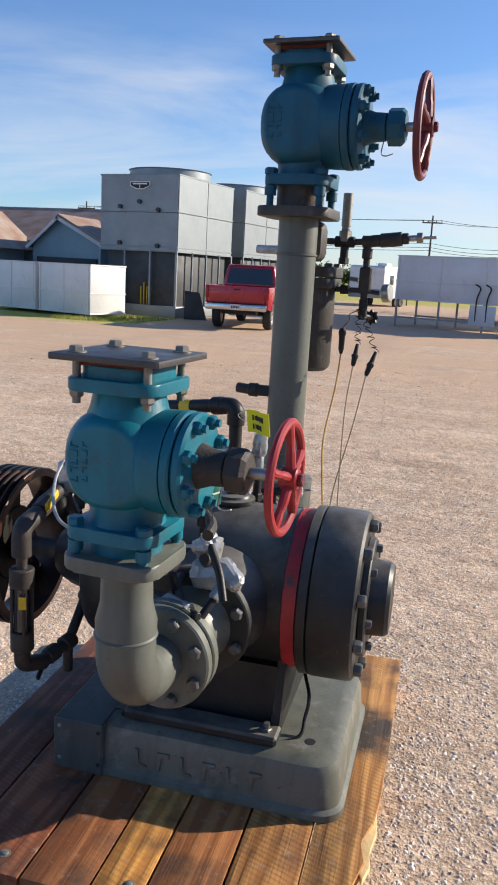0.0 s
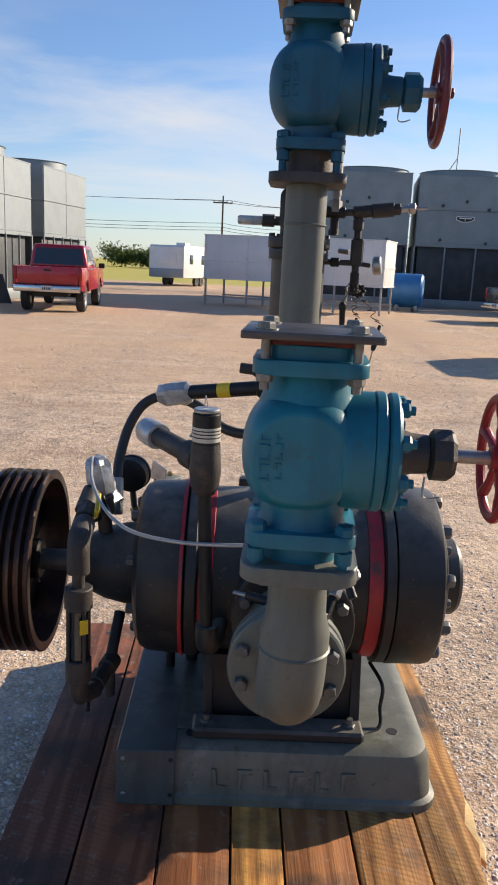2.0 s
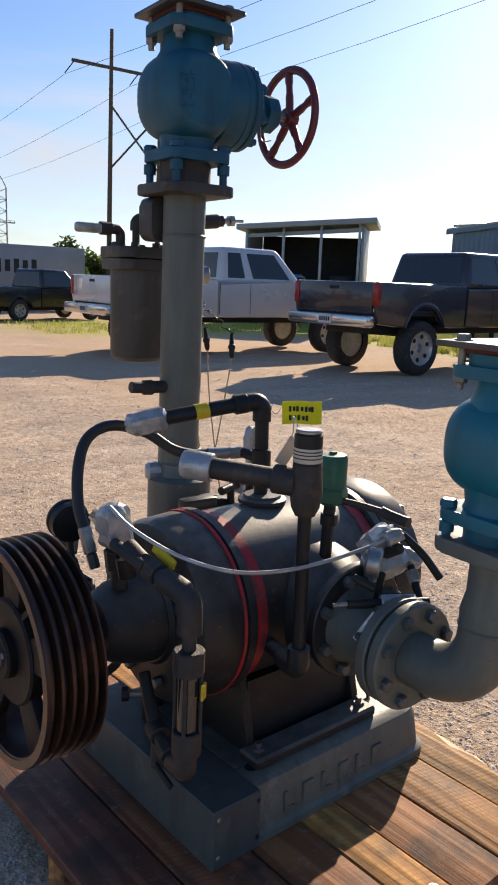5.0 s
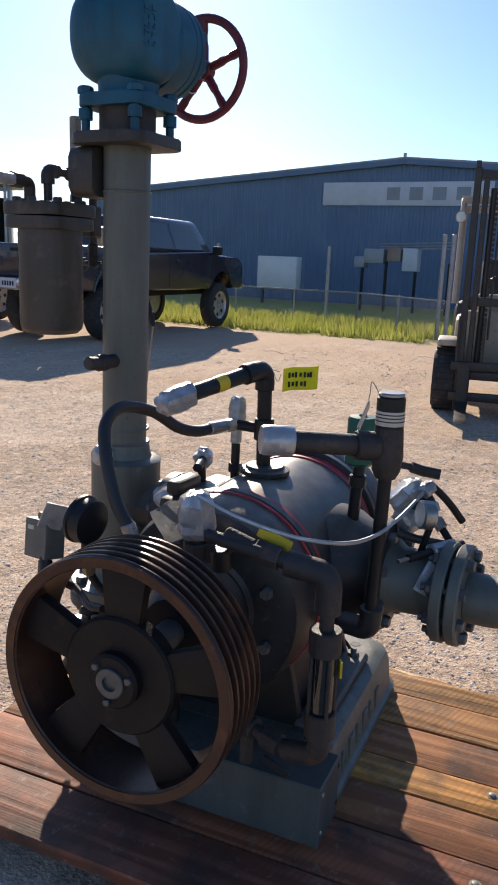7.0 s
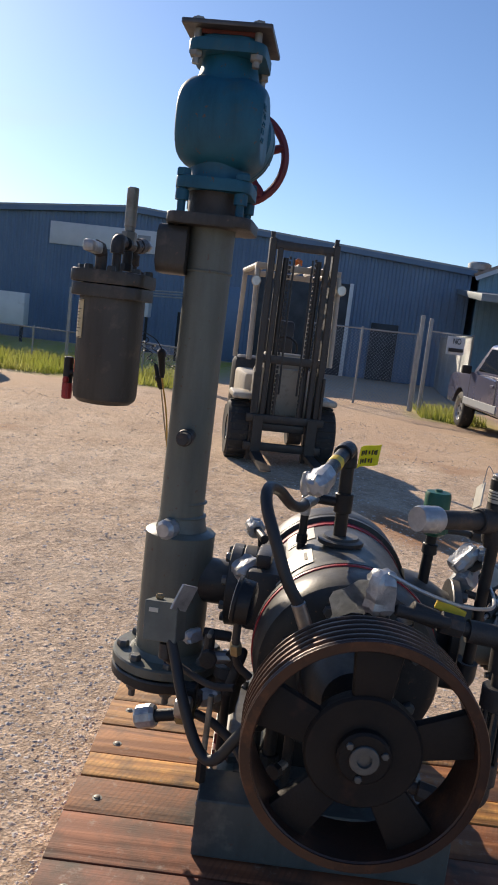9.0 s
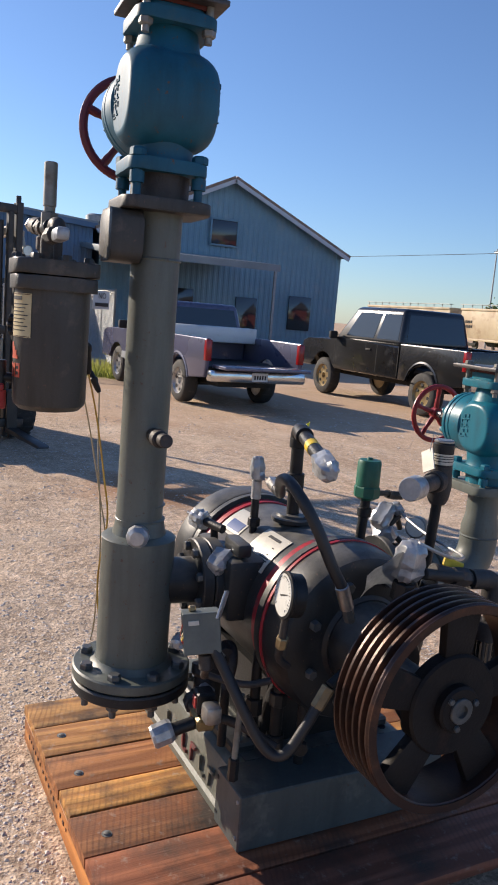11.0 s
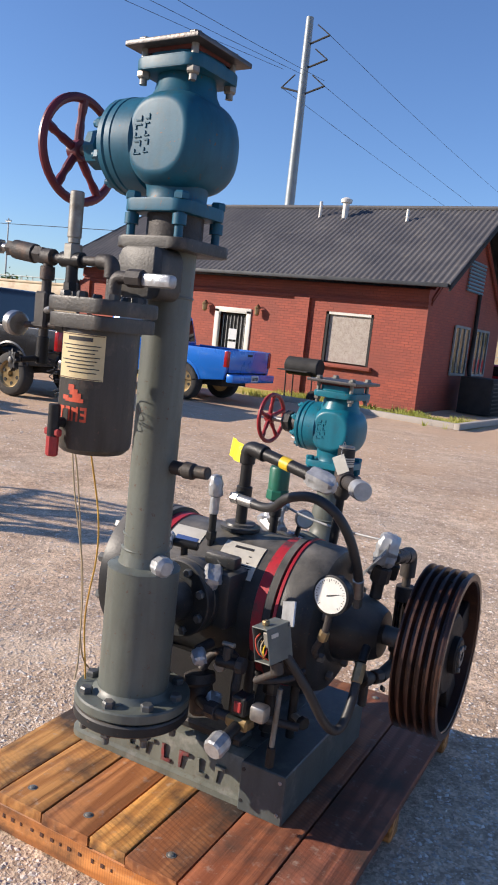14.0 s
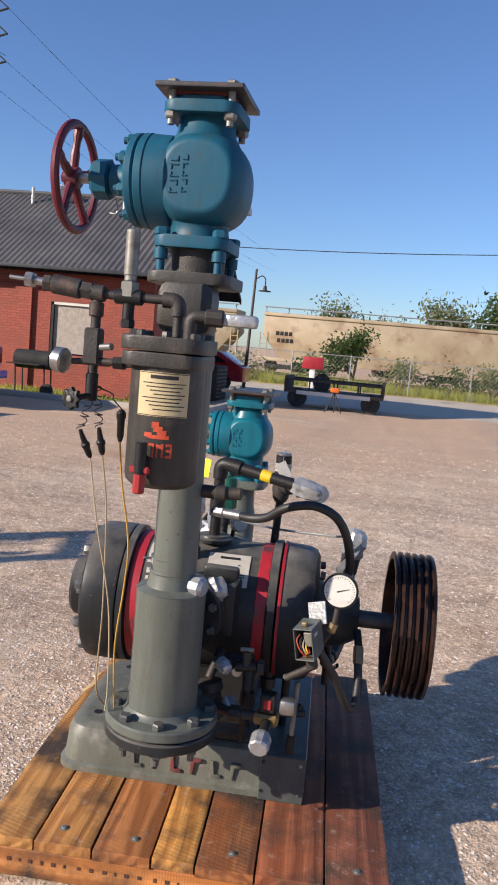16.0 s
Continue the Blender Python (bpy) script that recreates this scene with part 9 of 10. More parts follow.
# ---------- fences ----------
def chain_fence(pts, h, label, step=2.6, wire=0.11):
    f = thing("chain_link_fence", (pts[0][0], pts[0][1], 0), label, "fence")
    for (xa, ya), (xb, yb_) in zip(pts, pts[1:]):
        d = Vector((xb - xa, yb_ - ya, 0)); L = d.length; u = d.normalized()
        k = max(1, round(L / step))
        for i in range(k + 1):
            p = Vector((xa, ya, 0)) + u * (L * i / k)
            b = B(); cyl(b, p, p + Vector((0, 0, h + 0.05)), 0.03, n=8); part("post", b, "post", f)
        b = B(); cyl(b, (xa, ya, h), (xb, yb_, h), 0.022, n=6); part("top_rail", b, "post", f)
        vs, fs = [], []
        m = int((L + h) / wire)
        for sg in (1, -1):
            for i in range(m):
                s0 = i * wire - (h if sg > 0 else 0)
                a0, a1 = (s0, 0), (s0 + h, h)
                if sg < 0:
                    a0, a1 = (s0, h), (s0 + h, 0)
                q = []
                for (s, z), (s2, z2) in ((a0, a1), (a1, a0)):
                    if s < 0:
                        f_ = (0 - s) / (s2 - s); z = z + (z2 - z) * f_; s = 0
                    if s > L:
                        f_ = (L - s) / (s2 - s); z = z + (z2 - z) * f_; s = L
                    q.append((s, z))
                if abs(q[0][0] - q[1][0]) < 0.02:
                    continue
                base_ = len(vs)
                for s, z in q:
                    c = Vector((xa, ya, z)) + u * s
                    vs += [c + Vector((0, 0, 0.004)), c + Vector((u.y * 0.004, -u.x * 0.004, -0.003)), c + Vector((-u.y * 0.004, u.x * 0.004, -0.003))]
                for j in range(3):
                    fs.append((base_ + j, base_ + (j + 1) % 3, base_ + 3 + (j + 1) % 3, base_ + 3 + j))
        me = bpy.data.meshes.new("mesh_wire")
        me.from_pydata([v - ORIGIN[f.name] for v in vs], [], fs)
        me.materials.append(M["post"])
        o = new("mesh_wire", me); o.parent = f
        tagged(o, kind="stuff")
    return f


chain_fence([(16.1, 3.5), (18.5, 6.6), (18.7, 22.0)], 0.88, "low chain-link fence along a grass strip", 1.9, 0.09)
chain_fence([(17.6, 0.9), (16.95, -1.80)], 1.88, "chain-link gate before a warehouse door", 1.4, 0.09)
chain_fence([(16.85, -2.05), (18.2, -3.3), (29.5, -3.9)], 2.0, "tall chain-link fence with a warning sign", 2.4, 0.09)
chain_fence([(-25, -36.5), (40, -36.5)], 1.7, "long chain-link fence beside a railway", 3.0, 0.22)
for x, y, h in ((16.92, -1.85, 2.36), (16.85, -2.05, 2.30), (16.1, 3.5, 2.38), (16.15, 3.72, 2.38), (18.7, 7.6, 2.1), (18.7, 11.2, 2.1)):
    gp = thing("gate_post", (x, y, 0), "galvanised steel gate post", "post", "gate posts"); b = B(); cyl(b, (x, y, 0), (x, y, h), 0.05, n=12, bev=0.01); part("post", b, "post", gp)
sg_ = thing("warning_sign", (17.45, -2.75, 1.5), "white warning sign with black lettering on a fence", "sign")
b = B(); box(b, (17.42, -2.78, 1.72), (0.02, 0.66, 0.44), 0.004, Matrix.Rotation(radians(42), 3, "Z")); bd = part("board", b, "signwhite", sg_)
def sign_text(txt, at, rz, size, par):
    cu = bpy.data.curves.new("lettering", "FONT"); cu.body, cu.size, cu.align_x, cu.align_y, cu.extrude = txt, size, "CENTER", "CENTER", 0.002
    o = new("t", cu); bpy.context.view_layer.update()
    me = bpy.data.meshes.new_from_object(o.evaluated_get(bpy.context.evaluated_depsgraph_get()))
    bpy.data.objects.remove(o)
    me.transform(Matrix.Translation(Vector(at) - ORIGIN[par.name]) @ pose(0, 0, 0, 90, 0, rz)); me.materials.append(M["ink"])
    q = new("lettering", me); q.parent = par
    return q
sign_text("NO", (17.39, -2.80, 1.82), -48, 0.20, bd)
b = B(); box(b, (17.402, -2.797, 1.61), (0.008, 0.54, 0.09), 0, Matrix.Rotation(radians(42), 3, "Z")); part("lettering_bar", b, "ink", bd)

# ---------- railway ----------
def hopper_wagon(x0, L, label):
    t = thing("hopper_wagon", (x0 + L / 2, -48.5, 0), label, "railway wagon", "hopper wagons")
    y0, y1, zb, zt = -50.0, -47.0, 1.15, 4.05
    b = B(); prism(b, [(x0 + 1.6, zb), (x0 + L - 1.6, zb), (x0 + L - 0.4, 2.6), (x0 + L - 0.4, zt), (x0 + 0.4, zt), (x0 + 0.4, 2.6)], (0, y1, 0), (1, 0, 0), (0, 0, 1), 3.0, 0.12); part("hopper_body", b, "hopper", t)
    b = B(); box(b, (x0 + L / 2, y1, zb - 0.08), (L - 0.2, 0.12, 0.22), 0.02); part("side_sill", b, "hopper", t)
    b = B(); box(b, (x0 + L / 2, y1 + 0.02, zt - 0.12), (L - 0.8, 0.14, 0.20), 0.02); part("top_chord", b, "hopper", t)
    for i in range(12):
        x = x0 + 0.5 + (L - 1.0) * i / 11
        b = B(); box(b, (x, y1 - 0.1, zt + 0.16), (0.06, 0.06, 0.34), 0); part("walkway_post", b, "post", t)
    b = B(); box(b, (x0 + L / 2, y1 - 0.1, zt + 0.33), (L - 0.8, 0.5, 0.05), 0); part("roof_walkway", b, "post", t)
    for e in (x0 + 0.25, x0 + L - 0.25):
        for dx in (0, 0.45 if e < x0 + 1 else -0.45):
            b = B(); box(b, (e + dx, y1, 1.9), (0.07, 0.07, 1.7), 0); part("end_post", b, "hopper", t)
        for z in (1.3, 1.65, 2.0, 2.35):
            b = B(); box(b, (e + (0.22 if e < x0 + 1 else -0.22), y1, z), (0.5, 0.04, 0.04), 0); part("ladder_rung", b, "hopper", t)
    for cx in (x0 + 1.9, x0 + L - 1.9):
        for dx in (-0.85, 0.85):
            b = B(); lathe(b, [(0, 0.42), (0.1, 0.42), (0.13, 0.46)], (cx + dx, y1 - 0.25, 0.60), (0, -1, 0), 20); part("wheel", b, "rustpipe", t)
        b = B(); box(b, (cx, y1 - 0.2, 0.62), (2.3, 0.18, 0.30), 0.05); part("bogie_frame", b, "under", t)
    for i in range(3):
        x = x0 + L * (0.28 + 0.22 * i)
        b = B(); prism(b, [(-1.2, 1.15), (1.2, 1.15), (0.4, 0.55), (-0.4, 0.55)], (x, -47.5, 0), (1, 0, 0), (0, 0, 1), 2.0); part("outlet_gate", b, "under", t)
    for i in range(8):
        b = B(); box(b, (x0 + L - (2.2 if i < 4 else 2.3) + 0.28 * (i % 4), y1 + 0.012, 2.75 if i < 4 else 2.30), (0.2, 0.02, 0.25), 0); part("lettering_bar", b, "under", t)
    return t


hopper_wagon(-8.6, 17.0, "rust-streaked cream hopper wagon with lettering on a railway")
hopper_wagon(9.4, 17.0, "rust-streaked cream hopper wagon on a railway")
hopper_wagon(-26.6, 17.0, "rust-streaked cream hopper wagon on a railway")
for i in range(3):
    hopper_wagon(27.4 + 18 * i, 17.0, "rust-streaked cream hopper wagon on a railway")
for y in (-47.75, -49.2):
    b = B(); box(b, (15, y, 0.13), (160, 0.07, 0.14), 0); tagged(part("rail", b, "rustpipe"), "steel rail", kind="structure")

# ---------- flat trailer, sawhorse, red car ----------
ft = thing("flat_trailer", (1.2, -21.5, 0), "low flat trailer with side rails and junk on it", "trailer")
b = B(); box(b, (1.17, -22.2, 0.50), (3.1, 1.7, 0.10), 0.01); part("deck", b, "timberpole", ft)
for y in (-21.38, -23.0):
    b = B(); box(b, (1.17, y, 0.86), (3.1, 0.05, 0.07), 0.005); part("side_rail", b, "rustpipe", ft)
    for i in range(5):
        b = B(); box(b, (-0.35 + 0.76 * i, y, 0.68), (0.05, 0.05, 0.36), 0.004); part("stake", b, "rustpipe", ft)
for x in (2.68, -0.34):
    b = B(); box(b, (x, -22.2, 0.75), (0.10, 1.6, 0.42), 0.01); part("end_board", b, "timberpole", ft)
b = B(); box(b, (1.17, -21.34, 0.47), (2.3, 0.06, 0.12), 0.005); part("pale_rail", b, "trim", ft)
for x in (0.0, 2.3):
    b = B(); lathe(b, [(-0.1, 0.12), (-0.1, 0.30), (0.1, 0.30), (0.1, 0.12), (0.05, 0.04)], (x, -21.5, 0.30), (0, 1, 0), 20); part("wheel", b, "tyre", ft)
b = B(); lathe(b, [(-0.1, 0.12), (-0.12, 0.28), (0.12, 0.28), (0.1, 0.12)], (1.6, -21.9, 0.80), (0, 1, 0.2), 18); part("spare_tyre", b, "tyre", ft)
sw = thing("tripod_stand", (1.05, -20.4, 0), "rusty tripod stand with an orange head", "stand")
for dx, dy in ((-0.25, 0.1), (0.25, 0.1), (0, -0.25)):
    b = B(); cyl(b, (1.05 + dx, -20.4 + dy, 0), (1.05, -20.4, 0.62), 0.018, n=6); part("leg", b, "rustpipe", sw)
b = B(); box(b, (1.05, -20.4, 0.68), (0.26, 0.18, 0.14), 0.03); part("head", b, "orange", sw)
rc = thing("red_car", (6.4, -27.2, 0), "bright red car partly hidden behind a brick depot", "car")
b = B(); prism(b, [(0, 0.35), (4.2, 0.35), (4.25, 0.75), (3.2, 0.95), (2.6, 1.42), (1.0, 1.45), (0.25, 1.0), (0, 0.9)], (5.05, -26.4, 0), (1, 0, 0), (0, 0, 1), 1.7, 0.10); part("body", b, car_paint("red_car_paint", (0.42, 0.012, 0.022)), rc)
b = B(); prism(b, [(2.55, 1.0), (2.95, 1.0), (2.5, 1.36), (1.2, 1.38), (0.7, 1.05)], (5.05, -26.38, 0), (1, 0, 0), (0, 0, 1), 0.03); part("side_window", b, "carglass", rc)
for x in (5.85, 8.4):
    b = B(); lathe(b, [(-0.1, 0.14), (-0.1, 0.32), (0.1, 0.32), (0.1, 0.14), (0.06, 0.04)], (x, -26.5, 0.32), (0, 1, 0), 20); part("wheel", b, "tyre", rc)
tr_ = thing("red_trailer_box", (3.1, -33.0, 0), "small red box on a stand beside a railway fence", "box")
b = B(); box(b, (3.1, -33.0, 1.25), (0.95, 0.4, 0.55), 0.03); part("box", b, "bandred", tr_)
b = B(); box(b, (3.1, -33.0, 0.5), (0.25, 0.25, 1.0), 0.02); part("stand", b, "white", tr_)

# ---------- poles and wires ----------
def pole(at, h, r, label, arms=(), m="timberpole", lean=(0, 0), name="utility_pole"):
    t = thing(name, (*at, 0), label, "pole")
    top = Vector((at[0] + lean[0], at[1] + lean[1], h))
    b = B(); cyl(b, (*at, -0.02), top, r, r * 0.6, 12); part("shaft", b, m, t)
    for z, w, (ux, uy) in arms:
        c = Vector((at[0] + lean[0] * z / h, at[1] + lean[1] * z / h, z))
        b = B(); box(b, c, (w, 0.12, 0.12), 0.01, Matrix.Rotation(math.atan2(uy, ux), 3, "Z")); part("crossarm", b, m, t)
        for q in (-0.46, -0.2, 0.2, 0.46):
            b = B(); lathe(b, [(0, 0.03), (0.05, 0.06), (0.12, 0.06), (0.16, 0.03)], c + Vector((ux, uy, 0)) * w * q + Vector((0, 0, 0.06)), (0, 0, 1), 8); part("insulator", b, "greywall", t)
    return t


def wire_run(pts, sag, r, label, name="overhead_wire"):
    t = thing(name, pts[0], label, "wire", "overhead wires")
    for a_, c_ in zip(pts, pts[1:]):
        a_, c_ = Vector(a_), Vector(c_)
        b = B(); tube(b, [a_ + (c_ - a_) * (i / 10) - Vector((0, 0, 4 * sag * (i / 10) * (1 - i / 10))) for i in range(11)], r, 5, smooth=False); part("wire", b, "under", t)
    return t


for x, y in ((-9.0, 80), (0.9, 84), (-45, 74), (30, 92)):
    pole((x, y), 8.3, 0.13, "timber utility pole with one crossarm beyond a yard", ((7.6, 2.0, (1, 0.05)),))
for z, dx in ((7.85, -0.9), (7.85, 0.9), (5.6, 0), (5.2, 0), (4.9, 0)):
    wire_run([(-45 + dx, 74, z), (-9 + dx, 80, z), (0.9 + dx, 84, z), (30 + dx, 92, z)], 0.35, 0.022, "overhead wire between timber poles")
# the tall H-frame
hf = thing("transmission_pylon", (35.5, 70, 0), "tall timber H-frame carrying power lines", "power pole")
for x in (32.6, 37.9):
    b = B(); cyl(b, (x, 70, -0.1), (x + 0.3, 70, 24.3), 0.27, 0.17, 12); part("leg", b, "timberpole", hf)
b = B(); box(b, (35.6, 69.8, 20.9), (13.5, 0.2, 0.28), 0.02); part("crossarm", b, "timberpole", hf)
for a_, c_ in (((32.75, 12.0), (38.0, 17.6)), ((32.75, 17.6), (38.0, 12.0))):
    b = B(); cyl(b, (a_[0], 69.8, a_[1]), (c_[0], 69.8, c_[1]), 0.10, n=8); part("brace", b, "timberpole", hf)
for x in (28.9, 35.4, 42.0):
    b = B()
    for i in range(8):
        lathe(b, [(0, 0.05), (0.05, 0.13), (0.09, 0.05)], (x - 0.10 * i, 69.8, 20.7 - 0.13 * i), (0.6, 0, -0.8), 10)
    part("insulator_string", b, "under", hf)
for x in (28.2, 34.7, 41.3):
    wire_run([(x, 69.8, 19.6), (x + 3, 200, 19.5)], 2.5, 0.018, "thin high overhead power line")
    wire_run([(x, 69.8, 19.6), (36.2 + 0.33 * (x - 34.7), -60, 24.5 + 0.1 * (x - 34.7))], 2.2, 0.018, "thin high overhead power line")
mp_ = pole((36.2, -60), 29.3, 0.55, "tall pale steel transmission monopole with braced arms", m="galv", name="transmission_pole")
for z, sg in ((27.0, 1), (25.0, 1), (23.0, -1), (22.8, 1)):
    b = B(); cyl(b, (36.2, -60, z), (36.2 - sg * 2.2, -60, z + 0.6), 0.09, n=8); cyl(b, (36.2 - sg * 0.9, -60, z + 1.6), (36.2 - sg * 2.2, -60, z + 0.6), 0.06, n=6); part("arm", b, "under", mp_)
for x, z in ((34.0, 27.6), (34.0, 23.4), (38.4, 23.6)):
    wire_run([(x, -60, z), (x + 2, -220, z)], 2.0, 0.018, "thin high overhead power line")
lp_ = pole((5.3, -28.0), 4.8, 0.075, "leaning timber lamp post beside a road", lean=(-0.12, 0), name="lamp_post")
b = B(); tube(b, [(5.18, -28, 4.4), (4.95, -28, 4.55), (4.80, -28, 4.45), (4.78, -28, 4.15)], 0.025, 6); part("bracket", b, "rustpipe", lp_)
b = B(); lathe(b, [(0, 0.26), (0.03, 0.24), (0.06, 0.08), (0.22, 0.06)], (4.78, -28, 3.95), (0, 0, 1), 16); part("lamp_shade", b, "rustpipe", lp_)
pole((20.5, -75), 12.5, 0.10, "thin steel mast with short arms", ((11.0, 1.6, (1, 0)), (9.3, 1.6, (1, 0)), (7.5, 1.4, (1, 0))), m="post", name="steel_mast")
pole((74, -60), 11.6, 0.12, "tall yard light on a steel pole", ((11.2, 0.9, (1, 0)),), m="post", name="light_pole")
for x, h in ((-60, 7.9), (74, 8.3)):
    pole((x, -34), h, 0.12, "plain timber service pole beside a road")
wire_run([(-60, -34, 7.6), (-5, -34, 6.8), (8, -34, 6.35), (74, -34, 8.0)], 0.1, 0.02, "thin black overhead service wire")
# lattice mast and substation bars
lt_ = thing("lattice_mast", (15, 50, 0), "slender steel lattice mast beside a substation", "mast")
for x, y in ((14.4, 49.6), (15.8, 49.6), (15.1, 50.8)):
    b = B(); cyl(b, (x, y, 0), (x, y, 7.1), 0.05, n=6); cyl(b, (x, y, 7.1), (15.0, 50, 8.8), 0.035, n=6); part("leg", b, "post", lt_)
for i in range(10):
    z = 0.7 * i
    b = B(); cyl(b, (14.4, 49.6, z), (15.8, 49.6, z + 0.7), 0.022, n=5); cyl(b, (15.8, 49.6, z), (14.4, 49.6, z + 0.7), 0.022, n=5); cyl(b, (14.4, 49.6, z), (15.8, 49.6, z), 0.022, n=5); part("lacing", b, "post", lt_)
b = B(); cyl(b, (15, 50, 7.0), (15, 50, 10.2), 0.035, n=6); part("spike", b, "post", lt_)
b = B(); box(b, (12.4, 49.7, 7.12), (4.0, 0.25, 0.14), 0.01); part("beam", b, "post", lt_)
for x in (10.8, 12.0, 13.3):
    b = B()
    for dx in (-0.12, 0.12):
        for i in range(4):
            lathe(b, [(0, 0.05), (0.06, 0.13), (0.12, 0.05)], (x + dx, 49.7, 7.2 + 0.17 * i), (0, 0, 1), 8)
    part("insulator", b, "under", lt_)
l2 = thing("lattice_mast", (8.6, 50, 0), "slender steel mast with stays beside a substation", "mast")
b = B(); cyl(b, (9.3, 52, 0), (9.3, 52, 10.8), 0.04, n=6); cyl(b, (7.6, 52, 6.2), (9.3, 52, 9.0), 0.03, n=6); part("spike", b, "post", l2)

# ---------- trees and grass ----------
def tree(at, h, r, label, seed, leaf="leaf", leaves=1500, density=1.0, trunk_h=0.35, size=0.16):
    q = random.Random(seed)
    t = thing("tree" if h > 2.2 else "bush", (*at, 0), label, "tree" if h > 2.2 else "bush")
    b = B()
    tips = []
    tube(b, [(at[0], at[1], -0.05), (at[0] + 0.04 * h, at[1], h * trunk_h * 0.6), (at[0], at[1], h * trunk_h)], [0.035 * h] * 4 + [0.025 * h] * 12, 8)
    for i in range(9):
        a, e = q.uniform(0, 6.28), q.uniform(0.35, 1.2)
        L = q.uniform(0.6, 1.0)
        p0 = Vector((at[0], at[1], h * trunk_h * q.uniform(0.7, 1.0)))
        p2 = Vector((at[0] + math.cos(a) * math.cos(e) * r * L, at[1] + math.sin(a) * math.cos(e) * r * L, h * trunk_h + (h * (1 - trunk_h)) * math.sin(e) * L * 0.92))
        p1 = (p0 + p2) / 2 + Vector((q.uniform(-1, 1), q.uniform(-1, 1), q.uniform(0, 1))) * r * 0.12
        tube(b, [p0, p1, p2], [0.016 * h] * 4 + [0.010 * h] * 5 + [0.004 * h] * 6, 6)
        tips += [p1 + (p2 - p1) * k for k in (0.4, 0.7, 0.9, 1.0)]
        for j in range(3):
            p3 = p1 + (p2 - p1) * q.uniform(0.2, 0.9) + Vector((q.uniform(-1, 1), q.uniform(-1, 1), q.uniform(-0.2, 1))) * r * 0.33
            tube(b, [p1 + (p2 - p1) * 0.3, p3], [0.006 * h, 0.003 * h], 5, smooth=False); tips.append(p3)
    part("trunk", b, "bark", t)
    g = np.random.RandomState(seed)
    T = np.array([tuple(p) for p in tips])
    k = int(leaves * density)
    C_ = T[g.randint(0, len(T), k)] + g.normal(0, 1, (k, 3)) * np.array([r, r, r * 0.8]) * 0.17
    n1 = g.normal(0, 1, (k, 3)); n1 /= np.linalg.norm(n1, axis=1, keepdims=True)
    n2 = np.cross(n1, g.normal(0, 1, (k, 3))); n2 /= np.linalg.norm(n2, axis=1, keepdims=True)
    s = size * (0.6 + 0.8 * g.rand(k, 1))
    V = np.stack([C_ - n1 * s, C_ + n2 * s * 0.45, C_ + n1 * s, C_ - n2 * s * 0.45], 1) - np.array([*at, 0])
    me = bpy.data.meshes.new("crown")
    me.from_pydata(V.reshape(-1, 3).tolist(), [], (np.arange(k)[:, None] * 4 + np.arange(4)).tolist())
    me.materials.append(M[leaf])
    o = new("crown", me); o.parent = t
    return t


tree((4.6, -66), 7.2, 3.4, "pale spring tree with open crown behind a railway", 1, "leaflight", 1500, 0.9, 0.3, 0.17)
tree((1.2, -70), 6.4, 2.6, "pale spring tree with open crown behind a railway", 2, "leaflight", 900, 1.0, 0.3, 0.16)
tree((-4.6, -66), 8.8, 3.2, "pale spring tree with open crown behind a railway", 3, "leaflight", 1700, 1.0, 0.3, 0.18)
tree((-9.8, -64), 8.6, 3.6, "dense green tree behind a railway", 4, "leaf", 4200, 1.0, 0.25, 0.20)
tree((-16, -68), 9.5, 4.2, "dense green tree behind a railway", 5, "leaf", 4200, 1.0, 0.25, 0.22)
tree((1.6, -40), 3.5, 1.7, "leafy bush before a hopper wagon", 6, "leaf", 2600, 1.0, 0.15, 0.11)
for i, (x, y, h) in enumerate(((3.6, -39, 1.7), (-1.0, -39, 1.9), (-3.4, -39, 1.6), (-5.6, -38.5, 2.0), (-8.5, -39, 1.8), (8.0, -40, 1.5), (12.5, -39, 1.5), (-12, -39, 2.0))):
    tree((x, y), h, 1.5, "scrubby brush along a railway fence", 20 + i, "leaflight" if i % 2 else "leaf", 700, 1.0, 0.1, 0.10)
for i, (x, y, h, r) in enumerate(((-24, 140, 3.2, 3.2), (-17, 150, 3.6, 4.0), (-30, 150, 3.0, 3.5), (-36, 150, 3.6, 4.5), (-2, 175, 3.4, 5), (10, 180, 3.4, 6), (-55, 160, 3.8, 5), (-75, 160, 3.8, 6), (24, 150, 3.6, 5))):
    tree((x, y), h, r, "dark round tree at the far edge of a field", 40 + i, "leaf", 2600, 1.0, 0.2, 0.28)
for i, (x, y, h, r) in enumerate(((25, 62, 5.0, 2.0), (27.5, 66, 3.6, 1.8), (31, 72, 4.6, 2.2), (36, 74, 4.6, 2.4), (40, 72, 4.4, 2.4), (18, 64, 5.6, 1.8), (44, 66, 4.0, 2.2), (13.5, 66, 4.5, 1.8))):
    tree((x, y), h, r, "green tree beyond a yard", 60 + i, "leaf", 2200, 1.0, 0.25, 0.22)
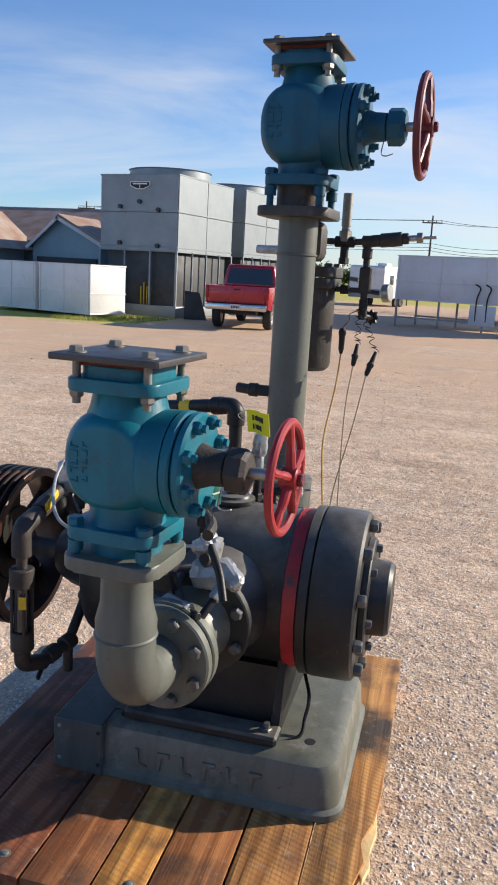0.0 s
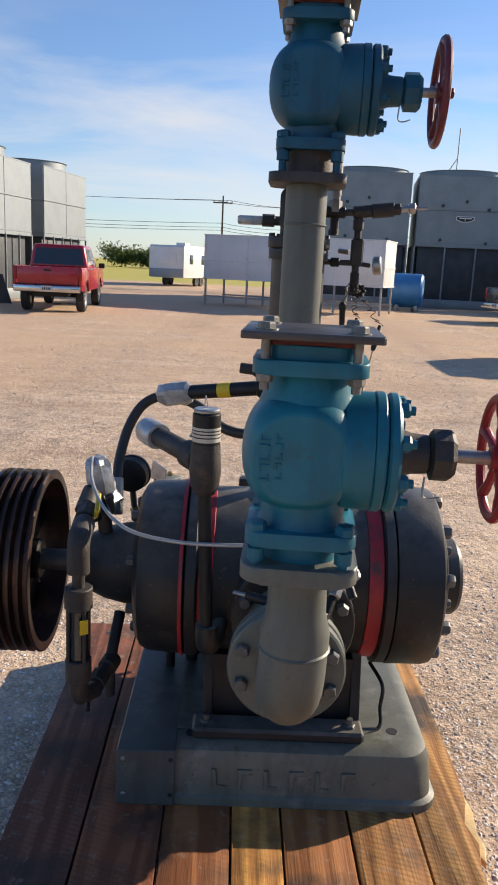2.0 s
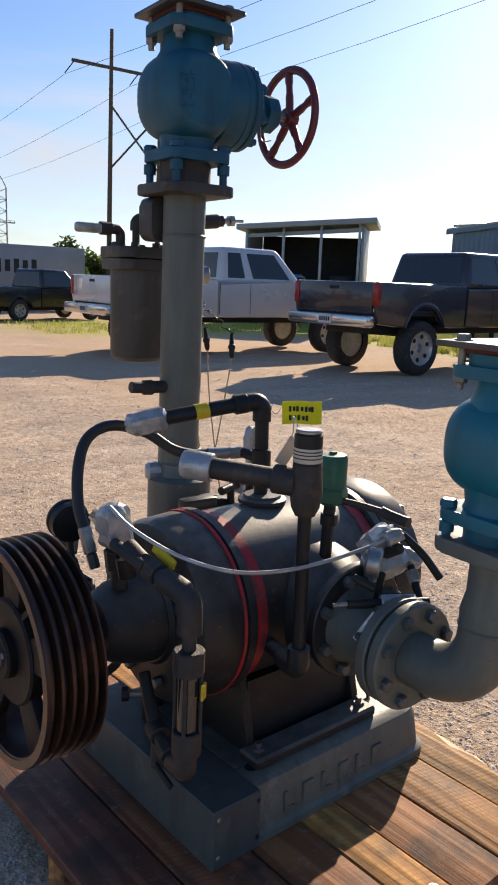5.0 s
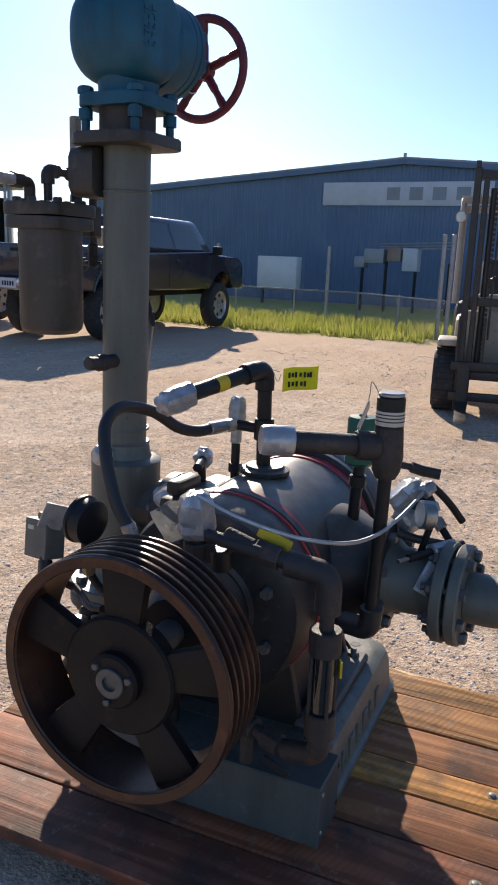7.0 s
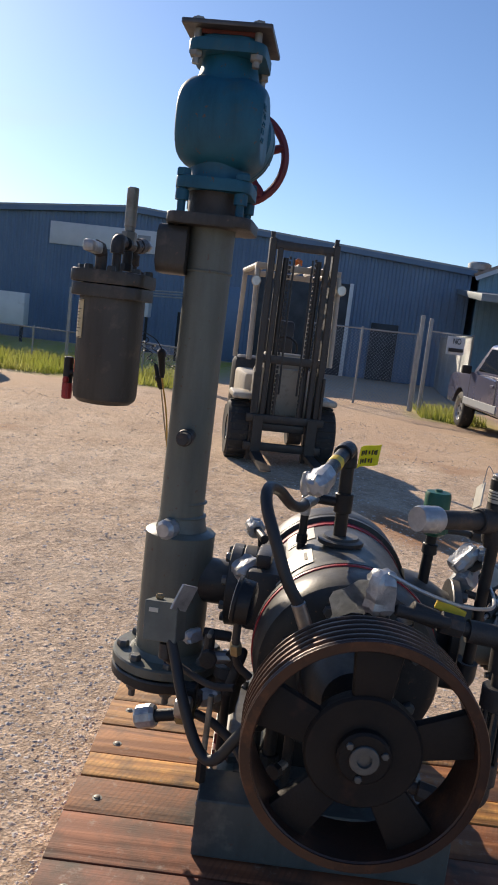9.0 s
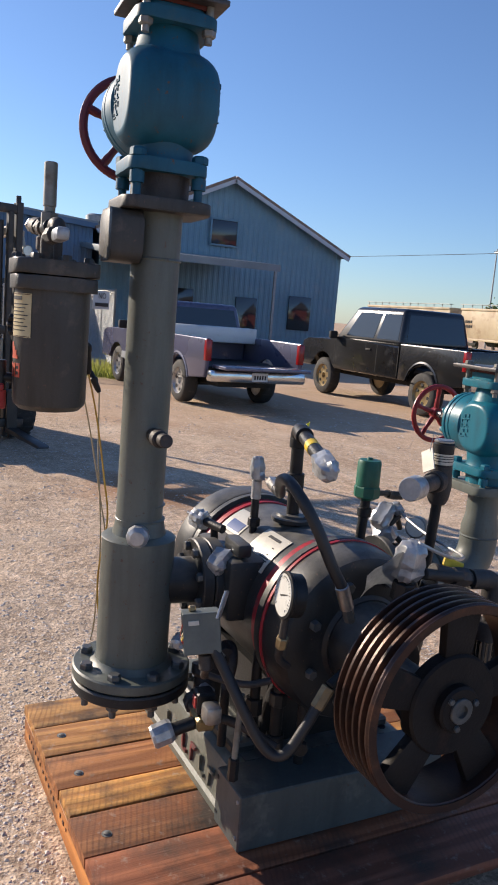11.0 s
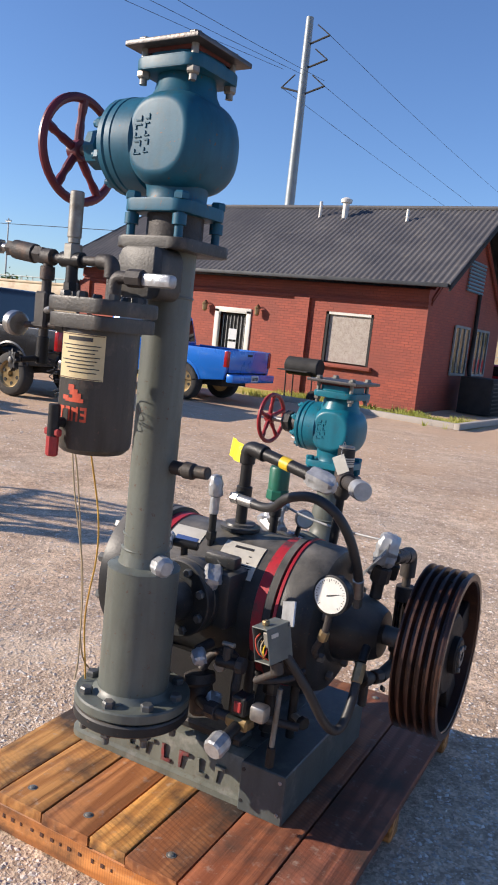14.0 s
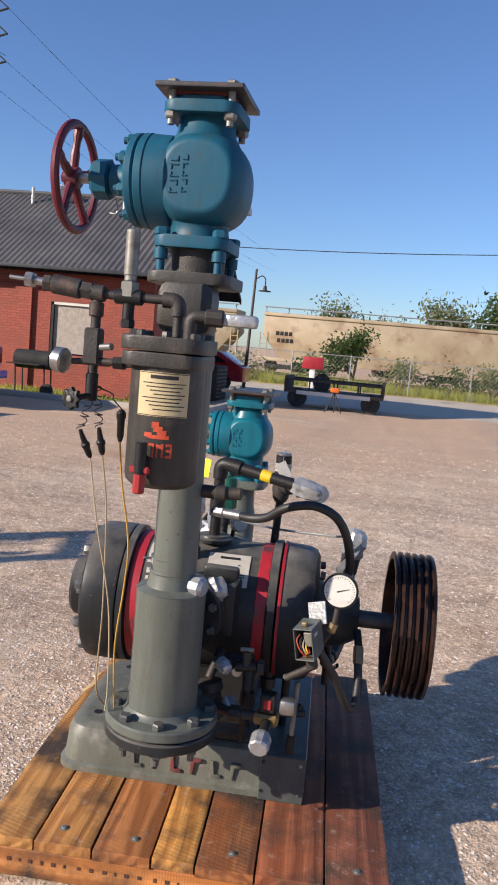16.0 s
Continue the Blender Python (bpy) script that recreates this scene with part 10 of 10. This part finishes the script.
tree((44, -17), 6.5, 2.5, "green tree beyond a workshop roof", 80, "leaf", 2000, 1.0, 0.3, 0.25)
tree((70, -58), 5.5, 2.6, "green tree beyond a railway", 81, "leaf", 1500, 1.0, 0.3, 0.25)


def grass_tufts(boxes, count, h, seed, label):
    g = np.random.RandomState(seed)
    A = np.array([(b_[1] - b_[0]) * (b_[3] - b_[2]) for b_ in boxes]); pick = g.choice(len(boxes), count, p=A / A.sum())
    Bx = np.array(boxes)[pick]
    P_ = np.stack([Bx[:, 0] + (Bx[:, 1] - Bx[:, 0]) * g.rand(count), Bx[:, 2] + (Bx[:, 3] - Bx[:, 2]) * g.rand(count)], 1)
    keep_ = np.array([noise.noise((x * 1.3, y * 1.3, 1.0)) > -0.12 for x, y in P_])
    P_ = P_[keep_]; k = len(P_)
    a = g.uniform(0, 6.28, k); hh = h * (0.4 + g.rand(k)); w = 0.012 + 0.012 * g.rand(k)
    d = np.stack([np.cos(a), np.sin(a)], 1)
    lean = g.normal(0, 0.35, (k, 2)) * hh[:, None]
    V = np.zeros((k, 3, 3))
    V[:, 0, :2], V[:, 1, :2], V[:, 2, :2] = P_ - d * w[:, None], P_ + d * w[:, None], P_ + lean
    V[:, 2, 2] = hh; V[:, :2, 2] = -0.02
    me = bpy.data.meshes.new("grass")
    me.from_pydata(V.reshape(-1, 3).tolist(), [], (np.arange(k)[:, None] * 3 + np.arange(3)).tolist())
    me.materials.append(M["grassblade"])
    tagged(new("grass", me), label, "grass", kind="stuff")


grass_tufts([(14.8, 20.5, 3.6, 17), (15.0, 18.0, -3.4, -2.0)], 22000, 0.22, 5, "rough yellow-green grass along a fence")
grass_tufts([(4.1, 10, -17.5, -15.2), (4.0, 4.6, -15.2, -14.6)], 5000, 0.13, 6, "short grass verge beside a depot")
grass_tufts([(-14, 14, -41, -36)], 12000, 0.55, 7, "tall dry grass beside a railway")
grass_tufts([(-13.5, -10.6, 19.2, 22.6)], 3000, 0.10, 8, "sparse grass at a yard's edge")
grass_tufts([(7, 22, 20, 25)], 5000, 0.15, 9, "sparse grass behind parked trucks")
